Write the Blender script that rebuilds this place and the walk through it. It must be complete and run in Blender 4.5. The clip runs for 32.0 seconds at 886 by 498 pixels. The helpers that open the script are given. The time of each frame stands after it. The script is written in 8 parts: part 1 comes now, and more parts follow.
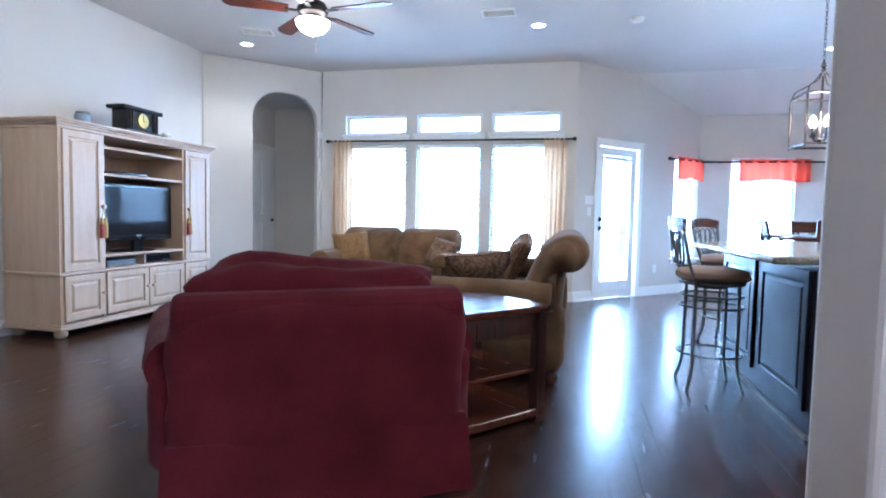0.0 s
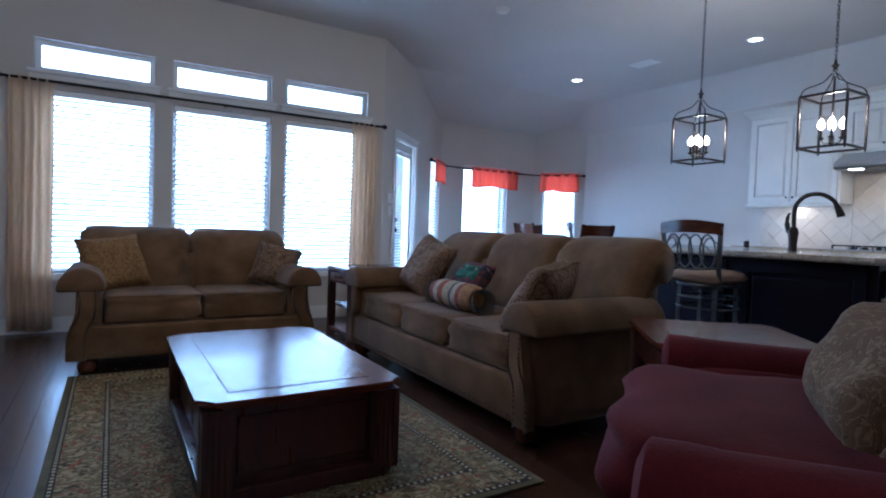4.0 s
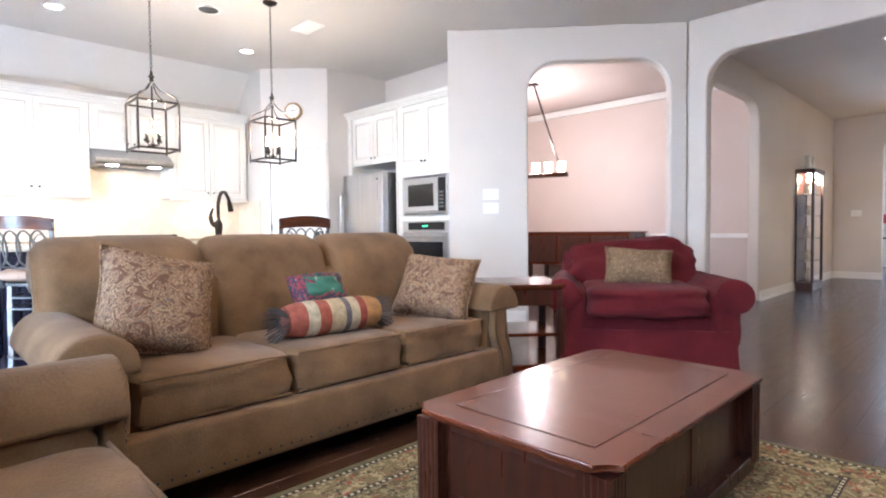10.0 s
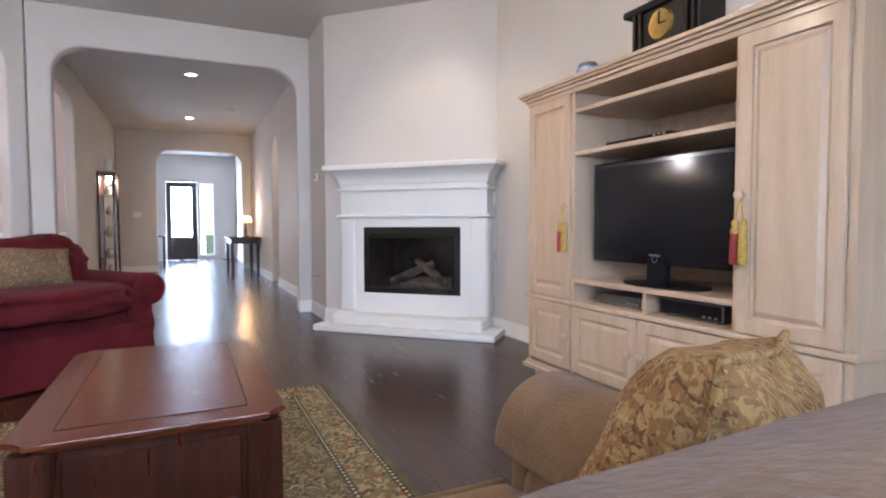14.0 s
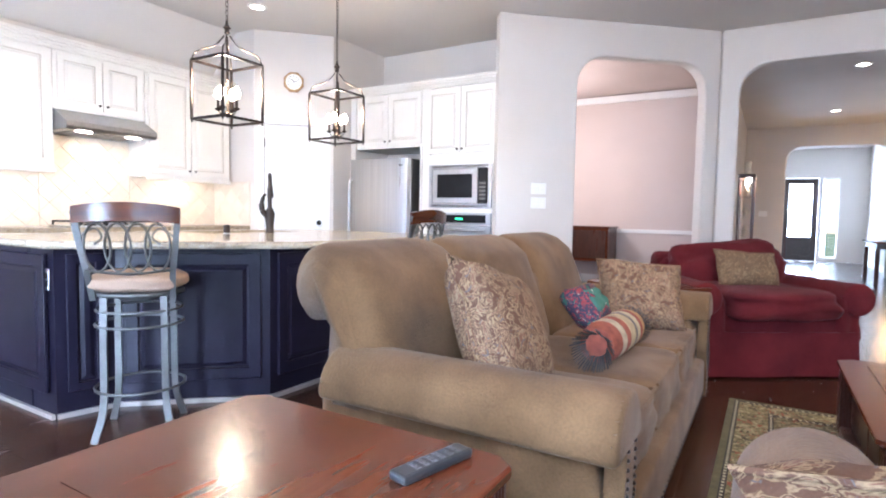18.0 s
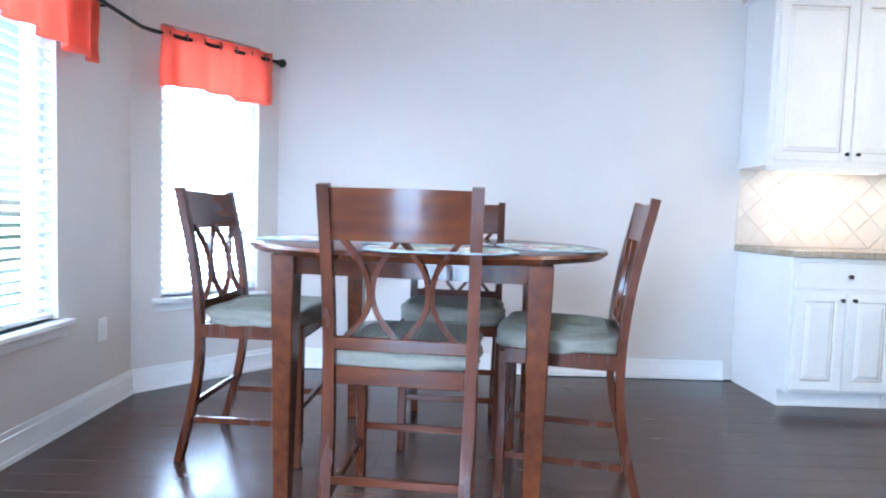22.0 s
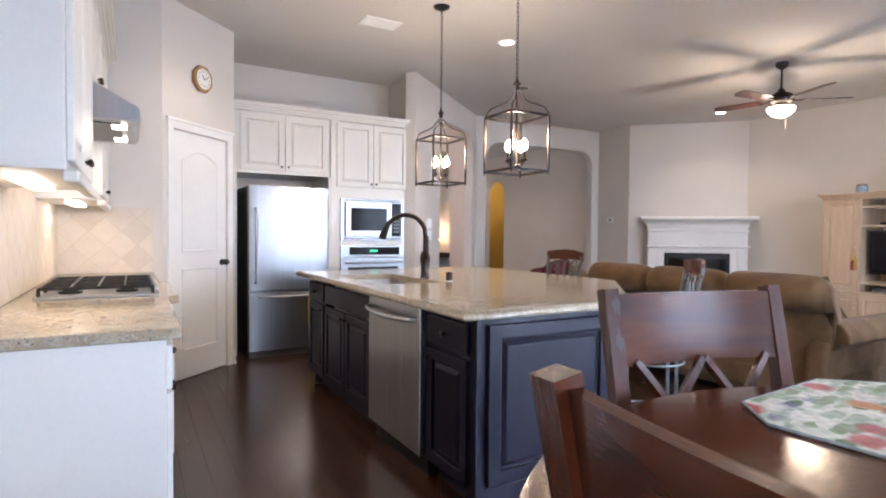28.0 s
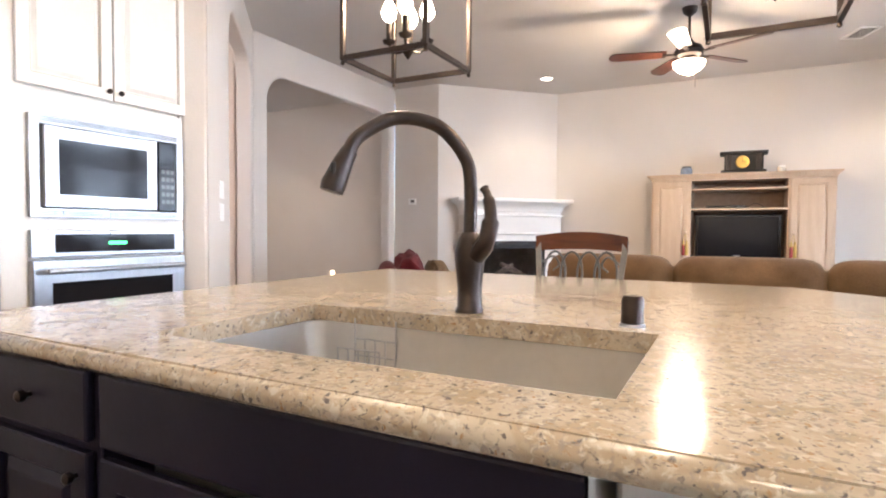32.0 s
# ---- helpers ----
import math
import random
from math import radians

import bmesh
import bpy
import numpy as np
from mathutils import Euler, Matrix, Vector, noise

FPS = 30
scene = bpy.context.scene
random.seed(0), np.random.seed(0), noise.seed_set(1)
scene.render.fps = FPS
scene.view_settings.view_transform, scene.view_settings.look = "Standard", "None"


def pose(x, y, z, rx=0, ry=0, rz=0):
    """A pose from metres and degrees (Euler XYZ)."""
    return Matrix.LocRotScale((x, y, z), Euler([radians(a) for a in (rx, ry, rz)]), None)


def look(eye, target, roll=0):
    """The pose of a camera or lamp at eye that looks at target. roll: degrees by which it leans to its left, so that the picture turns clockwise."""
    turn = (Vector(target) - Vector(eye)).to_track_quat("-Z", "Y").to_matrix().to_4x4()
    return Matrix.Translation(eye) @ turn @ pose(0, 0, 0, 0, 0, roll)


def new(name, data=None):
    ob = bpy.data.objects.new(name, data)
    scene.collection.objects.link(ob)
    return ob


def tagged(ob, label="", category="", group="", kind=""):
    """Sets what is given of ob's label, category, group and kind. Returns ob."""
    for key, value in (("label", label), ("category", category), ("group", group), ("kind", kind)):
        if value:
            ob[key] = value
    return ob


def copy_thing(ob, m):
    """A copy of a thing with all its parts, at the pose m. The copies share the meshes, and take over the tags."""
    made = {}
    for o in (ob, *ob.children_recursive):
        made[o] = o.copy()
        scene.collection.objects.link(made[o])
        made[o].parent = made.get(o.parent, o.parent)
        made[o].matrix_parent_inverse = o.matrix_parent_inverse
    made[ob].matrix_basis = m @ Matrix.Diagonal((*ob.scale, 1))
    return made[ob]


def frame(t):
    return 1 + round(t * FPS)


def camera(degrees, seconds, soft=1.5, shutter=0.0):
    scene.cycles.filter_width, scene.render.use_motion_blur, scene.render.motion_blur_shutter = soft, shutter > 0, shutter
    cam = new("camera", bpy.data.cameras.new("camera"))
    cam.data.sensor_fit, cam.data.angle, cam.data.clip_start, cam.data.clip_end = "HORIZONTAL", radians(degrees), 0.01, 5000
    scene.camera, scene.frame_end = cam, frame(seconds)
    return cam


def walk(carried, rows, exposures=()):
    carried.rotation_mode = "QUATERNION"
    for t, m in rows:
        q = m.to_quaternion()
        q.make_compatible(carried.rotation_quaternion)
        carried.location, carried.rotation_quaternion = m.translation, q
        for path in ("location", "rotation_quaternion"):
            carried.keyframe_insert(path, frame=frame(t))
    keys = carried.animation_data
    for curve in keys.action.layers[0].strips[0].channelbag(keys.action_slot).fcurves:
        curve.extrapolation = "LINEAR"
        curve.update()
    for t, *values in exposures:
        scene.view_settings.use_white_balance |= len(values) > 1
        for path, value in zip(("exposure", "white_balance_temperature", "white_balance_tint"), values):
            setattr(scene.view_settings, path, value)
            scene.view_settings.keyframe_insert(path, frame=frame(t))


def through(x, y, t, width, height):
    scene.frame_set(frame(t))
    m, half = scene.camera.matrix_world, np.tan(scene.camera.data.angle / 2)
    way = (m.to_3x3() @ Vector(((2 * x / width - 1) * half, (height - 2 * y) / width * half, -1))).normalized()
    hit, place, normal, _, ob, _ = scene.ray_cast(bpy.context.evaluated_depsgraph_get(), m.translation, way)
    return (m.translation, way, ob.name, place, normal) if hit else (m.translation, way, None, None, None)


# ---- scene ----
cam = camera(77.8, 32.0, soft=2.0)
PATH = [
    (0, (0.848, 1.409, 1.07), (0.4, 3.355, 0.953), 1.2),
    (0.5, (0.567, 1.675, 1.065), (0.036, 3.6, 0.951), 1.2),
    (1, (0.234, 1.907, 1.062), (-0.32, 3.825, 0.951), 1.3),
    (1.5, (-0.131, 2.108, 1.047), (-0.633, 4.041, 0.939), 1.5),
    (2, (-0.568, 2.282, 0.995), (-0.875, 4.256, 0.905), 1.6),
    (2.5, (-0.839, 2.395, 0.95), (-0.768, 4.392, 0.87), 1.7),
    (3, (-1.134, 2.517, 0.98), (-0.782, 4.484, 0.888), 2.2),
    (3.5, (-1.437, 2.725, 0.97), (-0.711, 4.587, 0.892), 1.9),
    (4, (-1.695, 3.026, 0.991), (-0.663, 4.737, 0.918), 2.0),
    (4.5, (-1.897, 3.357, 0.976), (-0.546, 4.831, 0.927), 1.8),
    (6.5, (-2.284, 4.834, 0.849), (-0.33, 5.26, 0.834), 0.7),
    (7, (-2.235, 5.183, 0.88), (-0.243, 5.35, 0.851), 0.5),
    (7.5, (-2.17, 5.61, 0.882), (-0.172, 5.532, 0.838), 0.2),
    (8, (-2.161, 6.032, 0.903), (-0.194, 5.671, 0.854), 0.0),
    (8.5, (-2.13, 6.441, 0.918), (-0.232, 5.812, 0.859), -0.3),
    (9, (-2.144, 6.811, 0.931), (-0.368, 5.894, 0.876), -0.6),
    (9.5, (-2.125, 7.151, 0.948), (-0.498, 5.99, 0.88), -0.8),
    (10, (-2.107, 7.419, 0.993), (-0.686, 6.013, 0.923), -0.6),
    (10.5, (-2.027, 7.569, 0.982), (-0.865, 5.943, 0.917), -0.7),
    (11, (-1.899, 7.693, 1.013), (-1.071, 5.875, 0.936), -0.8),
    (11.5, (-1.796, 7.816, 1.042), (-1.341, 5.87, 0.955), -1.0),
    (12, (-1.656, 7.859, 1.027), (-1.598, 5.862, 0.933), -0.9),
    (12.5, (-1.497, 7.867, 1.023), (-1.808, 5.894, 0.926), -0.7),
    (13, (-1.318, 7.976, 1.033), (-1.909, 6.068, 0.93), -0.8),
    (13.5, (-1.22, 7.976, 0.975), (-2.07, 6.167, 0.887), -0.2),
    (15.5, (-0.742, 8.047, 1.066), (-1.475, 6.19, 0.955), -0.3),
    (16, (-0.506, 8.104, 1.092), (-0.878, 6.143, 0.977), 0.2),
    (16.5, (-0.51, 8.144, 1.105), (-0.51, 6.147, 0.985), 0.5),
    (17, (-0.477, 8.17, 1.08), (-0.126, 6.205, 0.966), 0.8),
    (17.5, (-0.404, 8.238, 1.047), (0.303, 6.37, 0.938), 0.8),
    (18, (-0.375, 8.293, 1.073), (0.642, 6.575, 0.95), 1.0),
    (18.5, (-0.361, 8.287, 1.057), (0.948, 6.779, 0.935), 0.5),
    (19, (-0.211, 8.304, 1.051), (1.326, 7.03, 0.937), 0.8),
    (19.5, (0.064, 8.349, 1.046), (1.789, 7.342, 0.938), 1.0),
    (20, (0.309, 8.366, 1.078), (2.181, 7.672, 0.961), 1.2),
    (20.5, (0.561, 8.38, 1.087), (2.53, 8.056, 0.957), 1.4),
    (21, (0.909, 8.494, 1.068), (2.904, 8.42, 0.94), 1.6),
    (21.5, (1.269, 8.672, 1.054), (3.264, 8.641, 0.928), 1.8),
    (22, (1.641, 8.872, 1.029), (3.638, 8.849, 0.916), 1.9),
    (22.5, (2.005, 9.119, 1.021), (4.0, 9.016, 0.92), 1.9),
    (23, (2.4, 9.352, 1.032), (4.38, 9.09, 0.933), 2.0),
    (23.5, (2.838, 9.696, 1.06), (4.689, 8.945, 0.965), 2.6),
    (24, (3.159, 9.734, 1.088), (4.79, 8.581, 0.978), 2.8),
    (24.5, (3.37, 9.767, 1.105), (4.745, 8.319, 1.007), 2.8),
    (25, (3.5, 9.783, 1.082), (4.423, 8.009, 1.02), 2.2),
    (25.5, (3.706, 9.742, 1.144), (4.221, 7.811, 1.085), 1.8),
    (26, (3.861, 9.707, 1.181), (3.927, 7.708, 1.132), 1.3),
    (26.5, (4.063, 9.535, 1.179), (3.744, 7.561, 1.142), 1.1),
    (28.5, (4.883, 8.615, 1.241), (3.777, 6.95, 1.175), 0.5),
    (29, (4.844, 8.276, 1.202), (3.656, 6.669, 1.131), 0.6),
    (29.5, (4.753, 7.91, 1.189), (3.535, 6.325, 1.115), 0.7),
    (30, (4.65, 7.509, 1.171), (3.332, 6.007, 1.095), 0.7),
    (30.5, (4.494, 7.082, 1.117), (3.124, 5.626, 1.046), 0.6),
    (31, (4.332, 6.634, 1.108), (2.88, 5.26, 1.042), 0.5),
    (31.5, (4.204, 6.236, 1.129), (2.593, 5.053, 1.055), 0.5),
    (32, (4.141, 5.883, 1.112), (2.367, 4.962, 1.042), 0.4),
]
walk(cam, [(t, look(eye, target, roll)) for t, eye, target, roll in PATH],
     [(0, 1.2, 4300, 6), (1.0, 0.9, 4280, 6), (1.5, 0.7, 4350, 8), (2.5, 0.2, 4350, 10), (4.0, -0.45, 4350, 10), (4.6, -0.3, 4700, 12), (6.5, 0.55, 4950, 12), (7.0, 0.65, 5000, 12), (8.0, 1.0, 5400, 14), (9.0, 1.2, 5450, 14), (11.0, 1.4, 5400, 12), (12.0, 1.25, 5450, 14), (13.0, 0.62, 5400, 15), (14.5, 0.95, 5500, 15), (16.0, 1.05, 5400, 15), (17.0, 0.95, 5400, 14), (18.0, 1.25, 5400, 15), (19.0, 1.15, 5300, 14), (20.0, 0.8, 5150, 13), (21.0, 0.4, 5050, 10), (22.0, 0.9, 5050, 10), (23.0, 0.85, 5100, 8), (24.0, 0.62, 5150, 9), (26.0, 0.05, 5650, 17), (29.0, 0.95, 5750, 16), (32.0, 1.25, 5950, 16)])

# ---- world, large lights ----
world = bpy.data.worlds.new("sky")
scene.world = world
world.use_nodes = True
wn = world.node_tree
sky = wn.nodes.new("ShaderNodeTexSky")
sky.sky_type, sky.sun_disc = "NISHITA", False
sky.sun_elevation, sky.sun_rotation = radians(50), radians(160)
wn.links.new(sky.outputs[0], wn.nodes["Background"].inputs[0])
wn.nodes["Background"].inputs[1].default_value = 0.12
sun = new("sun", bpy.data.lights.new("sun", "SUN"))
sun.data.energy, sun.data.angle, sun.data.color = 3.0, radians(0.5), (1.0, 0.95, 0.88)
sun.matrix_world = look((-2.5, -6, 9), (0, 0, 0))


def lamp(name, kind, m, power, color, size=0.05, size_y=None):
    ob = new(name, bpy.data.lights.new(name, kind))
    ob.matrix_world = m
    ob.data.energy, ob.data.color = power, color
    if kind == "AREA":
        ob.data.shape, ob.data.size, ob.data.size_y = "RECTANGLE", size, size_y or size
    elif kind == "SPOT":
        ob.data.shadow_soft_size, ob.data.spot_size, ob.data.spot_blend = size, radians(120), 0.6
    else:
        ob.data.shadow_soft_size = size
    return ob


DAY = (0.74, 0.88, 1.0)
WARM = (1.0, 0.76, 0.48)
SKYPOWER = 58.0


# ---- materials ----
def mat(name, color, rough=0.6, metal=0.0, var=0.12, scale=6.0, fine=60.0, bump=0.0, coat=0.0, tint=None, per=0.0, stretch=None, sheen=0.0, bumpscale=None, spec=0.5):
    """A surface with broad blotches and fine grain. tint: the colour that the blotches turn to. per: spread between pieces. stretch: grain drawn out along an axis."""
    m = bpy.data.materials.new(name)
    m.use_nodes = True
    n, l = m.node_tree.nodes, m.node_tree.links
    b = n["Principled BSDF"]
    b.inputs["Roughness"].default_value, b.inputs["Metallic"].default_value = rough, metal
    b.inputs["Coat Weight"].default_value = coat
    b.inputs["Sheen Weight"].default_value = sheen
    b.inputs["Specular IOR Level"].default_value = spec
    tc, mp = n.new("ShaderNodeTexCoord"), n.new("ShaderNodeMapping")
    l.new(tc.outputs["Object"], mp.inputs[0])
    if stretch:
        mp.inputs["Scale"].default_value = stretch
    big, small = n.new("ShaderNodeTexNoise"), n.new("ShaderNodeTexNoise")
    for t, s, d in ((big, scale, 3), (small, fine, 4)):
        t.inputs["Scale"].default_value, t.inputs["Detail"].default_value = s, d
        l.new(mp.outputs[0], t.inputs["Vector"])
    mix = n.new("ShaderNodeMix")
    mix.data_type = "RGBA"
    other = tint or tuple(c * (1 - 2.2 * var) for c in color)
    mix.inputs["A"].default_value, mix.inputs["B"].default_value = (*color, 1), (*other, 1)
    ramp = n.new("ShaderNodeMapRange")
    ramp.inputs["From Min"].default_value, ramp.inputs["From Max"].default_value = 0.3, 0.72
    l.new(big.outputs[0], ramp.inputs[0])
    l.new(ramp.outputs[0], mix.inputs["Factor"])
    hsv = n.new("ShaderNodeHueSaturation")
    v = n.new("ShaderNodeMath")
    v.operation, v.inputs[1].default_value, v.inputs[2].default_value = "MULTIPLY_ADD", var * 2.0, 1.0 - var
    l.new(small.outputs[0], v.inputs[0])
    last = v
    if per:
        info, p, q = n.new("ShaderNodeObjectInfo"), n.new("ShaderNodeMath"), n.new("ShaderNodeMath")
        geo, add, fr = n.new("ShaderNodeNewGeometry"), n.new("ShaderNodeMath"), n.new("ShaderNodeMath")
        add.operation, fr.operation = "ADD", "FRACT"
        l.new(info.outputs["Random"], add.inputs[0])
        l.new(geo.outputs["Random Per Island"], add.inputs[1])
        l.new(add.outputs[0], fr.inputs[0])
        p.operation, p.inputs[1].default_value, p.inputs[2].default_value = "MULTIPLY_ADD", per, 1.0 - per * 0.5
        l.new(fr.outputs[0], p.inputs[0])
        q.operation = "MULTIPLY"
        l.new(v.outputs[0], q.inputs[0])
        l.new(p.outputs[0], q.inputs[1])
        last = q
        cv, sc = n.new("ShaderNodeCombineXYZ"), n.new("ShaderNodeMath")
        sc.operation, sc.inputs[1].default_value = "MULTIPLY", 37.0
        l.new(fr.outputs[0], sc.inputs[0])
        l.new(sc.outputs[0], cv.inputs[0])
        l.new(sc.outputs[0], cv.inputs[1])
        l.new(cv.outputs[0], mp.inputs["Location"])
    l.new(last.outputs[0], hsv.inputs["Value"])
    l.new(mix.outputs["Result"], hsv.inputs["Color"])
    l.new(hsv.outputs[0], b.inputs["Base Color"])
    rr = n.new("ShaderNodeMath")
    rr.operation, rr.inputs[1].default_value, rr.inputs[2].default_value = "MULTIPLY_ADD", 0.16, max(0.02, rough - 0.08)
    l.new(big.outputs[0], rr.inputs[0])
    l.new(rr.outputs[0], b.inputs["Roughness"])
    if bump:
        bp = n.new("ShaderNodeBump")
        bp.inputs["Strength"].default_value, bp.inputs["Distance"].default_value = bump, 0.004
        if bumpscale:
            tb = n.new("ShaderNodeTexNoise")
            tb.inputs["Scale"].default_value, tb.inputs["Detail"].default_value = bumpscale, 3
            l.new(tc.outputs["Object"], tb.inputs["Vector"])
            l.new(tb.outputs[0], bp.inputs["Height"])
        else:
            l.new(small.outputs[0], bp.inputs["Height"])
        l.new(bp.outputs[0], b.inputs["Normal"])
    return m


def pattern(name, ground, spots, scale=18.0, rough=0.9, bump=0.25, detail=2.0, warp=1.5):
    """Woven or printed cloth: a ground colour with motifs in several colours, each (colour, threshold, offset, scale)."""
    m = bpy.data.materials.new(name)
    m.use_nodes = True
    n, l = m.node_tree.nodes, m.node_tree.links
    b = n["Principled BSDF"]
    b.inputs["Roughness"].default_value = rough
    b.inputs["Specular IOR Level"].default_value = 0.2
    tc = n.new("ShaderNodeTexCoord")
    last = None
    for i, (color, cut, off, sc) in enumerate(spots):
        mp, t = n.new("ShaderNodeMapping"), n.new("ShaderNodeTexNoise")
        mp.inputs["Location"].default_value = (off, off * 1.7, off * 0.3)
        t.inputs["Scale"].default_value, t.inputs["Detail"].default_value, t.inputs["Distortion"].default_value = scale * sc, detail, warp
        l.new(tc.outputs["Object"], mp.inputs[0])
        l.new(mp.outputs[0], t.inputs["Vector"])
        r = n.new("ShaderNodeMapRange")
        r.inputs["From Min"].default_value, r.inputs["From Max"].default_value = cut, cut + 0.035
        l.new(t.outputs[0], r.inputs[0])
        mix = n.new("ShaderNodeMix")
        mix.data_type = "RGBA"
        l.new(r.outputs[0], mix.inputs["Factor"])
        mix.inputs["A"].default_value, mix.inputs["B"].default_value = (*ground, 1), (*color, 1)
        if last:
            l.new(last.outputs["Result"], mix.inputs["A"])
        last = mix
    fine = n.new("ShaderNodeTexNoise")
    fine.inputs["Scale"].default_value = 220
    l.new(tc.outputs["Object"], fine.inputs["Vector"])
    hsv, v = n.new("ShaderNodeHueSaturation"), n.new("ShaderNodeMath")
    v.operation, v.inputs[1].default_value, v.inputs[2].default_value = "MULTIPLY_ADD", 0.5, 0.75
    l.new(fine.outputs[0], v.inputs[0])
    l.new(v.outputs[0], hsv.inputs["Value"])
    l.new(last.outputs["Result"], hsv.inputs["Color"])
    l.new(hsv.outputs[0], b.inputs["Base Color"])
    bp = n.new("ShaderNodeBump")
    bp.inputs["Strength"].default_value, bp.inputs["Distance"].default_value = bump, 0.002
    l.new(fine.outputs[0], bp.inputs["Height"])
    l.new(bp.outputs[0], b.inputs["Normal"])
    return m


def fruit_cloth(name):
    """Printed cloth: round fruits and leaves strewn on cream."""
    m = bpy.data.materials.new(name)
    m.use_nodes = True
    n, l = m.node_tree.nodes, m.node_tree.links
    b = n["Principled BSDF"]
    b.inputs["Roughness"].default_value, b.inputs["Specular IOR Level"].default_value = 0.9, 0.2
    tc, wob, add = n.new("ShaderNodeTexCoord"), n.new("ShaderNodeTexNoise"), n.new("ShaderNodeVectorMath")
    wob.inputs["Scale"].default_value = 22
    l.new(tc.outputs["Object"], wob.inputs["Vector"])
    add.operation = "MULTIPLY_ADD"
    add.inputs[1].default_value = (0.035, 0.035, 0.0)
    l.new(wob.outputs["Color"], add.inputs[0])
    l.new(tc.outputs["Object"], add.inputs[2])
    last = None
    layers = ((30, 0.50, 1.6, ((0.0, (0.52, 0.55, 0.46)), (0.4, (0.36, 0.42, 0.31)), (0.7, (0.56, 0.55, 0.48)))),
              (17, 0.52, 2.2, ((0.0, (0.15, 0.20, 0.13)), (0.28, (0.26, 0.31, 0.21)), (0.5, (0.38, 0.42, 0.34)), (0.72, (0.58, 0.57, 0.51)))),
              (14, 0.40, 1.0, ((0.0, (0.34, 0.08, 0.075)), (0.18, (0.48, 0.26, 0.13)), (0.34, (0.17, 0.15, 0.28)), (0.50, (0.42, 0.17, 0.16)), (0.64, (0.34, 0.39, 0.30)))))
    for sc, size, wide, stops in layers:
        mp, v, r, ramp, mix, sh = n.new("ShaderNodeMapping"), n.new("ShaderNodeTexVoronoi"), n.new("ShaderNodeMapRange"), n.new("ShaderNodeValToRGB"), n.new("ShaderNodeMix"), n.new("ShaderNodeSeparateColor")
        mp.inputs["Scale"].default_value, mp.inputs["Location"].default_value, mp.inputs["Rotation"].default_value = (1, wide, 0), (sc, sc * 0.37, 0), (0, 0, sc)
        l.new(add.outputs[0], mp.inputs[0])
        l.new(mp.outputs[0], v.inputs["Vector"])
        v.inputs["Scale"].default_value = sc
        r.inputs["From Min"].default_value, r.inputs["From Max"].default_value = size + 0.10, size - 0.08
        l.new(v.outputs["Distance"], r.inputs[0])
        l.new(v.outputs["Color"], sh.inputs[0])
        l.new(sh.outputs[0], ramp.inputs[0])
        ramp.color_ramp.interpolation = "CONSTANT"
        while len(ramp.color_ramp.elements) < len(stops):
            ramp.color_ramp.elements.new(0.9)
        for e, (p, c) in zip(ramp.color_ramp.elements, stops):
            e.position, e.color = p, (*c, 1)
        mix.data_type = "RGBA"
        l.new(r.outputs[0], mix.inputs["Factor"])
        mix.inputs["A"].default_value = (0.60, 0.59, 0.53, 1)
        if last:
            l.new(last.outputs["Result"], mix.inputs["A"])
        l.new(ramp.outputs[0], mix.inputs["B"])
        last = mix
    fine, hsv, k = n.new("ShaderNodeTexNoise"), n.new("ShaderNodeHueSaturation"), n.new("ShaderNodeMath")
    fine.inputs["Scale"].default_value, fine.inputs["Detail"].default_value = 60, 5
    l.new(tc.outputs["Object"], fine.inputs["Vector"])
    k.operation, k.inputs[1].default_value, k.inputs[2].default_value = "MULTIPLY_ADD", 1.1, 0.45
    l.new(fine.outputs[0], k.inputs[0])
    l.new(k.outputs[0], hsv.inputs["Value"])
    l.new(last.outputs["Result"], hsv.inputs["Color"])
    l.new(hsv.outputs[0], b.inputs["Base Color"])
    bp = n.new("ShaderNodeBump")
    bp.inputs["Strength"].default_value, bp.inputs["Distance"].default_value = 0.3, 0.002
    l.new(fine.outputs[0], bp.inputs["Height"])
    l.new(bp.outputs[0], b.inputs["Normal"])
    return m


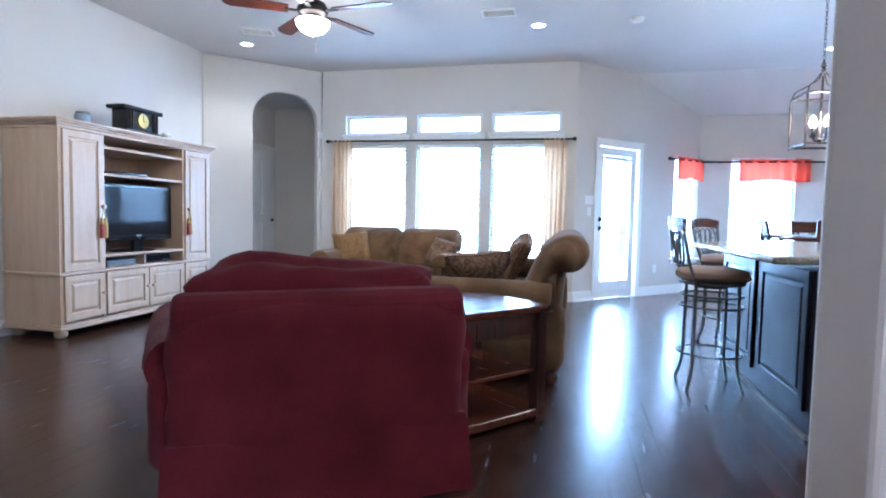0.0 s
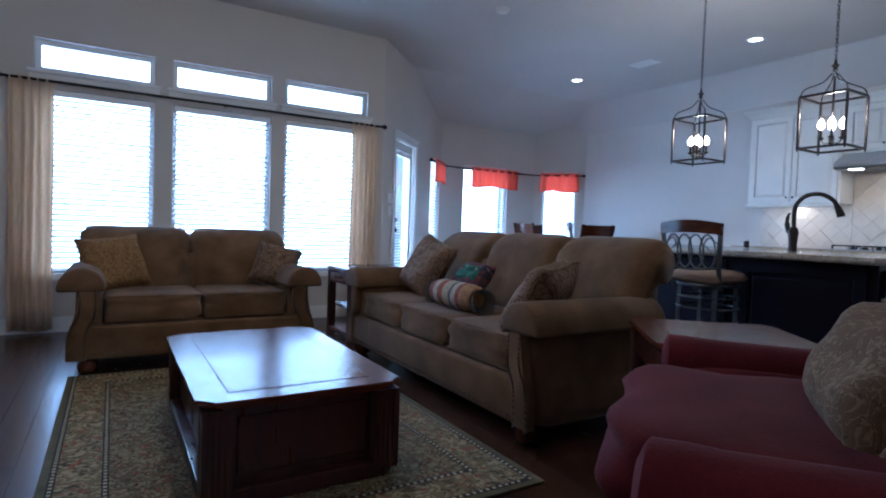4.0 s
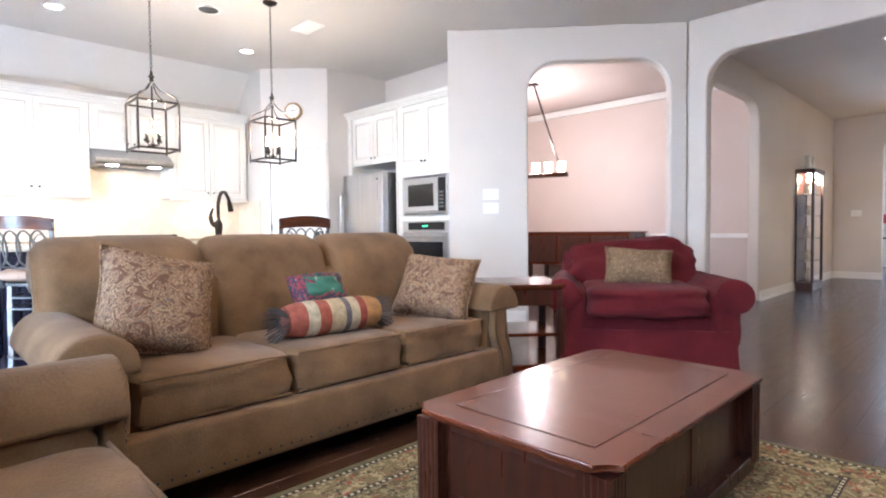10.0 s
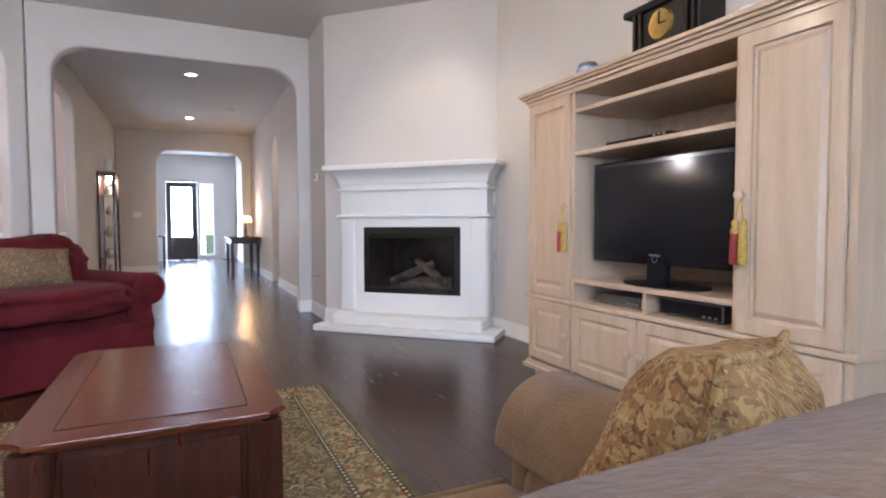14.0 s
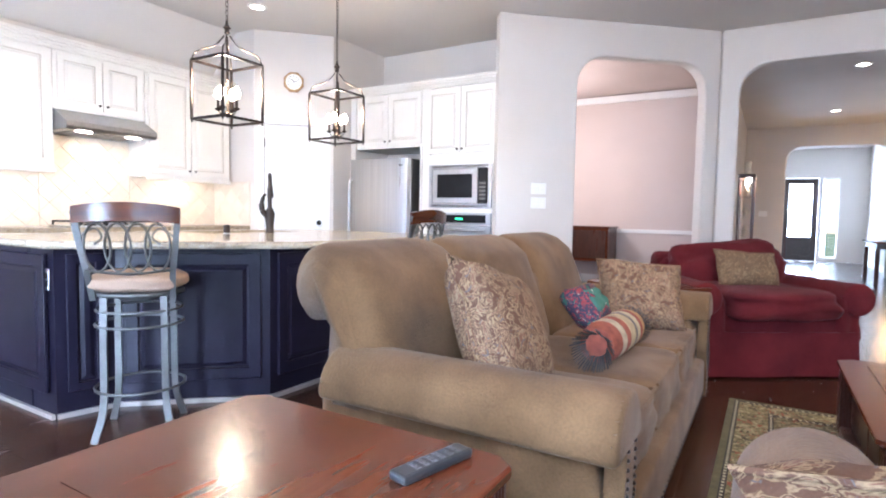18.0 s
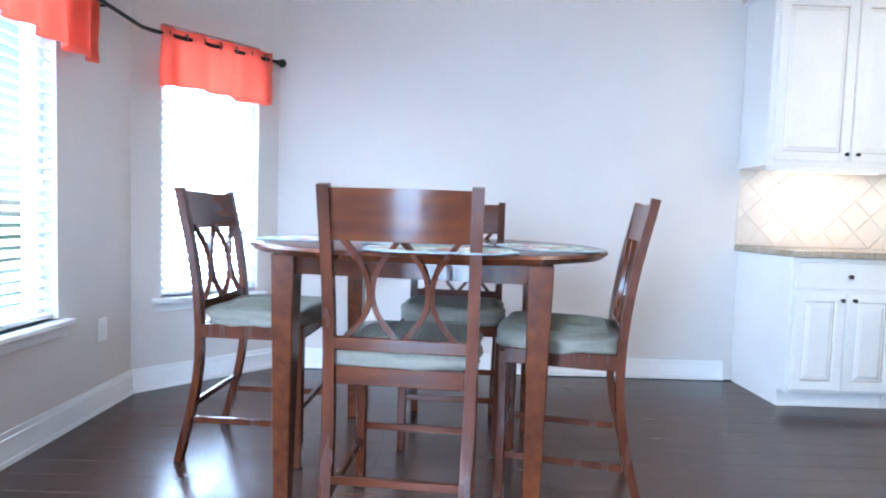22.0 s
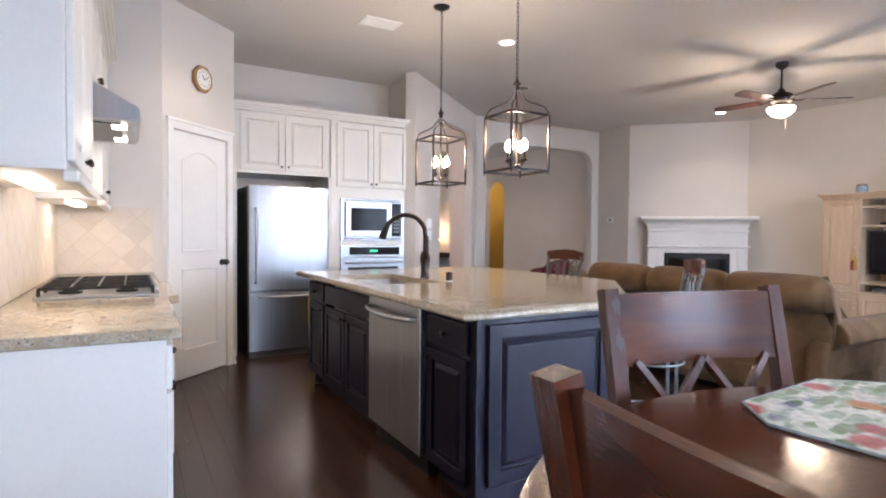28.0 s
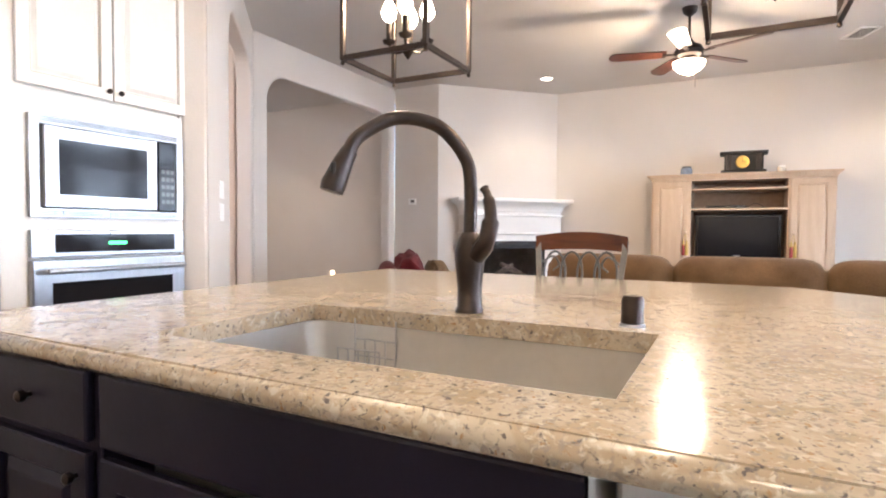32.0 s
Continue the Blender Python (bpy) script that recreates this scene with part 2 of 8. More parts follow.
def granite(name):
    m = bpy.data.materials.new(name)
    m.use_nodes = True
    n, l = m.node_tree.nodes, m.node_tree.links
    b = n["Principled BSDF"]
    b.inputs["Roughness"].default_value = 0.16
    tc = n.new("ShaderNodeTexCoord")
    last = None
    for color, cut, wide, sc, off in (((0.31, 0.245, 0.165), 0.47, 0.10, 16, 0), ((0.25, 0.21, 0.165), 0.53, 0.11, 85, 3), ((0.44, 0.385, 0.30), 0.56, 0.09, 80, 8),
                                      ((0.105, 0.09, 0.08), 0.605, 0.07, 100, 5), ((0.28, 0.17, 0.08), 0.63, 0.07, 90, 12)):
        mp, t, r, mix = n.new("ShaderNodeMapping"), n.new("ShaderNodeTexNoise"), n.new("ShaderNodeMapRange"), n.new("ShaderNodeMix")
        mp.inputs["Location"].default_value = (off, off, off)
        t.inputs["Scale"].default_value, t.inputs["Detail"].default_value, t.inputs["Distortion"].default_value = sc, 4, 0.6
        l.new(tc.outputs["Object"], mp.inputs[0])
        l.new(mp.outputs[0], t.inputs["Vector"])
        r.inputs["From Min"].default_value, r.inputs["From Max"].default_value = cut, cut + wide
        l.new(t.outputs[0], r.inputs[0])
        mix.data_type = "RGBA"
        l.new(r.outputs[0], mix.inputs["Factor"])
        mix.inputs["A"].default_value, mix.inputs["B"].default_value = (0.375, 0.315, 0.235, 1), (*color, 1)
        if last:
            l.new(last.outputs["Result"], mix.inputs["A"])
        last = mix
    l.new(last.outputs["Result"], b.inputs["Base Color"])
    return m


def wood(name, dark, light, axis=(1, 12, 12), scale=2.2, rough=0.35, coat=0.25, per=0.0, bump=0.08):
    return mat(name, light, rough, 0, 0.10, scale, scale * 9, bump, coat, dark, per, axis)


def glass(name, rough=0.02, color=(1, 1, 1)):
    m = bpy.data.materials.new(name)
    m.use_nodes = True
    b = m.node_tree.nodes["Principled BSDF"]
    b.inputs["Base Color"].default_value = (*color, 1)
    b.inputs["Transmission Weight"].default_value, b.inputs["Roughness"].default_value, b.inputs["IOR"].default_value = 1.0, rough, 1.45
    return m


def glow(name, color, strength):
    m = bpy.data.materials.new(name)
    m.use_nodes = True
    b = m.node_tree.nodes["Principled BSDF"]
    b.inputs["Base Color"].default_value = (*color, 1)
    b.inputs["Emission Color"].default_value, b.inputs["Emission Strength"].default_value = (*color, 1), strength
    return m


def cloth_thin(name, color, through):
    """Thin curtain cloth that lets light through."""
    m = mat(name, color, 0.9, 0, 0.08, 5, 90, 0.1)
    n, l = m.node_tree.nodes, m.node_tree.links
    tr, mx = n.new("ShaderNodeBsdfTranslucent"), n.new("ShaderNodeMixShader")
    tr.inputs["Color"].default_value = (*color, 1)
    mx.inputs[0].default_value = through
    l.new(n["Principled BSDF"].outputs[0], mx.inputs[1])
    l.new(tr.outputs[0], mx.inputs[2])
    l.new(mx.outputs[0], n["Material Output"].inputs["Surface"])
    return m


PAINT = mat("wall_paint", (0.62, 0.575, 0.53), 0.75, 0, 0.03, 1.2, 90, 0.18, bumpscale=70)
PINK = mat("dining_paint", (0.58, 0.495, 0.46), 0.75, 0, 0.03, 1.2, 90, 0.15, bumpscale=70)
CEIL = mat("ceiling_paint", (0.63, 0.60, 0.57), 0.85, 0, 0.03, 1.0, 80, 0.2, bumpscale=60)
TRIM = mat("trim_paint", (0.80, 0.79, 0.77), 0.4, 0, 0.03, 2, 60, 0.03)
CAB = mat("cabinet_paint", (0.74, 0.71, 0.66), 0.42, 0, 0.04, 2.5, 50, 0.04)
GLAZE = mat("cabinet_glaze", (0.45, 0.38, 0.30), 0.5, 0, 0.1, 4, 50)
NAVY = mat("island_paint", (0.011, 0.009, 0.019), 0.36, 0, 0.12, 3, 60, 0.05, spec=0.16)
STONE = granite("granite")
SINKSTEEL = mat("satin_steel", (0.60, 0.58, 0.55), 0.38, 1.0, 0.06, 2, 40, 0.03)
STEEL = mat("stainless", (0.47, 0.475, 0.49), 0.31, 1.0, 0.06, 1.5, 30, 0.03, stretch=(30, 30, 0.6))
DARKSTEEL = mat("dark_steel", (0.16, 0.155, 0.155), 0.4, 0.9, 0.08, 3, 40)
BLACKGLASS = mat("black_glass", (0.012, 0.012, 0.014), 0.06, 0, 0.02, 3, 20, spec=0.2)
BLACK = mat("black_metal", (0.02, 0.018, 0.017), 0.45, 0.6, 0.1, 5, 60)
BRONZE = mat("oiled_bronze", (0.055, 0.042, 0.036), 0.34, 0.85, 0.2, 8, 60)
PEWTER = mat("pewter_metal", (0.17, 0.17, 0.165), 0.42, 0.8, 0.15, 7, 60)
FLOOR = wood("floor_oak", (0.016, 0.007, 0.0042), (0.066, 0.028, 0.016), (9, 1, 9), 3.0, 0.24, 0.0, 0.4, 0.004)
FLOOR.node_tree.nodes["Principled BSDF"].inputs["Specular IOR Level"].default_value = 0.5
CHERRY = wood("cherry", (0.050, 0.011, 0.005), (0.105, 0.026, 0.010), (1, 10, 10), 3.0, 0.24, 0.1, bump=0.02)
# upright grain, in about half of CHERRY's tone
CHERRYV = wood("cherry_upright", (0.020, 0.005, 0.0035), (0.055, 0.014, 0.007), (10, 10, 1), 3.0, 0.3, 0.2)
WALNUT = wood("walnut_stain", (0.040, 0.010, 0.004), (0.088, 0.024, 0.009), (1, 9, 9), 3.0, 0.22, 0.1)
WALNUTV = wood("walnut_upright", (0.036, 0.009, 0.004), (0.080, 0.022, 0.009), (9, 9, 1), 3.0, 0.26, 0.1)
for m in (WALNUT, WALNUTV, CHERRY):
    m.node_tree.nodes["Principled BSDF"].inputs["Specular IOR Level"].default_value = 0.32
SHOE = mat("shoe_moulding_paint", (0.26, 0.23, 0.215), 0.5, 0, 0.08, 4, 60)
OAK = wood("golden_oak", (0.24, 0.125, 0.05), (0.36, 0.205, 0.09), (8, 8, 1), 3.0, 0.4, 0.05)
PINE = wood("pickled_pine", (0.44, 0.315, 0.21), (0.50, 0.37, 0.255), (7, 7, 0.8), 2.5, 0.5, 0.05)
# the cabinet's back and bottom, a darker tone than PINE
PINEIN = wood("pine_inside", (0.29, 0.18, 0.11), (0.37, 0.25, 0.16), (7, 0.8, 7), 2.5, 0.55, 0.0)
SUEDE = mat("tan_suede", (0.172, 0.099, 0.047), 0.95, 0, 0.24, 5.5, 130, 0.6, tint=(0.086, 0.047, 0.021), sheen=0.10, spec=0.15)
RED = mat("red_suede", (0.098, 0.0105, 0.014), 0.95, 0, 0.2, 4, 130, 0.5, tint=(0.058, 0.006, 0.009), sheen=0.03, spec=0.15)
PAISLEY = pattern("paisley_cloth", (0.095, 0.048, 0.029), [((0.25, 0.170, 0.098), 0.43, 0, 1.0), ((0.085, 0.042, 0.027), 0.475, 0, 1.0), ((0.26, 0.18, 0.105), 0.53, 0, 1.0), ((0.13, 0.058, 0.038), 0.57, 0, 1.0), ((0.22, 0.15, 0.09), 0.62, 0, 1.0), ((0.10, 0.085, 0.085), 0.64, 7, 1.6)], 13, 0.92, 0.3, 3.0, 2.6)
LEAFY = pattern("leafy_cloth", (0.135, 0.088, 0.052), [((0.22, 0.155, 0.09), 0.47, 0, 1.0), ((0.125, 0.08, 0.048), 0.52, 0, 1.0), ((0.075, 0.055, 0.035), 0.58, 5, 1.2), ((0.20, 0.14, 0.085), 0.62, 5, 1.2)], 14, 0.92, 0.3, 3.0, 2.4)
GOLDCLOTH = pattern("gold_leaf_cloth", (0.19, 0.098, 0.036), [((0.27, 0.17, 0.065), 0.5, 0, 1.0), ((0.10, 0.045, 0.022), 0.57, 5, 1.2), ((0.30, 0.22, 0.12), 0.63, 9, 1.0)], 42, 0.92, 0.3, 3.0, 2.4)
STRIPE = mat("striped_upholstery", (0.165, 0.150, 0.118), 0.9, 0, 0.05, 60, 300, 0.3)
BEIGESEAT = mat("beige_suede", (0.30, 0.20, 0.14), 0.9, 0, 0.08, 8, 120, 0.25)
IVORY = cloth_thin("ivory_sheer", (0.86, 0.71, 0.54), 0.55)
CORAL = cloth_thin("coral_sheer", (0.90, 0.29, 0.21), 0.82)
BLIND = mat("blind_white", (0.82, 0.83, 0.84), 0.5, 0, 0.02, 3, 40)
PANE = glass("window_glass")
PLASTIC = mat("white_plastic", (0.80, 0.79, 0.76), 0.4, 0, 0.02, 5, 60)
PLASTER = mat("cast_stone_white", (0.74, 0.72, 0.69), 0.7, 0, 0.025, 3, 60, 0.06)
TRAVERTINE = mat("travertine", (0.60, 0.52, 0.43), 0.55, 0, 0.07, 9, 70, 0.25, tint=(0.64, 0.57, 0.48), per=0.12)
GROUT = mat("grout", (0.565, 0.495, 0.415), 0.9, 0, 0.08, 8, 90, 0.3)
BULB = glow("bulb_glow", (1.0, 0.80, 0.52), 28.0)
BOWL = glow("frosted_bowl_glow", (1.0, 0.80, 0.55), 9.0)
CAN = glow("downlight_glow", (1.0, 0.86, 0.66), 14.0)
OUTDOOR = mat("patio_ground", (0.42, 0.42, 0.38), 0.9, 0, 0.1, 2, 30)
LAWN = mat("lawn", (0.10, 0.15, 0.05), 0.9, 0, 0.2, 2, 60, 0.3)


# ---- building tools ----
def part(name, bm, material, parent=None, label="", m=None, smooth=None):
    """Links a bmesh as one mesh object, under a thing or a part."""
    me = bpy.data.meshes.new(name)
    bmesh.ops.recalc_face_normals(bm, faces=bm.faces)
    bm.to_mesh(me)
    bm.free()
    me.materials.append(material)
    if smooth is not None:
        me.shade_smooth()
        if smooth:
            me.set_sharp_from_angle(angle=radians(smooth))
    ob = new(name, me)
    if parent:
        ob.parent = parent
    if m is not None:
        ob.matrix_basis = m
    if label:
        ob["label"] = label
    return ob


def thing(name, label, category, m=None, group=""):
    ob = new(name)
    ob.empty_display_size = 0.1
    if m is not None:
        ob.matrix_basis = m
    return tagged(ob, label, category, group)


def struct(name, bm, material, label="", smooth=None):
    return tagged(part(name, bm, material, None, "", None, smooth), label, kind="structure")


def box(x0, y0, z0, x1, y1, z1, bevel=0.0, bm=None, seg=1):
    own = bmesh.new()
    bmesh.ops.create_cube(own, size=1, matrix=Matrix.Translation(((x0 + x1) / 2, (y0 + y1) / 2, (z0 + z1) / 2)) @ Matrix.Diagonal((abs(x1 - x0), abs(y1 - y0), abs(z1 - z0), 1)))
    if bevel:
        bmesh.ops.bevel(own, geom=own.edges[:], offset=bevel, segments=seg, affect="EDGES", profile=0.5)
    return own if bm is None else merge(bm, own)


def merge(bm, other, m=None):
    me = bpy.data.meshes.new("tmp")
    if m is not None:
        bmesh.ops.transform(other, matrix=m, verts=other.verts)
    other.to_mesh(me)
    other.free()
    bm.from_mesh(me)
    bpy.data.meshes.remove(me)
    return bm


def moved(bm, m):
    bmesh.ops.transform(bm, matrix=m, verts=bm.verts)
    return bm


def prism(poly, z0, z1, bevel=0.0, seg=2):
    """A plan outline raised from z0 to z1."""
    bm = bmesh.new()
    low = [bm.verts.new((x, y, z0)) for x, y in poly]
    top = [bm.verts.new((x, y, z1)) for x, y in poly]
    bm.faces.new(low[::-1])
    bm.faces.new(top)
    k = len(poly)
    for i in range(k):
        bm.faces.new((low[i], low[(i + 1) % k], top[(i + 1) % k], top[i]))
    if bevel:
        bmesh.ops.bevel(bm, geom=[e for e in bm.edges], offset=bevel, segments=seg, affect="EDGES", profile=0.5)
    return bm


def lathe(profile, seg=20, at=(0, 0, 0)):
    """A profile of (radius, height) turned round the upright axis."""
    bm = bmesh.new()
    rings = []
    for r, z in profile:
        rings.append([bm.verts.new((at[0] + max(r, 1e-4) * math.cos(2 * math.pi * i / seg), at[1] + max(r, 1e-4) * math.sin(2 * math.pi * i / seg), at[2] + z)) for i in range(seg)])
    for a, b in zip(rings, rings[1:]):
        for i in range(seg):
            bm.faces.new((a[i], a[(i + 1) % seg], b[(i + 1) % seg], b[i]))
    bm.faces.new(rings[0][::-1])
    bm.faces.new(rings[-1])
    return bm


def tube(points, r, seg=8, bm=None, closed=False, flat=None):
    """A round bar along points. r: one radius or one a point. flat: (width, thickness) for a flat bar."""
    bm = bm or bmesh.new()
    pts = [Vector(p) for p in points]
    k = len(pts)
    rings = []
    side = None
    for i, p in enumerate(pts):
        a = pts[(i - 1) % k] if closed or i else p
        b = pts[(i + 1) % k] if closed or i < k - 1 else p
        d = (b - a).normalized()
        if side is None:
            side = d.orthogonal().normalized() if flat is None else (Vector((0, 0, 1)).cross(d).normalized() if abs(d.z) < 0.9 else Vector((1, 0, 0)))
        side = (side - d * side.dot(d)).normalized()
        up = d.cross(side)
        rad = r[i] if isinstance(r, (list, tuple)) else r
        wa, wb = (rad, rad) if flat is None else (flat[0] / 2, flat[1] / 2)
        rings.append([bm.verts.new(p + side * wa * math.cos(2 * math.pi * (j + 0.5) / seg) * (1 if flat is None else 1.41) + up * wb * math.sin(2 * math.pi * (j + 0.5) / seg) * (1 if flat is None else 1.41)) for j in range(seg)])
    pairs = list(zip(rings, rings[1:])) + ([(rings[-1], rings[0])] if closed else [])
    for a, b in pairs:
        for j in range(seg):
            bm.faces.new((a[j], a[(j + 1) % seg], b[(j + 1) % seg], b[j]))
    if not closed:
        bm.faces.new(rings[0][::-1])
        bm.faces.new(rings[-1])
    return bm


def ring(x, y, z, r, t, seg=24, bm=None):
    return tube([(x + r * math.cos(2 * math.pi * i / seg), y + r * math.sin(2 * math.pi * i / seg), z) for i in range(seg)], t, 6, bm, True)


def bar(p, q, r, seg=8, bm=None, r2=None):
    return tube([p, q], [r, r if r2 is None else r2], seg, bm)


def curve(points, n=8):
    """Points of a smooth line through the given ones."""
    pts = [Vector(p) for p in points]
    pts = [2 * pts[0] - pts[1]] + pts + [2 * pts[-1] - pts[-2]]
    out = []
    for a, b, c, d in zip(pts, pts[1:], pts[2:], pts[3:]):
        for i in range(n):
            t = i / n
            out.append(0.5 * (2 * b + (c - a) * t + (2 * a - 5 * b + 4 * c - d) * t * t + (3 * b - a - 3 * c + d) * t ** 3))
    return out + [pts[-2]]


def puff(w, d, h, e=5.0, n=9, wrinkle=0.006, seed=0, m=None):
    """A stuffed block: a box with full, rounded sides."""
    bm = bmesh.new()
    bmesh.ops.create_cube(bm, size=2)
    bmesh.ops.subdivide_edges(bm, edges=bm.edges[:], cuts=n, use_grid_fill=True)
    for v in bm.verts:
        p = v.co
        s = (abs(p.x) ** e + abs(p.y) ** e + abs(p.z) ** e) ** (1 / e)
        q = p / s
        k = 1 + wrinkle * noise.noise(q * 2.1 + Vector((seed, seed * 0.7, 0))) / max(0.05, min(w, d, h)) * 2
        v.co = Vector((q.x * w / 2, q.y * d / 2, q.z * h / 2)) * k
    return moved(bm, m) if m is not None else bm


def loft(profile, x0, x1, full=7.0, n=14, sag=0.012, seed=0):
    """Upholstery drawn along x from a (y, z) profile, its ends rounded over."""
    bm = bmesh.new()
    cy, cz = sum(p[0] for p in profile) / len(profile), sum(p[1] for p in profile) / len(profile)
    rows = []
    for i in range(n + 1):
        u = math.sin(math.pi / 2 * (2 * i / n - 1))
        k = max(0.55, (1 - abs(u) ** full) ** (1 / 3))
        rows.append([bm.verts.new(((x0 + x1) / 2 + u * (x1 - x0) / 2, cy + (y - cy) * k + sag * noise.noise(Vector((u * 2, y * 4, z * 4 + seed))), cz + (z - cz) * (0.4 + 0.6 * k))) for y, z in profile])
    for a, b in zip(rows, rows[1:]):
        for i in range(len(profile)):
            bm.faces.new((a[i], a[(i + 1) % len(profile)], b[(i + 1) % len(profile)], b[i]))
    bm.faces.new(rows[0][::-1])
    bm.faces.new(rows[-1])
    return bm


def pillow(w, h, t, seed=0, n=14):
    """A throw pillow standing in the xz plane, with pinched corners."""
    bm = bmesh.new()
    rows = {}
    for s in (1, -1):
        for i in range(n + 1):
            for j in range(n + 1):
                u, v = 2 * i / n - 1, 2 * j / n - 1
                edge = i in (0, n) or j in (0, n)
                if s == -1 and edge:
                    rows[s, i, j] = rows[1, i, j]
                    continue
                pinch = 1 - 0.07 * (1 - v * v) * abs(u) - 0.0
                pinch2 = 1 - 0.07 * (1 - u * u) * abs(v)
                f = max(0.0, (1 - u ** 4)) ** 0.6 * max(0.0, (1 - v ** 4)) ** 0.6
                y = s * (0.012 + t / 2 * f) if not edge else 0.0
                y += 0.02 * noise.noise(Vector((u * 1.7 + seed, v * 1.7, seed)))
                rows[s, i, j] = bm.verts.new((u * w / 2 * pinch, y, v * h / 2 * pinch2))
    for s in (1, -1):
        for i in range(n):
            for j in range(n):
                bm.faces.new((rows[s, i, j], rows[s, i + 1, j], rows[s, i + 1, j + 1], rows[s, i, j + 1]))
    return bm


def rect_frame(u0, v0, u1, v1, rail, w0, w1, bevel=0.0, bars=()):
    """A rectangular frame in one piece; u across, v up, w deep. bars: heights of cross bars."""
    us = [u0, u0 + rail, u1 - rail, u1]
    vs = [v0, v0 + rail]
    for b in bars:
        vs += [b - rail / 2, b + rail / 2]
    vs += [v1 - rail, v1]
    bm, grid = bmesh.new(), {}

    def at(i, j, k):
        if (i, j, k) not in grid:
            grid[i, j, k] = bm.verts.new((us[i], vs[j], w1 if k else w0))
        return grid[i, j, k]

    def solid(i, j):
        return 0 <= i < 3 and 0 <= j < len(vs) - 1 and not (i == 1 and j % 2 == 1)

    for i in range(3):
        for j in range(len(vs) - 1):
            if solid(i, j):
                loop = [(i, j), (i + 1, j), (i + 1, j + 1), (i, j + 1)]
                bm.faces.new([at(a, b, 0) for a, b in loop])
                bm.faces.new([at(a, b, 1) for a, b in loop[::-1]])
                for (a, b), near in zip(zip(loop, loop[1:] + loop[:1]), ((i, j - 1), (i + 1, j), (i, j + 1), (i - 1, j))):
                    if not solid(*near):
                        bm.faces.new((at(*a, 0), at(*a, 1), at(*b, 1), at(*b, 0)))
    bmesh.ops.recalc_face_normals(bm, faces=bm.faces)
    if bevel:
        bmesh.ops.bevel(bm, geom=[e for e in bm.edges if e.is_manifold and e.calc_face_angle() > 1.0], offset=bevel, segments=1, affect="EDGES", profile=0.5)
    return bm


def arc(cx, cy, r, a0, a1, n=8):
    return [(cx + r * math.cos(radians(a0 + (a1 - a0) * i / n)), cy + r * math.sin(radians(a0 + (a1 - a0) * i / n))) for i in range(n + 1)]


def upright(p0, p1):
    """The pose of an elevation: x along p0-p1, y up, z to the left of the way."""
    d = Vector((p1[0] - p0[0], p1[1] - p0[1], 0)).normalized()
    m = Matrix.Identity(4)
    m.col[0], m.col[1], m.col[2] = (*d, 0), (0, 0, 1, 0), (*d.cross(Vector((0, 0, 1))), 0)
    m.translation = (p0[0], p0[1], 0)
    return m


def elevation(poly, p0, p1, thick, out=0.0):
    """An upright outline of (along, height), from p0 towards p1, thick to the right of the way."""
    return moved(prism(poly, out, out + thick), upright(p0, p1))


def arch_wall(p0, p1, height, openings, thick=0.14):
    """A wall with openings from the floor: (from, to, top, corner radius)."""
    length = math.dist(p0, p1)
    poly = [(0, 0)]
    for a, b, top, r in openings:
        poly += [(a, 0)] + arc(a + r, top - r, r, 180, 90) + arc(b - r, top - r, r, 90, 0) + [(b, 0)]
    poly += [(length, 0), (length, height), (0, height)]
    return elevation(poly, p0, p1, thick)


def hole_wall(p0, p1, height, holes, thick=0.16):
    """A wall in one piece with square holes: (from, to, bottom, top)."""
    length = math.dist(p0, p1)
    xs = sorted({0, length, *[v for q in holes for v in q[:2]]})
    zs = sorted({0, height, *[v for q in holes for v in q[2:]]})
    bm = bmesh.new()
    grid = {}

    def at(i, j, k):
        if (i, j, k) not in grid:
            grid[i, j, k] = bm.verts.new((xs[i], zs[j], k * thick))
        return grid[i, j, k]

    def solid(i, j):
        if not (0 <= i < len(xs) - 1 and 0 <= j < len(zs) - 1):
            return False
        cx, cz = (xs[i] + xs[i + 1]) / 2, (zs[j] + zs[j + 1]) / 2
        return not any(a < cx < b and lo < cz < hi for a, b, lo, hi in holes)

    for i in range(len(xs) - 1):
        for j in range(len(zs) - 1):
            if not solid(i, j):
                continue
            ring4 = [(i, j), (i + 1, j), (i + 1, j + 1), (i, j + 1)]
            bm.faces.new([at(a, b, 0) for a, b in ring4])
            bm.faces.new([at(a, b, 1) for a, b in ring4[::-1]])
            for (a, b), near in zip(zip(ring4, ring4[1:] + ring4[:1]), ((i, j - 1), (i + 1, j), (i, j + 1), (i - 1, j))):
                if not solid(*near):
                    bm.faces.new((at(*a, 0), at(*a, 1), at(*b, 1), at(*b, 0)))
    return moved(bm, upright(p0, p1))


def along(p0, p1, s, z=0.0, off=0.0):
    """A point s along p0-p1, off to the left (into the room)."""
    d = Vector((p1[0] - p0[0], p1[1] - p0[1], 0)).normalized()
    q = Vector((p0[0], p0[1], z)) + d * s - d.cross(Vector((0, 0, 1))) * off
    return q


def skirting(p0, p1, a, b, h=0.12):
    """A moulded baseboard along a wall."""
    return elevation([(a, 0), (b, 0), (b, h), (a, h)], p0, p1, 0.016, -0.016)


def rz(x, y, z=0.0, deg=0.0):
    return pose(x, y, z, 0, 0, deg)

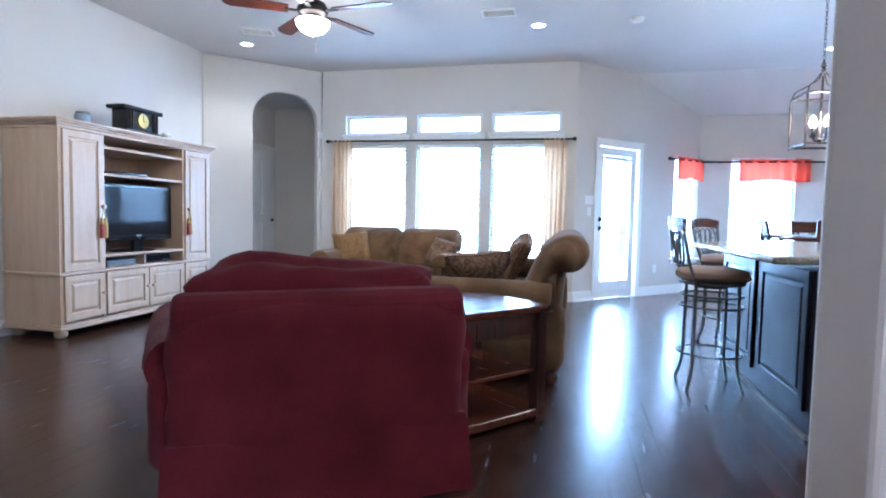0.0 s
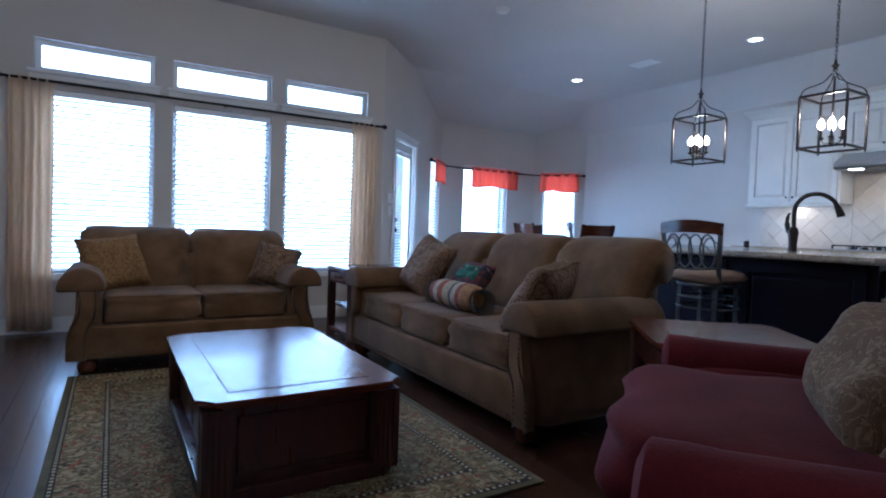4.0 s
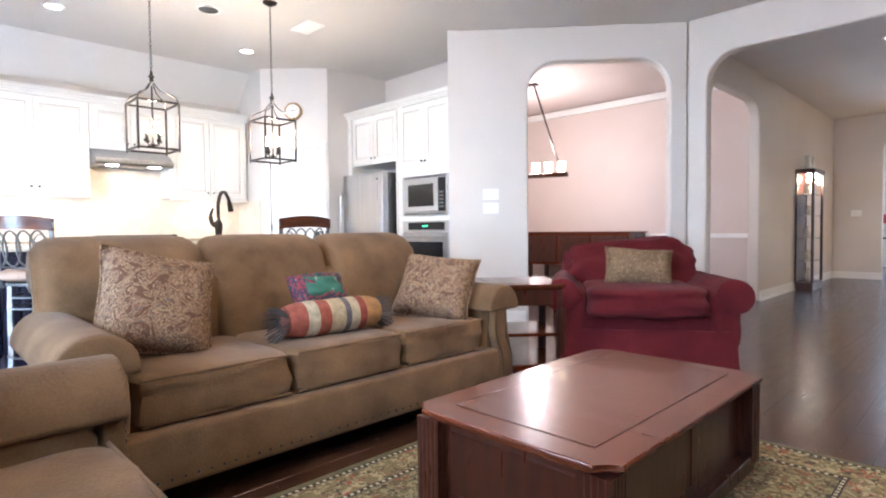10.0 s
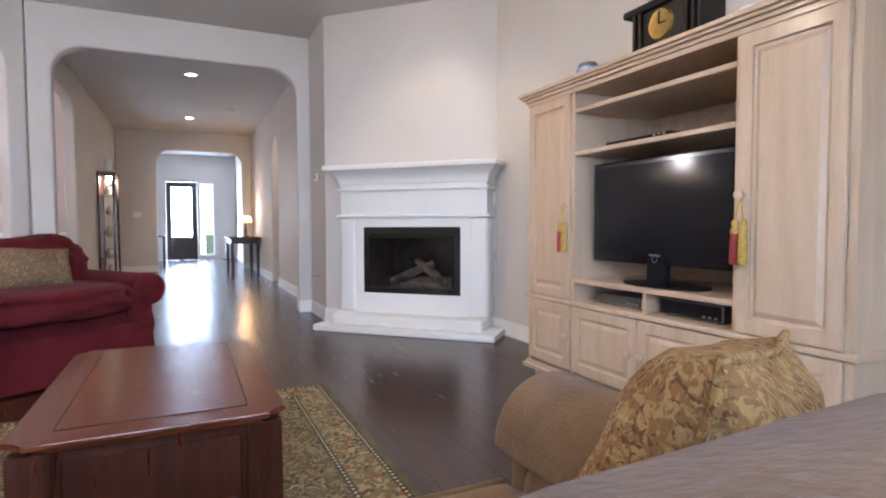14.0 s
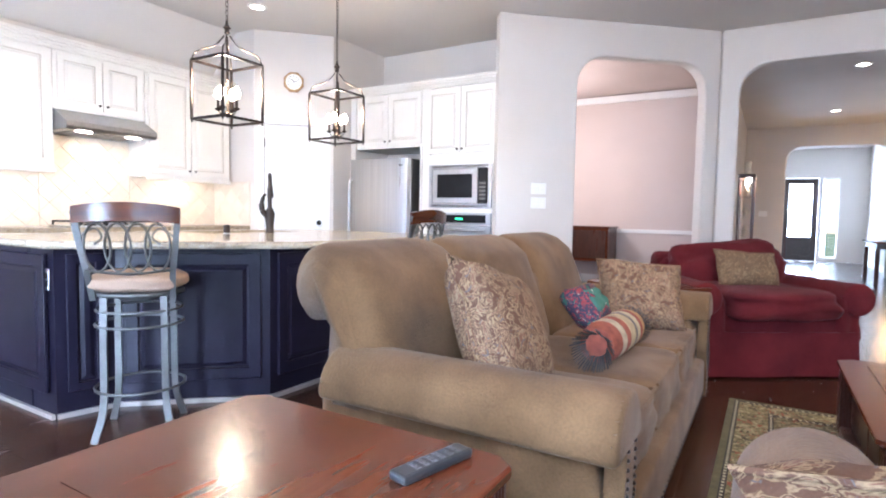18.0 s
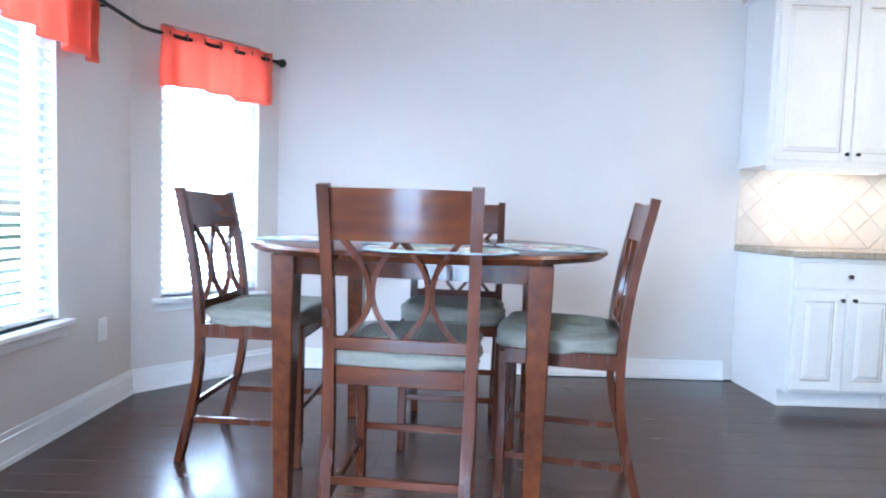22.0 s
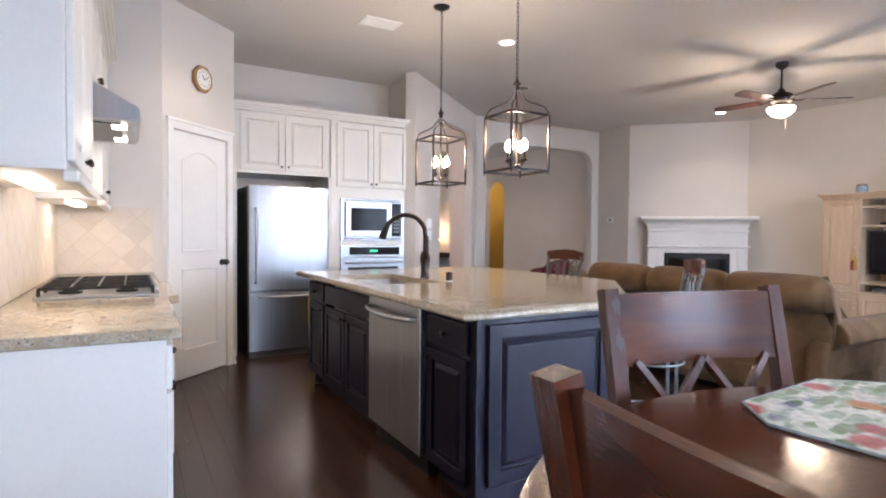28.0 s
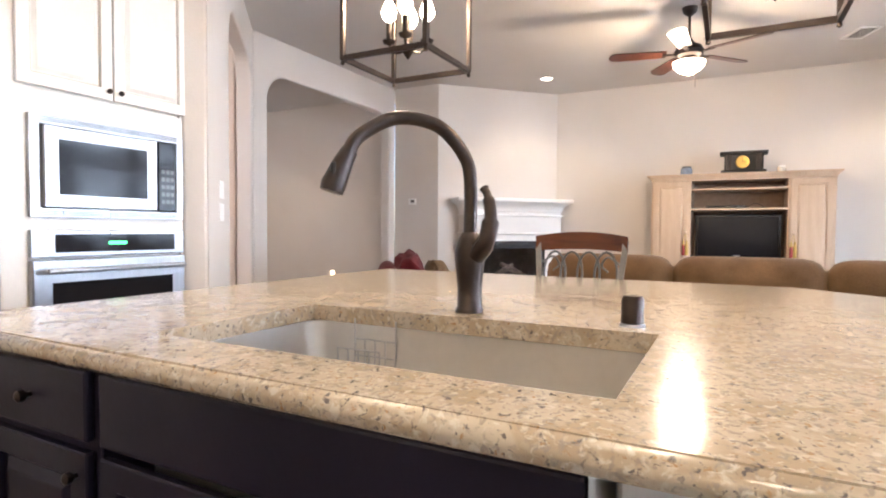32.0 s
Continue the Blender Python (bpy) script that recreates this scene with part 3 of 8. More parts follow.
# ---- the room's outline, counter-clockwise, the room to the left ----
ZC = 3.08
A, B, C = (-2.47, 1.675), (0.14, 1.675), (1.99, 3.268)
KY = 2.508
C2, D0, D1, E0, E1 = (1.99, KY), (3.975, KY), (3.975, 3.46), (4.595, 4.06), (5.285, 4.06)
F, G, H, I, J = (5.285, 9.93), (4.665, 10.55), (2.75, 10.55), (0.90, 8.70), (-2.625, 8.70)
K, L, M = (-3.745, 7.58), (-3.745, 3.645), (-2.47, 2.37)
HALL = [(0.15, 2.42, 2.70, 0.28)]
DINE = [(0.17, 1.61, 2.72, 0.30)]
NICHE = [(0.07, 0.95, 2.71, 0.36)]
WINDOWS = [(0.20, 1.10), (1.235, 2.13), (2.275, 3.16)]
BAY_EAST, BAY_NORTH, BAY_WEST, PATIO = (0.14, 0.72), (0.58, 1.48), (0.02, 0.60), (1.40, 2.20)
HW, HE, HY, HF = -2.55, 0.12, -5.25, -9.50
PANTRY = (0.10, 0.76)


def soft(ob, width=0.02):
    b = ob.modifiers.new("bullnose", "BEVEL")
    b.width, b.segments, b.limit_method, b.angle_limit = width, 3, "ANGLE", radians(60)
    return ob


soft(struct("wall_hall_arch", arch_wall(A, B, ZC, HALL), PAINT, "beige painted wall with a wide rounded opening to the hall"))
soft(struct("wall_dining_arch", arch_wall(B, C, ZC, DINE), PAINT, "angled beige wall with a rounded opening to the dining room"))
soft(struct("wall_niche_arch", arch_wall(J, K, ZC, NICHE), PAINT, "angled beige wall with a round-headed opening"))
struct("wall_oven_end", prism([C, (1.99, KY), (1.93, KY), (1.93, 3.215)], 0, ZC), PAINT, "painted wall end beside the oven cabinet")
struct("wall_kitchen_back", elevation([(0, 0), (2.12, 0), (2.12, ZC), (0, ZC)], (1.855, KY), D0, 0.14), PAINT, "painted wall behind the refrigerator")
struct("wall_pantry_side", elevation([(0, 0), (0.952, 0), (0.952, ZC), (0, ZC)], D0, D1, 0.10), PAINT, "painted side of the pantry")
struct("wall_pantry_door", arch_wall(D1, E0, ZC, [(PANTRY[0], PANTRY[1], 2.06, 0.002)], 0.10), PAINT, "angled unseen closing wall behind the pantry with a doorway")
struct("wall_pantry_north", elevation([(0, 0), (0.69, 0), (0.69, ZC), (0, ZC)], E0, E1, 0.10), PAINT, "unseen closing wall behind the pantry beside the range counter")
struct("wall_range", elevation([(0, 0), (5.87, 0), (5.87, ZC), (0, ZC)], E1, F, 0.16), PAINT, "long painted wall behind the range")
struct("wall_bay_east", hole_wall(F, G, ZC, [(*BAY_EAST, 0.52, 2.06)]), PAINT, "angled bay wall with a window")
struct("wall_bay_north", hole_wall(G, H, ZC, [(*BAY_NORTH, 0.52, 2.06)]), PAINT, "bay wall with a window")
struct("wall_patio", hole_wall(H, I, ZC, [(*BAY_WEST, 0.52, 2.06), (*PATIO, 0.0, 2.06)]), PAINT, "angled painted wall with the patio door and a window")
struct("wall_window", hole_wall(I, J, ZC, [(a, b, lo, hi) for a, b in WINDOWS for lo, hi in ((0.50, 2.05), (2.19, 2.455))]), PAINT, "painted wall with three tall windows and transoms")
struct("wall_west", elevation([(0, 0), (3.935, 0), (3.935, ZC), (0, ZC)], K, L, 0.16), PAINT, "painted wall behind the entertainment cabinet")
LM = math.dist(L, M)
struct("wall_fireplace", hole_wall(L, M, ZC, [(0.29, 1.255, 0.33, 0.975)], 0.16), PAINT, "angled painted chimney wall")
struct("wall_thermostat", elevation([(0, 0), (0.695, 0), (0.695, ZC), (0, ZC)], M, A, 0.14), PAINT, "short painted wall beside the hall")

# ceiling: flat, falling towards the bay and the range wall
cb = bmesh.new()
for quad in (((-4.1, 1.2, ZC), (4.90, 1.2, ZC), (4.90, 9.44, ZC), (-4.1, 9.44, ZC)), ((4.90, 1.2, ZC), (5.48, 1.2, ZC - 0.61), (5.48, 11.18, ZC - 0.61), (4.90, 9.44, ZC)),
             ((-4.1, 9.44, ZC), (4.90, 9.44, ZC), (5.48, 11.18, ZC - 0.61), (-4.1, 11.18, ZC - 0.61))):
    cb.faces.new([cb.verts.new(p) for p in quad])
ext = bmesh.ops.extrude_face_region(cb, geom=cb.faces[:])
bmesh.ops.translate(cb, verts=[g for g in ext["geom"] if isinstance(g, bmesh.types.BMVert)], vec=(0, 0, 0.12))
struct("ceiling", cb, CEIL, "white textured ceiling that slopes down at the breakfast bay")

# slab under the boards
struct("floor", box(-4.2, -10.2, -0.12, 6.5, 11.3, -0.020), mat("subfloor", (0.02, 0.014, 0.010), 0.6), "dark brown hand-scraped oak floor")
ground = struct("ground", box(-60, -60, -0.35, 60, 60, -0.13), LAWN, "mown lawn round the house")
struct("patio", box(-4, 8.9, -0.128, 7, 14.5, -0.06), OUTDOOR, "pale concrete patio outside")

# hall, entry and dining room
ZH = 3.01
soft(struct("wall_hall_west", arch_wall((HW, 1.535), (HW, HF - 0.15), ZH, [(2.85, 3.60, 2.46, 0.34)]), PAINT, "long painted hall wall with an arched opening"))
soft(struct("wall_hall_east", arch_wall((HE, HF - 0.15), (HE, 1.535), ZH, [(8.97, 10.72, 2.62, 0.28)]), PAINT, "painted hall wall with an opening to the dining room"))
soft(struct("wall_entry_arch", arch_wall((HW, HY), (HE, HY), ZH, [(0.20, 1.92, 2.60, 0.28)]), PAINT, "painted wall with a rounded opening to the entry"))
struct("wall_entry_end", hole_wall((HW, HF), (HE, HF), ZH, [(0.60, 1.00, 0.10, 2.24), (1.06, 1.87, 0.0, 2.24)]), PAINT, "entry wall with the front door")
struct("ceiling_hall", box(-2.75, HF - 0.2, ZH, 0.28, 1.535, ZH + 0.1), CEIL, "painted hall ceiling")
ZD = 3.06
struct("wall_dining_south", elevation([(0, 0), (4.5, 0), (4.5, ZD), (0, ZD)], (0.26, -0.90), (4.76, -0.90), 0.14), PINK, "rose beige dining room wall")
struct("wall_dining_east", elevation([(0, 0), (3.27, 0), (3.27, ZD), (0, ZD)], (4.6, -0.90), (4.6, 2.37), 0.14), PINK, "rose beige dining room wall")
struct("wall_dining_north", elevation([(0, 0), (2.7, 0), (2.7, ZD), (0, ZD)], (4.6, 2.36), (1.90, 2.36), 0.005), PINK, "rose beige dining room wall")
struct("ceiling_dining", prism([(0.14, -1.0), (4.75, -1.0), (4.75, 2.366), (1.10, 2.366), (0.16, 1.55)], ZD, ZD + 0.1), PINK, "rose beige dining room ceiling")
for i, (p0, p1, ln) in enumerate((((0.26, -0.90), (4.6, -0.90), 4.34), ((4.6, -0.90), (4.6, 2.36), 3.26))):
    struct("trim_crown_dining", elevation([(0, ZD - 0.12), (ln, ZD - 0.12), (ln, ZD - 0.02), (0, ZD - 0.02)], p0, p1, 0.07, -0.07), TRIM, "white crown moulding")
    struct("trim_chair_rail", elevation([(0, 0.84), (ln, 0.84), (ln, 0.90), (0, 0.90)], p0, p1, 0.025, -0.025), TRIM, "white chair rail")
# passage behind the round-headed opening
struct("wall_passage_back", elevation([(0, 0), (2.0, 0), (2.0, ZC), (0, ZC)], (-2.42, 8.9), (-2.42, 10.9), 0.12), PAINT, "painted passage wall")
struct("wall_passage_end", elevation([(0, 0), (1.9, 0), (1.9, ZC), (0, ZC)], (-2.42, 9.75), (-4.32, 9.75), 0.12), PAINT, "painted passage wall")
struct("wall_passage_west", elevation([(0, 0), (2.6, 0), (2.6, ZC), (0, ZC)], (-3.98, 9.8), (-3.98, 7.2), 0.12), PAINT, "painted passage wall")
struct("ceiling_passage", prism([(-4.2, 7.35), (-3.86, 7.6), (-2.66, 8.86), (-2.3, 8.9), (-2.3, 9.9), (-4.2, 9.9)], 2.80, 2.9), CEIL, "painted passage ceiling")

# baseboards
for p0, p1, gaps in ((A, B, [(0.0, HALL[0][0]), (HALL[0][1], 2.61)]), (B, C, [(0.0, 0.17), (1.64, 2.44)]), (D1, E0, [(0.0, 0.03)]), (E1, F, [(2.86, 5.87)]), (F, G, [(0, 0.876)]), (G, H, [(0, 1.915)]), (H, I, [(0, PATIO[0] - 0.07), (PATIO[1] + 0.07, 2.616)]), (I, J, [(0, 3.525)]),
                    (J, K, [(0, NICHE[0][0]), (NICHE[0][1], 1.58)]), (K, L, [(0, 3.935)]), (L, M, [(0, LM)]), (M, A, [(0, 0.695)]),
                    ((HW, 1.535), (HW, HF), [(0, 2.85), (3.60, 11.03)]), ((HE, HY), (HE, -0.70), [(0, 4.55)]), ((HW, HY), (HE, HY), [(0, 0.20), (1.92, 2.67)]), ((0.26, -0.90), (4.6, -0.90), [(0, 4.34)]), ((-2.42, 9.75), (-3.98, 9.75), [(0, 1.5)])):
    for a, b in gaps:
        bb = skirting(p0, p1, a, b, 0.105)
        merge(bb, elevation([(a, 0.105), (b, 0.105), (b, 0.13), (a, 0.13)], p0, p1, 0.009, -0.009))
        merge(bb, elevation([(a, 0), (b, 0), (b, 0.02), (a, 0.02)], p0, p1, 0.012, -0.027))
        struct("baseboard", bb, TRIM, "white moulded baseboard")

# ---- light ----
# sky light in the windows' openings
for a, b in WINDOWS:
    p = along(I, J, (a + b) / 2, 1.29, -0.34)
    lamp("window_daylight", "AREA", look(p, p + Vector((0, -1, 0))), SKYPOWER, DAY, b - a + 0.1, 1.62)
    p = along(I, J, (a + b) / 2, 2.37, -0.34)
    lamp("transom_daylight", "AREA", look(p, p + Vector((0, -1, 0))), SKYPOWER * 0.17, DAY, b - a + 0.1, 0.28)
for p0, p1, a, b, z0, z1 in ((F, G, *BAY_EAST, 0.5, 2.06), (G, H, *BAY_NORTH, 0.5, 2.06), (H, I, *BAY_WEST, 0.5, 2.06), (H, I, *PATIO, 0.1, 2.0)):
    p = along(p0, p1, (a + b) / 2, (z0 + z1) / 2, -0.34)
    q = along(p0, p1, (a + b) / 2, (z0 + z1) / 2, 1)
    lamp("window_daylight", "AREA", look(p, q), SKYPOWER * (2.5 if z0 < 0.3 else 1.35) * (b - a) * (z1 - z0) / 1.46, DAY, b - a + 0.1, z1 - z0 + 0.05)
p = Vector((-0.95, -9.9, 1.1))
lamp("entry_daylight", "AREA", look(p, p + Vector((0, 1, 0))), SKYPOWER * 4.0, DAY, 1.5, 2.0)

# ---- ceiling fixtures ----
def downlight(x, y, z=ZC, on=True):
    t = thing("recessed_light", "round white recessed ceiling light" + (", switched on" if on else ", switched off"), "ceiling light", rz(x, y, z), "recessed lights")
    part("trim_ring", lathe([(0.062, -0.002), (0.066, -0.010), (0.088, -0.008), (0.092, 0.0)], 28), TRIM, t)
    part("lens", lathe([(0.0, -0.004), (0.062, -0.005), (0.062, 0.0)], 24), CAN if on else DARKSTEEL, t)
    if on:
        lamp("downlight", "SPOT", pose(x, y, z - 0.03), 21 if z > 3 else 28, (1.0, 0.79, 0.52), 0.05)


for x, y in ((-2.98, 7.38), (0.46, 7.30), (3.70, 8.60), (4.02, 6.35), (4.03, 4.50), (1.66, 4.55), (-2.84, 3.75)):
    downlight(x, y)
downlight(-1.28, -0.20, ZH)
downlight(-1.28, -3.49, ZH)
for x, y in ((3.14, 5.29), (0.52, 3.31)):
    t = thing("ceiling_speaker", "round recessed ceiling speaker with a dark grille", "speaker", rz(x, y, ZC), "ceiling speakers")
    part("trim_ring", lathe([(0.085, -0.001), (0.09, -0.008), (0.108, -0.006), (0.112, 0.0)], 28), TRIM, t)
    part("grille", lathe([(0.0, -0.004), (0.086, -0.004), (0.086, 0)], 24), DARKSTEEL, t)


def vent(x, y, deg):
    t = thing("ceiling_vent", "white metal louvred ceiling air vent", "vent", rz(x, y, ZC, deg), "ceiling vents")
    part("frame", rect_frame(-0.17, -0.10, 0.17, 0.10, 0.025, -0.012, 0.0, 0.002), PLASTIC, t)
    part("backing", box(-0.145, -0.075, -0.003, 0.145, 0.075, -0.001), DARKSTEEL, t)
    for i in range(9):
        y0 = -0.066 + i * 0.0165
        part("slat", moved(box(-0.145, -0.008, -0.001, 0.145, 0.008, 0.001), pose(0, y0, -0.008, 40)), PLASTIC, t)


for x, y, d in ((0.10, 6.88, 0), (3.80, 7.56, 90), (2.90, 4.38, 0), (-2.60, 7.0, 20)):
    vent(x, y, d)
for x, y, z in ((1.43, 7.27, ZC), (-1.95, -2.4, ZH)):
    t = thing("smoke_detector", "round white ceiling smoke detector", "smoke detector", rz(x, y, z))
    part("body", lathe([(0.0, -0.038), (0.045, -0.036), (0.062, -0.018), (0.068, 0.0)], 24), PLASTIC, t, smooth=40)


def ceiling_fan(x, y):
    t = thing("ceiling_fan", "bronze ceiling fan with five wooden blades and a lit bowl", "ceiling fan", rz(x, y, ZC, 67))
    part("canopy", lathe([(0.0, -0.075), (0.02, -0.072), (0.055, -0.045), (0.068, 0.0)], 24), BRONZE, t, smooth=40)
    part("downrod", bar((0, 0, -0.30), (0, 0, -0.06), 0.012), BRONZE, t)
    part("motor_housing", lathe([(0.0, -0.44), (0.07, -0.44), (0.115, -0.415), (0.125, -0.38), (0.10, -0.335), (0.045, -0.31), (0.02, -0.27)], 28), BRONZE, t, smooth=40)
    part("light_fitter", lathe([(0.0, -0.475), (0.06, -0.475), (0.075, -0.45), (0.07, -0.435)], 24), BRONZE, t, smooth=40)
    part("light_bowl", lathe([(0.0, -0.575), (0.045, -0.570), (0.095, -0.545), (0.128, -0.505), (0.135, -0.475), (0.10, -0.472)], 28), BOWL, t, "lit frosted glass bowl", smooth=60)
    part("finial", lathe([(0.0, -0.60), (0.010, -0.592), (0.008, -0.578), (0.014, -0.572)], 12), BRONZE, t, smooth=60)
    part("pull_chain", bar((0.05, 0.02, -0.70), (0.05, 0.02, -0.56), 0.0022, 5), BRONZE, t)
    for i in range(5):
        a = 72 * i
        m = pose(0, 0, 0, 0, 0, a)
        ir = box(0.11, -0.018, -0.405, 0.22, 0.018, -0.397)
        part("blade_iron", moved(ir, m), BRONZE, t)
        poly = [(0.19, -0.055), (0.62, -0.070)] + arc(0.61, 0.0, 0.070, -80, 80, 6) + [(0.62, 0.070), (0.19, 0.055)]
        bl = prism(poly, -0.004, 0.004, 0)
        part("blade", moved(bl, m @ pose(0, 0, -0.393, 11)), CHERRYV, t, "dark stained wooden blade")
    lamp("fan_light", "POINT", pose(x, y, ZC - 0.66), 46, WARM, 0.10)


ceiling_fan(-1.21, 5.54)


def lantern(x, y):
    t = thing("pendant_lantern", "bronze open-cage pendant lantern with lit candle bulbs over the island", "pendant light", rz(x, y, 0, 0), "island pendants")
    zb, zt, w = 1.645, 2.005, 0.148
    part("canopy", lathe([(0.0, ZC - 0.035), (0.02, ZC - 0.034), (0.062, ZC - 0.012), (0.066, ZC)], 24), BRONZE, t, smooth=40)
    ch = bmesh.new()
    k, z = 0, ZC - 0.03
    while z > 2.255:
        pts = [(0.009 * math.cos(a) * (1 if k % 2 else 0), 0.009 * math.cos(a) * (0 if k % 2 else 1), z - 0.014 + 0.019 * math.sin(a)) for a in [i * math.pi / 4 for i in range(8)]]
        tube(pts, 0.0022, 5, ch, True)
        z -= 0.028
        k += 1
    part("chain", ch, BRONZE, t)
    part("loop", lathe([(0.0, 2.175), (0.018, 2.185), (0.012, 2.205), (0.026, 2.22), (0.012, 2.235), (0.006, 2.26)], 14), BRONZE, t, smooth=50)
    for sx, sy in ((1, 1), (1, -1), (-1, 1), (-1, -1)):
        part("post", box(sx * w - 0.007, sy * w - 0.007, zb, sx * w + 0.007, sy * w + 0.007, zt, 0.001), BRONZE, t)
        part("scroll_arm", tube(curve([(sx * w, sy * w, zt), (sx * w * 0.85, sy * w * 0.85, zt + 0.055), (sx * w * 0.35, sy * w * 0.35, zt + 0.10), (sx * 0.012, sy * 0.012, zt + 0.165)], 5), 0.005, 6), BRONZE, t, smooth=60)
        part("foot", lathe([(0.0, zb - 0.022), (0.007, zb - 0.018), (0.005, zb - 0.008), (0.010, zb)], 8, (sx * w, sy * w, 0)), BRONZE, t)
    for z in (zb, zt):
        for a in ((-1, 0), (1, 0), (0, -1), (0, 1)):
            b = box(a[0] * w - (0.006 if a[0] else w), a[1] * w - (0.006 if a[1] else w), z - 0.008, a[0] * w + (0.006 if a[0] else w), a[1] * w + (0.006 if a[1] else w), z + 0.008)
            part("rail", b, BRONZE, t)
    part("stem", lathe([(0.0, zb + 0.015), (0.012, zb + 0.03), (0.02, zb + 0.045), (0.008, zb + 0.06), (0.007, zt + 0.14)], 12), BRONZE, t, smooth=50)
    for i in range(4):
        a = math.pi / 2 * i + 0.4
        cx, cy = 0.062 * math.cos(a), 0.062 * math.sin(a)
        part("arm", tube(curve([(0, 0, zb + 0.05), (cx * 0.6, cy * 0.6, zb + 0.038), (cx, cy, zb + 0.065)], 5), 0.004, 6), BRONZE, t, smooth=60)
        c = part("candle_cup", lathe([(0.0, zb + 0.062), (0.018, zb + 0.068), (0.022, zb + 0.078), (0.009, zb + 0.079), (0.009, zb + 0.135)], 12, (cx, cy, 0)), BRONZE, t, smooth=50)
        part("bulb", lathe([(0.006, zb + 0.136), (0.021, zb + 0.153), (0.024, zb + 0.170), (0.014, zb + 0.197), (0.001, zb + 0.215)], 12, (cx, cy, 0)), BULB, c, "lit flame-shaped bulb", smooth=60)
    lamp("pendant_light", "POINT", pose(x, y, zb + 0.26), 22, WARM, 0.05)


lantern(2.60, 5.97)
lantern(2.60, 4.95)


# ---- windows ----
def window(name, p0, p1, a, b, z0, z1, label, blind=True, sill=True, mid=False):
    t = new(name)
    t.matrix_basis = upright(p0, p1)
    tagged(t, label, "window", kind="structure")
    part("window_frame", rect_frame(a, z0, b, z1, 0.042, 0.06, 0.11, 0.003, [z0 + 0.74] if mid else []), TRIM, t)
    g = part("pane", box(a + 0.03, z0 + 0.03, 0.083, b - 0.03, z1 - 0.03, 0.087), PANE, t)
    g.visible_shadow = False
    if sill:
        s = box(a - 0.05, z0 - 0.03, -0.05, b + 0.05, z0, 0.06, 0.006)
        box(a - 0.035, z0 - 0.075, -0.016, b + 0.035, z0 - 0.03, 0.0, 0, s)
        part("window_sill", s, TRIM, t)
    if blind:
        bl = part("blind", box(a + 0.012, z1 - 0.055, 0.012, b - 0.012, z1 - 0.004, 0.056, 0.004), BLIND, t, "white faux wood blind with open slats")
        z = z1 - 0.085
        sl = None
        while z > z0 + 0.05:
            m = pose((a + b) / 2, z, 0.034, -30)
            if sl is None:
                sl = part("slat", box(-(b - a) / 2 + 0.014, -0.0012, -0.024, (b - a) / 2 - 0.014, 0.0012, 0.024), BLIND, bl, m=m)
            else:
                o = sl.copy()
                scene.collection.objects.link(o)
                o.matrix_basis = m
            z -= 0.046
        part("bottom_rail", box(a + 0.014, z0 + 0.012, 0.014, b - 0.014, z0 + 0.032, 0.054, 0.003), BLIND, bl)
        for x in (a + 0.15, b - 0.15):
            part("cord", box(x - 0.0012, z0 + 0.03, 0.008, x + 0.0012, z1 - 0.05, 0.0095), BLIND, bl)


for k, (a, b) in enumerate(WINDOWS):
    window("window_%d" % (k + 1), I, J, a, b, 0.50, 2.05, "tall white window with a white blind", True, False, False)
    window("window_%d" % (k + 4), I, J, a, b, 2.19, 2.455, "low white transom window", False, True)
struct("window_sill", moved(box(0.12, 0.44, -0.05, 3.24, 0.50, 0.06, 0.006), upright(I, J)), TRIM, "white window sill under the three windows")
window("window_7", F, G, *BAY_EAST, 0.52, 2.06, "white bay window with a white blind", True, True)
window("window_8", G, H, *BAY_NORTH, 0.52, 2.06, "white bay window with a white blind", True, True)
window("window_9", H, I, *BAY_WEST, 0.52, 2.06, "narrow white window with a white blind", True, True)


def casing(p0, p1, a, b, top, w=0.07, name="trim_door_casing", back=None):
    bm = elevation([(a - w, 0), (a, 0), (a, top), (b, top), (b, 0), (b + w, 0), (b + w, top + w), (a - w, top + w)], p0, p1, 0.018, -0.018)
    merge(bm, elevation([(a - w - 0.012, top + w), (b + w + 0.012, top + w), (b + w + 0.012, top + w + 0.022), (a - w - 0.012, top + w + 0.022)], p0, p1, 0.03, -0.03))
    return struct(name, bm, TRIM, "white moulded door casing")


# patio door: full glass with a blind
casing(H, I, *PATIO, 2.06)
t = new("door_1")
t.matrix_basis = upright(H, I) @ Matrix.Translation((0.055, 0, 0))
tagged(t, "white patio door with a full glass pane and a white blind, closed", "door", kind="structure")
part("door_leaf", rect_frame(1.365, 0.01, 2.125, 2.05, 0.11, 0.03, 0.075, 0.003), TRIM, t)
part("kick_panel", box(1.476, 0.12, 0.032, 2.014, 0.24, 0.073), TRIM, t)
g = part("pane", box(1.46, 0.22, 0.05, 2.03, 1.94, 0.055), PANE, t)
g.visible_shadow = False
bl = part("blind", box(1.47, 1.88, 0.012, 2.02, 1.93, 0.03, 0.003), BLIND, t, "white door blind")
sl = None
for i in range(46):
    m = pose(1.745, 1.855 - i * 0.035, 0.021, -16)
    if sl is None:
        sl = part("slat", box(-0.27, -0.001, -0.011, 0.27, 0.001, 0.011), BLIND, bl, m=m)
    else:
        o = sl.copy()
        scene.collection.objects.link(o)
        o.matrix_basis = m
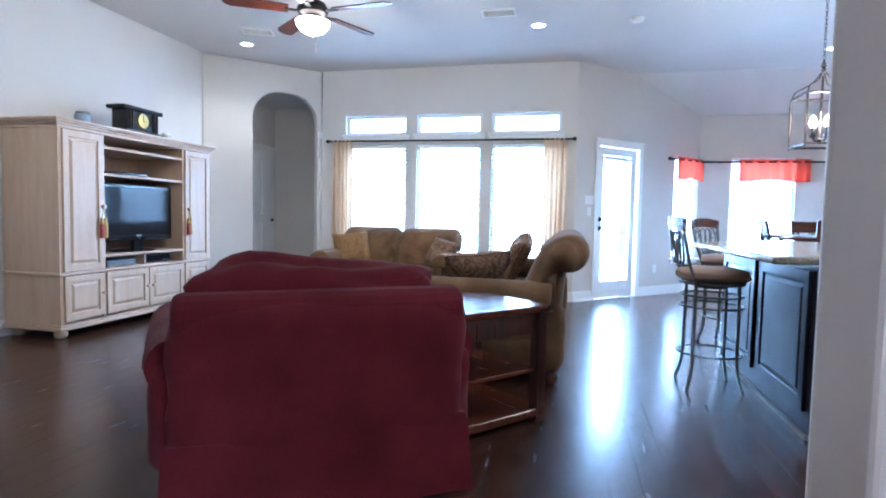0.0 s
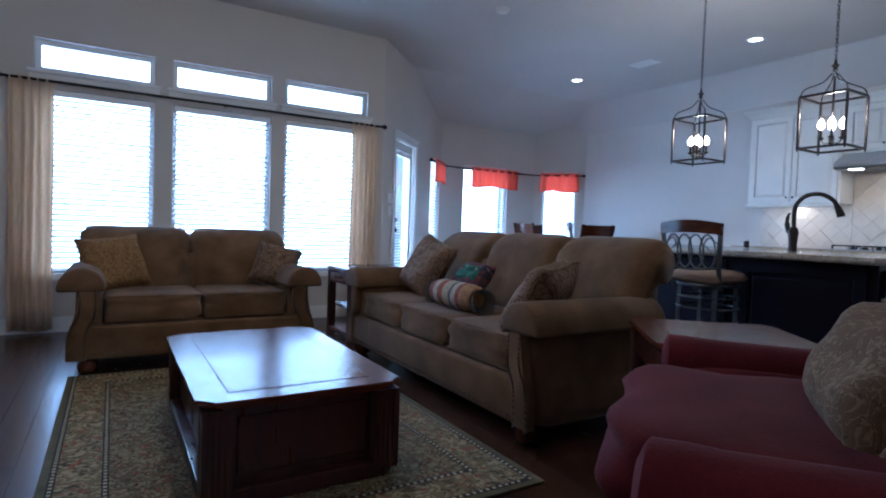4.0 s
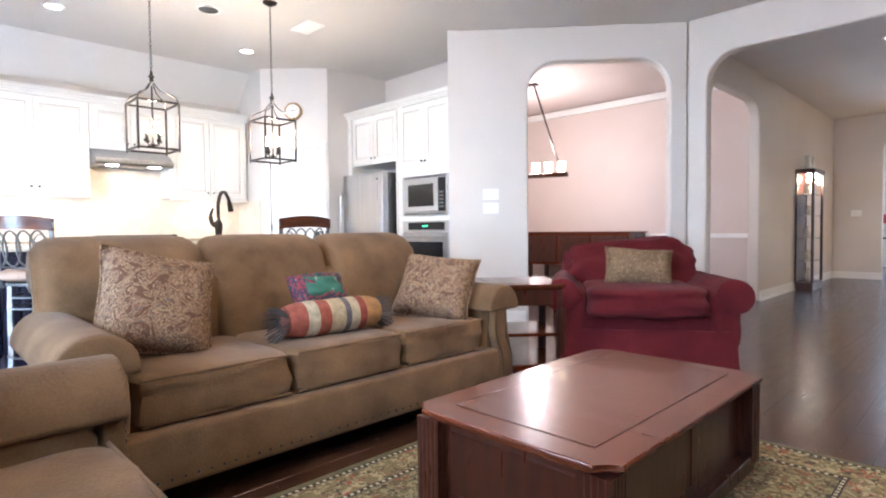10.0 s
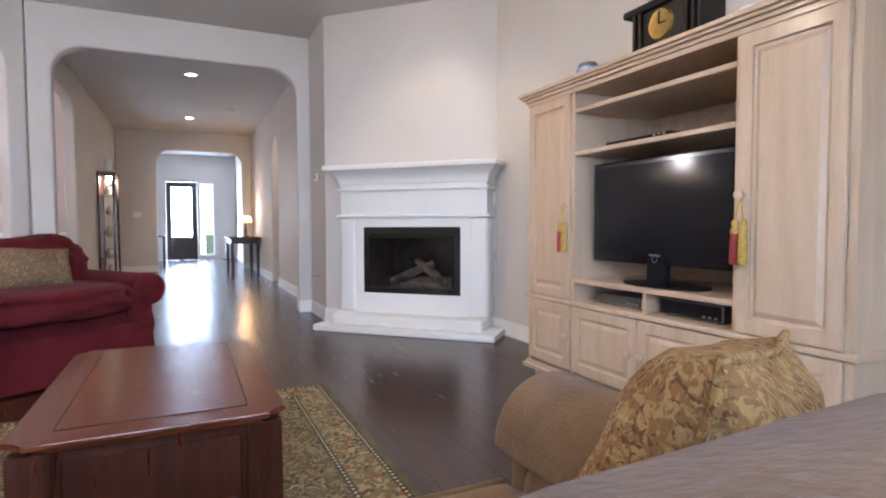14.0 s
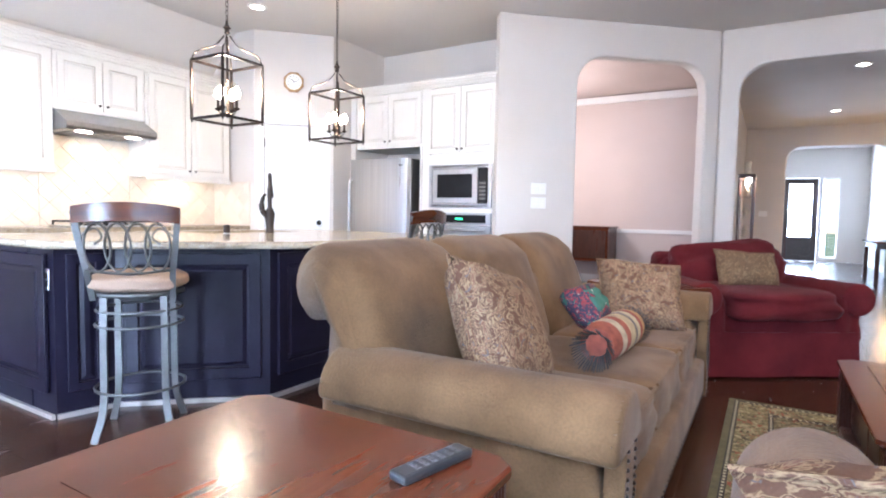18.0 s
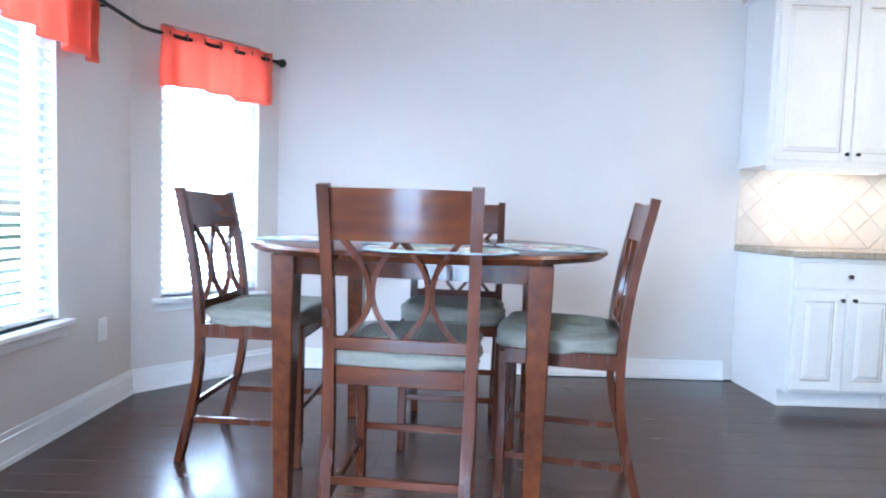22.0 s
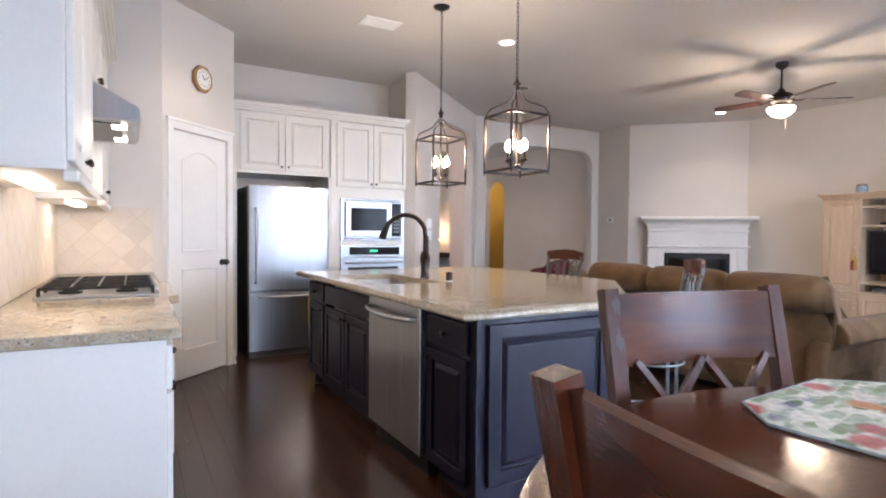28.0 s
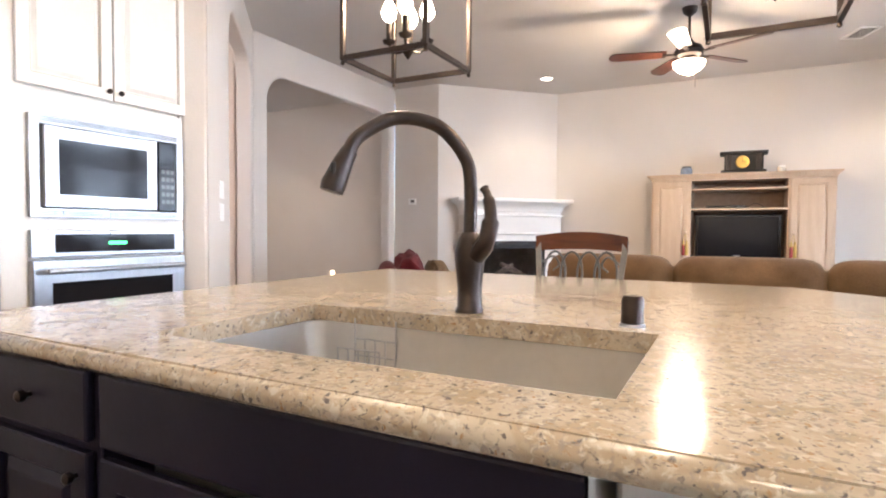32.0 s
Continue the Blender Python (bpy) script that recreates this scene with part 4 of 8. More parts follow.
for z in (0.96, 1.08):
    part("door_handle" if z < 1 else "deadbolt", moved(lathe([(0.0, -0.05), (0.022, -0.048), (0.027, -0.03), (0.012, -0.018), (0.03, -0.012), (0.032, 0.0)], 16), Matrix.Translation((2.07, z, 0.03))), BLACK, t, "dark bronze knob", smooth=50)


def curtain_panel(x0, x1, z0, z1, y, waves, material, label, p0, p1, name="curtain", depth=0.028, seed=0, category="curtain"):
    t = thing(name, label, category, upright(p0, p1))
    bm = bmesh.new()
    n, k = waves * 8, 10
    grid = []
    for i in range(n + 1):
        u = i / n
        col = []
        for j in range(k + 1):
            v = j / k
            w = depth * (0.45 + 0.55 * (1 - v)) * math.sin(2 * math.pi * waves * u + 0.5 * noise.noise(Vector((u * 4, v * 1.5, seed))))
            x = x0 + (x1 - x0) * u + 0.012 * noise.noise(Vector((u * 5, v * 2 + 3, seed)))
            col.append(bm.verts.new((x, z0 + (z1 - z0) * v + (0.012 * math.sin(7 * u + seed) if j == 0 else 0), -y + w)))
        grid.append(col)
    for i in range(n):
        for j in range(k):
            bm.faces.new((grid[i][j], grid[i + 1][j], grid[i + 1][j + 1], grid[i][j + 1]))
    ob = part("panel", bm, material, t, smooth=0)
    s = ob.modifiers.new("thick", "SOLIDIFY")
    s.thickness = 0.002
    return t


def rod(pts, label, r=0.011):
    t = thing("curtain_rod", label, "curtain rod")
    part("pole", tube(pts, r, 10), BLACK, t, smooth=50)
    for p, q in ((pts[0], pts[1]), (pts[-1], pts[-2])):
        d = (Vector(p) - Vector(q)).normalized()
        m = Vector((0, 0, 1)).rotation_difference(d).to_matrix().to_4x4()
        part("finial", moved(lathe([(0.012, 0), (0.018, 0.006), (0.012, 0.014), (0.026, 0.03), (0.028, 0.04), (0.018, 0.058), (0.004, 0.066)], 14), Matrix.Translation(p) @ m), BLACK, t, smooth=50)
    return t


r1 = rod([along(I, J, 0.07, 2.09, 0.09), along(I, J, 3.36, 2.09, 0.09)], "long dark metal curtain rod with ball finials over the windows")
for s in (0.10, 1.68, 3.33):
    part("bracket", bar(along(I, J, s, 2.085, 0.09), along(I, J, s, 2.085, 0.0), 0.007), BLACK, r1)
curtain_panel(0.12, 0.41, 0.03, 2.105, 0.09, 5, IVORY, "ivory sheer curtain panel drawn to the side", I, J, seed=1)
curtain_panel(3.02, 3.32, 0.03, 2.105, 0.09, 5, IVORY, "ivory sheer curtain panel drawn to the side", I, J, seed=2)
bp = [along(H, I, 0.78, 1.98, 0.07), along(H, I, 0.05, 1.98, 0.09), along(G, H, 1.915 - 0.05, 1.98, 0.09), along(G, H, 0.06, 1.98, 0.09), along(F, G, 0.80, 1.98, 0.09), along(F, G, 0.06, 1.98, 0.07)]
r2 = rod(bp, "dark metal curtain rod that follows the bay")
for p0, p1, s in ((H, I, 0.70), (G, H, 1.62), (G, H, 0.36), (F, G, 0.10)):
    part("bracket", bar(along(p0, p1, s, 1.975, 0.09), along(p0, p1, s, 1.975, 0.0), 0.006), BLACK, r2)
for p0, p1, a, b, sd in ((F, G, 0.10, 0.76, 3), (G, H, 0.42, 1.38, 4), (H, I, 0.02, 0.66, 5)):
    v = curtain_panel(a, b, 1.70, 2.02, 0.09, 4 if b - a < 0.8 else 6, CORAL, "coral red sheer valance on a dark rod", p0, p1, "valance", 0.036, sd, "valance")
    for i in range(7):
        x = a + (b - a) * (i + 0.5) / 7
        part("grommet", moved(ring(0, 0, 0, 0.018, 0.004, 12), Matrix.Translation((x, 1.985, -0.09)) @ pose(0, 0, 0, 0, 90)), DARKSTEEL, v)


def switch(p0, p1, s, z, gangs, kind="light_switch", label="white wall switch plate"):
    t = thing(kind, label, "switch" if "switch" in kind else "outlet", upright(p0, p1))
    w = 0.035 + 0.046 * (gangs - 1)
    part("plate", moved(box(-w, -0.057, -0.007, w, 0.057, -0.0005, 0.003), Matrix.Translation((s, z, 0))), PLASTIC, t)
    for g in range(gangs):
        x = s + (g - (gangs - 1) / 2) * 0.046
        if "outlet" in kind:
            for dz in (-0.02, 0.02):
                part("socket", moved(box(-0.014, -0.013, -0.0095, 0.014, 0.013, -0.006, 0.003), Matrix.Translation((x, z + dz, 0))), PLASTIC, t)
        else:
            part("rocker", moved(box(-0.016, -0.033, -0.0105, 0.016, 0.033, -0.006, 0.002), Matrix.Translation((x, z, 0))), PLASTIC, t)


switch(B, C, 2.0, 1.36, 2)
switch(B, C, 2.0, 1.215, 2)
switch(H, I, 2.36, 1.33, 2)
switch(H, I, 2.36, 1.18, 1)
switch(H, I, 0.98, 0.38, 1, "wall_outlet", "white wall outlet with two sockets")
switch(G, H, 0.26, 0.41, 1, "wall_outlet", "white wall outlet with two sockets")
switch(E1, F, 4.85, 0.42, 1, "wall_outlet", "white wall outlet with two sockets")
switch(K, L, 0.62, 1.25, 1)
switch(L, M, 0.05, 1.22, 1)
switch((HW, HY), (HE, HY), 2.3, 1.22, 2)
t = thing("thermostat", "small white wall thermostat", "thermostat", upright(M, A))
part("body", box(0.34, 1.46, -0.022, 0.46, 1.54, -0.0005, 0.006), PLASTIC, t)
part("screen", box(0.36, 1.485, -0.0235, 0.42, 1.525, -0.0215), DARKSTEEL, t)
t = thing("wall_sensor", "small white wall sensor", "sensor", upright(J, K))
part("body", box(0.005, 2.14, -0.03, 0.06, 2.24, -0.0005, 0.012), PLASTIC, t)
t = thing("gas_key_valve", "chrome gas key valve", "valve", upright(M, A))
part("plate", moved(lathe([(0.0, 0.0), (0.025, 0.002), (0.027, 0.006)], 16), Matrix.Translation((0.30, 0.44, -0.006))), STEEL, t)
part("key", bar((0.30, 0.44, -0.006), (0.30, 0.44, -0.09), 0.006), STEEL, t)


# ---- seating ----
def roll_arm(x, d, h, w, side, material, t):
    """A padded arm: a body under a half-round cap that overhangs outwards."""
    part("arm_body", puff(w * 0.66, d * 0.93, h - 0.20, 8, 6, 0.003, x, rz(x - side * 0.02, 0.02, 0.08 + (h - 0.20) / 2)), material, t, smooth=0)
    cap = [(px * 1.02 + side * 0.02, pz) for px, pz in [(0.128 * math.cos(radians(a)), 0.148 * math.sin(radians(a)) ** 0.9) for a in range(0, 181, 12)]]
    cp = prism(cap, -d / 2 - 0.012, d / 2 - 0.10, 0.018, 3)
    part("arm_cap", moved(cp, Matrix(((1, 0, 0, x), (0, 0, 1, 0), (0, 1, 0, h - 0.148), (0, 0, 0, 1)))), material, t, "padded half-round arm cap", smooth=50)


def settee(name, label, m, seats, W, D, H, material, base, pillows=(), group=""):
    t = thing(name, label, "sofa" if seats > 1 else "armchair", m, group)
    arm = 0.23
    iw = W - 2 * arm + 0.04
    sw = iw / seats
    part("seat_base", puff(W - 0.10, D - 0.10, 0.24, 9, 7, 0.002, 3, rz(0, 0.0, 0.21)), base, t, smooth=0)
    part("apron", box(-W / 2 + 0.07, -D / 2 + 0.005, 0.10, W / 2 - 0.07, -D / 2 + 0.09, 0.31, 0.02, None, 3), base, t, smooth=40)
    part("back_frame", puff(W - 0.14, 0.20, H - 0.26, 8, 8, 0.003, 5, pose(0, D / 2 - 0.14, 0.06 + (H - 0.26) / 2, -5)), material, t, smooth=0)
    for i in range(seats):
        x = -iw / 2 + sw * (i + 0.5)
        part("seat_cushion", puff(sw - 0.004, D * 0.66, 0.18, 11, 10, 0.004, i + 2, rz(x, -D * 0.13, 0.405)), base, t, smooth=38)
        pp = []
        for sgn in (1, -1):
            zz = 0.405 + sgn * 0.080
            q = [(x - sw / 2 + 0.02, -D * 0.13 - D * 0.33 + 0.010, zz), (x + sw / 2 - 0.02, -D * 0.13 - D * 0.33 + 0.010, zz)]
            part("piping", bar(q[0], q[1], 0.006, 6), base, t)
        bw = (W - 0.10) / seats if seats > 1 else iw
        bx = -(W - 0.10) / 2 + bw * (i + 0.5) if seats > 1 else 0
        cy, cz = D / 2 + 0.005, H - 0.125
        prof = [(cy - 0.28, 0.38), (cy - 0.33, 0.42), (cy - 0.322, 0.52), (cy - 0.29, 0.64), (cy - 0.245, 0.75), (cy - 0.185, cz + 0.035), (cy - 0.10, cz + 0.098)] + arc(cy, cz, 0.125, 110, -120, 14) + [(cy - 0.10, cz - 0.14), (cy - 0.10, 0.55), (cy - 0.11, 0.40)]
        part("back_cushion", loft(prof, bx - bw / 2 + 0.002, bx + bw / 2 - 0.002, 9, 16, 0.012, i + 3), material, t, "tall padded back section with a rolled top", smooth=0)
    for s in (-1, 1):
        ax = s * (W / 2 - arm / 2)
        roll_arm(ax, D, 0.675, arm, s, material, t)
        outer = [(0.040, 0.53), (0.038, 0.42), (0.050, 0.36), (0.078, 0.31), (0.096, 0.24), (0.100, 0.10)]
        inner = [(-0.010, 0.10), (-0.012, 0.24), (-0.030, 0.31), (-0.058, 0.36), (-0.066, 0.42), (-0.064, 0.53)]
        fp = [(s * u, z) for u, z in outer + inner]
        panel = part("arm_front", moved(prism(fp, 0, 0.05, 0.008, 2), Matrix(((1, 0, 0, ax), (0, 0, 1, -D / 2 - 0.006), (0, 1, 0, 0), (0, 0, 0, 1)))), base, t, "curved arm front with two rows of nailheads", smooth=40)
        nb = bmesh.new()
        for line, off in ((outer, -0.012), (inner[::-1], 0.012)):
            pts = curve([(s * (u + off), 0, z) for u, z in line], 5)
            for p in pts:
                bmesh.ops.create_icosphere(nb, subdivisions=1, radius=0.0065, matrix=Matrix.Translation((ax + p[0], -D / 2 - 0.007, p[2])))
        part("nailhead_trim", nb, BRONZE, panel, "antique brass nailhead trim", smooth=0)["kind"] = "stuff"
    nb = bmesh.new()
    k = int((W - 0.3) / 0.045)
    for i in range(k):
        bmesh.ops.create_icosphere(nb, subdivisions=1, radius=0.007, matrix=Matrix.Translation((-W / 2 + 0.17 + i * (W - 0.34) / (k - 1), -D / 2 + 0.004, 0.135)))
    part("nailhead_row", nb, BRONZE, t, "antique brass nailhead trim", smooth=0)["kind"] = "stuff"
    for sx in (-1, 1):
        for sy, r in ((-1, 0.052), (1, 0.04)):
            part("foot", lathe([(0.022, 0.0), (r, 0.02), (r + 0.006, 0.05), (r - 0.01, 0.085), (r + 0.004, 0.105)], 14, (sx * (W / 2 - 0.13), sy * (D / 2 - 0.09), 0)), WALNUT, t, "turned wooden bun foot", smooth=50)
    return t


settee("sofa", "tan brown suede three-seat sofa with rolled arms and nailheads", rz(0.37, 5.97, 0, -90), 3, 2.22, 0.96, 0.98, SUEDE, SUEDE)
settee("loveseat", "tan brown suede two-seat loveseat with rolled arms", rz(-1.16, 7.48, 0, 0), 2, 1.58, 0.90, 0.93, SUEDE, SUEDE)


def throw(name, label, m, w, h, th, material, seed):
    t = thing(name, label, "pillow", m, "throw pillows")
    part("cover", pillow(w, h, th, seed), material, t, smooth=0)
    e = []
    for i in range(40):
        a = i / 40 * 4
        k, f = int(a), a - int(a)
        c = [(-1, -1), (1, -1), (1, 1), (-1, 1), (-1, -1)]
        u, v = c[k][0] + (c[k + 1][0] - c[k][0]) * f, c[k][1] + (c[k + 1][1] - c[k][1]) * f
        pn, pn2 = 1 - 0.07 * (1 - v * v) * abs(u), 1 - 0.07 * (1 - u * u) * abs(v)
        e.append((u * w / 2 * pn, 0.02 * noise.noise(Vector((u * 1.7 + seed, v * 1.7, seed))), v * h / 2 * pn2))
    part("cord_edge", tube(e, 0.006, 6, None, True), material, t, smooth=60)
    return t


def lean(x, y, z, turn, back, spin=0):
    return pose(x, y, z, 0, 0, turn) @ pose(0, 0, 0, -back, 0, 0) @ pose(0, 0, 0, 0, spin, 0)


throw("throw_pillow", "square paisley pillow leaning on the sofa back", lean(0.36, 6.66, 0.70, -86, 26, 14), 0.46, 0.46, 0.17, PAISLEY, 1)
throw("throw_pillow", "paisley pillow tipped against the sofa arm", lean(0.21, 5.19, 0.655, -150, 36, 6), 0.46, 0.42, 0.17, PAISLEY, 2)
throw("throw_pillow", "gold leaf-patterned pillow leaning on the loveseat back", lean(-1.68, 7.54, 0.67, 24, 22, -7), 0.42, 0.40, 0.16, GOLDCLOTH, 3)
throw("throw_pillow", "paisley pillow tipped against the loveseat arm", lean(-0.57, 7.50, 0.65, -12, 26, 16), 0.34, 0.36, 0.15, PAISLEY, 4)
t = thing("bolster_pillow", "striped round bolster pillow with dark tassels on the sofa", "pillow", rz(0.17, 5.93, 0.58, 88))
STR = [((0.50, 0.26, 0.09), 0.0), ((0.34, 0.06, 0.04), 0.10), ((0.60, 0.50, 0.34), 0.14), ((0.16, 0.14, 0.16), 0.19), ((0.58, 0.46, 0.28), 0.22), ((0.40, 0.09, 0.05), 0.30), ((0.62, 0.54, 0.38), 0.36), ((0.38, 0.09, 0.05), 0.42)]
TONES = {c: mat("bolster_band", tuple(0.62 * v for v in c), 0.9, 0, 0.2, 30, 120, 0.3) for c, _ in STR}
L2, edges = 0.25, []
cuts = [(c, -0.25 + a * 1.0) for c, a in STR]
for i, (c, x0) in enumerate(cuts):
    x1 = cuts[i + 1][1] if i + 1 < len(cuts) else 0.25
    prof = [(0.085 * (1 - (abs(x0 + (x1 - x0) * j / 3) / 0.27) ** 6 * 0.35), x0 + (x1 - x0) * j / 3) for j in range(4)]
    part("band", moved(lathe(prof, 24), pose(0, 0, 0, 0, 90, 0)), TONES[c], t, smooth=50)
FRINGE = mat("fringe", (0.055, 0.05, 0.05), 0.95, 0, 0.2, 60, 200)
for s in (-1, 1):
    tb = bmesh.new()
    for i in range(44):
        a = 2 * math.pi * i / 44
        r = 0.075 + 0.012 * random.random()
        bar((s * 0.25, r * 0.55 * math.cos(a), r * 0.55 * math.sin(a)), (s * (0.30 + 0.02 * random.random()), r * math.cos(a), r * math.sin(a) - 0.012), 0.003, 4, tb)
    part("tassel_fringe", tb, FRINGE, t, "dark cotton fringe")
t = thing("small_pillow", "small green embroidered golf pillow with plaid edging on the sofa", "pillow", lean(0.29, 5.93, 0.69, -86, 38, 4), "throw pillows")
PLAID = pattern("plaid_cloth", (0.035, 0.03, 0.05), [((0.20, 0.03, 0.035), 0.52, 0, 1.0), ((0.26, 0.24, 0.20), 0.64, 5, 1.6), ((0.03, 0.09, 0.07), 0.60, 9, 1.0)], 40)
part("cover", pillow(0.31, 0.20, 0.10, 9), PLAID, t, smooth=0)
part("panel", moved(pillow(0.24, 0.125, 0.075, 3), Matrix.Translation((0, -0.022, 0))), mat("green_felt", (0.03, 0.12, 0.085), 0.9, 0, 0.12, 20, 120, 0.3), t, "green embroidered panel", smooth=0)
for i, (txt, zz) in enumerate((("Eat, Sleep", 0.030), ("&", 0.004), ("Golf", -0.026))):
    fc = bpy.data.curves.new("words", "FONT")
    fc.body, fc.size, fc.align_x, fc.extrude = txt, 0.032, "CENTER", 0.0008
    ob = new("lettering", fc)
    ob.data.materials.append(mat("thread", (0.55, 0.5, 0.4), 0.9))
    ob.parent = t
    ob.matrix_basis = pose(0.02, -0.0655, zz - 0.008, 90, 0, 0)


def armchair(m):
    t = thing("armchair", "dark red suede armchair with a skirt and loose back cushion", "armchair", m)
    W, D = 1.0, 0.98
    sk = bmesh.new()
    out = []
    for (x0, y0), (x1, y1) in zip([(-0.51, -0.45), (0.51, -0.45), (0.51, 0.45), (-0.51, 0.45)], [(0.51, -0.45), (0.51, 0.45), (-0.51, 0.45), (-0.51, -0.45)]):
        for i in range(16):
            f = i / 16
            w = 0.008 * math.sin(f * math.pi * 4)
            out.append((x0 + (x1 - x0) * f + (w if x0 == x1 else 0), y0 + (y1 - y0) * f + (w if y0 == y1 else 0)))
    rows = []
    for z, k in ((0.015, 1.035), (0.12, 1.015), (0.26, 1.0), (0.30, 0.98)):
        rows.append([sk.verts.new((x * k, y * k, z)) for x, y in out])
    for a, b in zip(rows, rows[1:]):
        for i in range(len(out)):
            sk.faces.new((a[i], a[(i + 1) % len(out)], b[(i + 1) % len(out)], b[i]))
    sk.faces.new(rows[-1])
    part("skirt", sk, RED, t, "gathered red skirt", smooth=40)
    part("seat_base", puff(0.98, 0.86, 0.20, 8, 6, 0.002, 1, rz(0, 0, 0.32)), RED, t, smooth=0)
    part("seat_cushion", puff(0.70, 0.84, 0.19, 8, 10, 0.008, 2, rz(0, -0.115, 0.475)), RED, t, smooth=0)
    part("back_frame", puff(0.98, 0.22, 0.58, 7, 9, 0.006, 4, pose(0, 0.36, 0.45, -8)), RED, t, smooth=0)
    part("back_roll", moved(prism(arc(0, 0, 0.075, 0, 360, 16)[:-1], -0.48, 0.48, 0.03, 3), Matrix(((0, 0, 1, 0), (1, 0, 0, 0.405), (0, 1, 0, 0.695), (0, 0, 0, 1)))), RED, t, smooth=50)
    bc = puff(0.86, 0.25, 0.42, 3.4, 12, 0.025, 6, pose(0, 0.215, 0.645, -12))
    for v in bc.verts:
        if v.co.z > 0.72:
            v.co.z += 0.022 * math.sin(v.co.x * 8.0) - 0.06 * v.co.x ** 2
    part("back_cushion", bc, RED, t, "plump loose back cushion", smooth=0)
    for s in (-1, 1):
        part("arm_body", puff(0.22, 0.84, 0.40, 6, 7, 0.006, 8 + s, rz(s * 0.45, -0.02, 0.36)), RED, t, smooth=0)
        ro = tube(curve([(s * 0.47, 0.36, 0.53), (s * 0.485, 0.0, 0.52), (s * 0.50, -0.38, 0.515), (s * 0.50, -0.455, 0.515)], 5), [0.090] + [0.098] * 4 + [0.104] * 5 + [0.108] * 4 + [0.098, 0.07], 18)
        part("arm_roll", ro, RED, t, smooth=60)
    for o in t.children:
        for v in o.data.vertices:
            v.co.x *= 1 + 0.04 * max(0.0, 0.40 - v.co.y)
    return t


armchair(rz(-0.22, 3.55, 0, -145) @ Matrix.Scale(1.05, 4))
throw("throw_pillow", "oblong leaf-patterned pillow on the red armchair", pose(-0.22, 3.55, 0, 0, 0, -145) @ pose(0.02, -0.02, 0.695, -24, 4, 0), 0.48, 0.31, 0.17, LEAFY, 6)


# ---- tables ----
def clipped(w, d, c):
    return [(-w / 2 + c, -d / 2), (w / 2 - c, -d / 2), (w / 2, -d / 2 + c), (w / 2, d / 2 - c), (w / 2 - c, d / 2), (-w / 2 + c, d / 2), (-w / 2, d / 2 - c), (-w / 2, -d / 2 + c)]


def fluted(h, n, depth=0.004):
    """A square outline of half-width h with n grooves a side."""
    out = []
    for k in range(4):
        ca, sa = ((1, 0), (0, 1), (-1, 0), (0, -1))[k]
        side = [(-h, -h)]
        for g in range(n):
            c = -h + 2 * h * (g + 1) / (n + 1)
            side += [(c - 0.006, -h), (c - 0.003, -h + depth), (c + 0.003, -h + depth), (c + 0.006, -h)]
        out += [(x * ca - y * sa, x * sa + y * ca) for x, y in side]
    return out


def scalloped(w, d, c):
    """A rectangle with hollow cut corners."""
    out = []
    for cx, cy, a in ((-w / 2, -d / 2, 90), (w / 2, -d / 2, 180), (w / 2, d / 2, 270), (-w / 2, d / 2, 0)):
        out += arc(cx, cy, c, a, a - 90, 4)
    return out


t = thing("coffee_table", "red-brown cherry trunk coffee table with hollow-cut corners on the rug", "coffee table", rz(-1.075, 5.56) @ Matrix.Diagonal((1.055, 0.97, 0.915, 1)))
W, D = 0.70, 1.28
part("tabletop", prism(scalloped(W + 0.02, D + 0.02, 0.055), 0.408, 0.428, 0.005, 2), CHERRY, t, m=rz(0, 0, 0, 0))
part("top_moulding", prism(scalloped(W - 0.02, D - 0.02, 0.055), 0.390, 0.408, 0.005, 2), CHERRY, t)
ins = prism([(-W / 2 + 0.10, -D / 2 + 0.10), (W / 2 - 0.10, -D / 2 + 0.10), (W / 2 - 0.10, D / 2 - 0.10), (-W / 2 + 0.10, D / 2 - 0.10)], 0.4275, 0.4292)
part("top_panel", ins, CHERRY, t, "inset veneer panel")
gr = bmesh.new()
for q in ((-0.25, -0.54, 0.25, -0.536), (-0.25, 0.536, 0.25, 0.54), (-0.254, -0.54, -0.25, 0.54), (0.25, -0.54, 0.254, 0.54)):
    box(q[0], q[1], 0.4282, q[2], q[3], 0.4298, 0, gr)
part("inlay_line", gr, mat("inlay", (0.02, 0.008, 0.005), 0.4), t)
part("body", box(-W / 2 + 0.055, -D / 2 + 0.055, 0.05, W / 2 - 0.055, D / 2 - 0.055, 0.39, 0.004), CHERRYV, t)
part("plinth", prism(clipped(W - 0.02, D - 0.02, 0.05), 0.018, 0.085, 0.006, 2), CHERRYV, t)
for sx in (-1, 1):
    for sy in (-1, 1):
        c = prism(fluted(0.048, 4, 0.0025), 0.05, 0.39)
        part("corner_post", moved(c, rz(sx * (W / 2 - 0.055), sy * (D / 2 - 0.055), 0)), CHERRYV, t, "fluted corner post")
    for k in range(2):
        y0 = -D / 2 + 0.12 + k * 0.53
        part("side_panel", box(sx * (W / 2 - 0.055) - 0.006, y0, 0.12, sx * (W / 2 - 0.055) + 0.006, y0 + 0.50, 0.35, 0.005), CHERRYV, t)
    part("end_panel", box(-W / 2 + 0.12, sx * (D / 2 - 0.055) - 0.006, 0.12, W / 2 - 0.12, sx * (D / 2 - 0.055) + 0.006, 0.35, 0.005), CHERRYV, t)


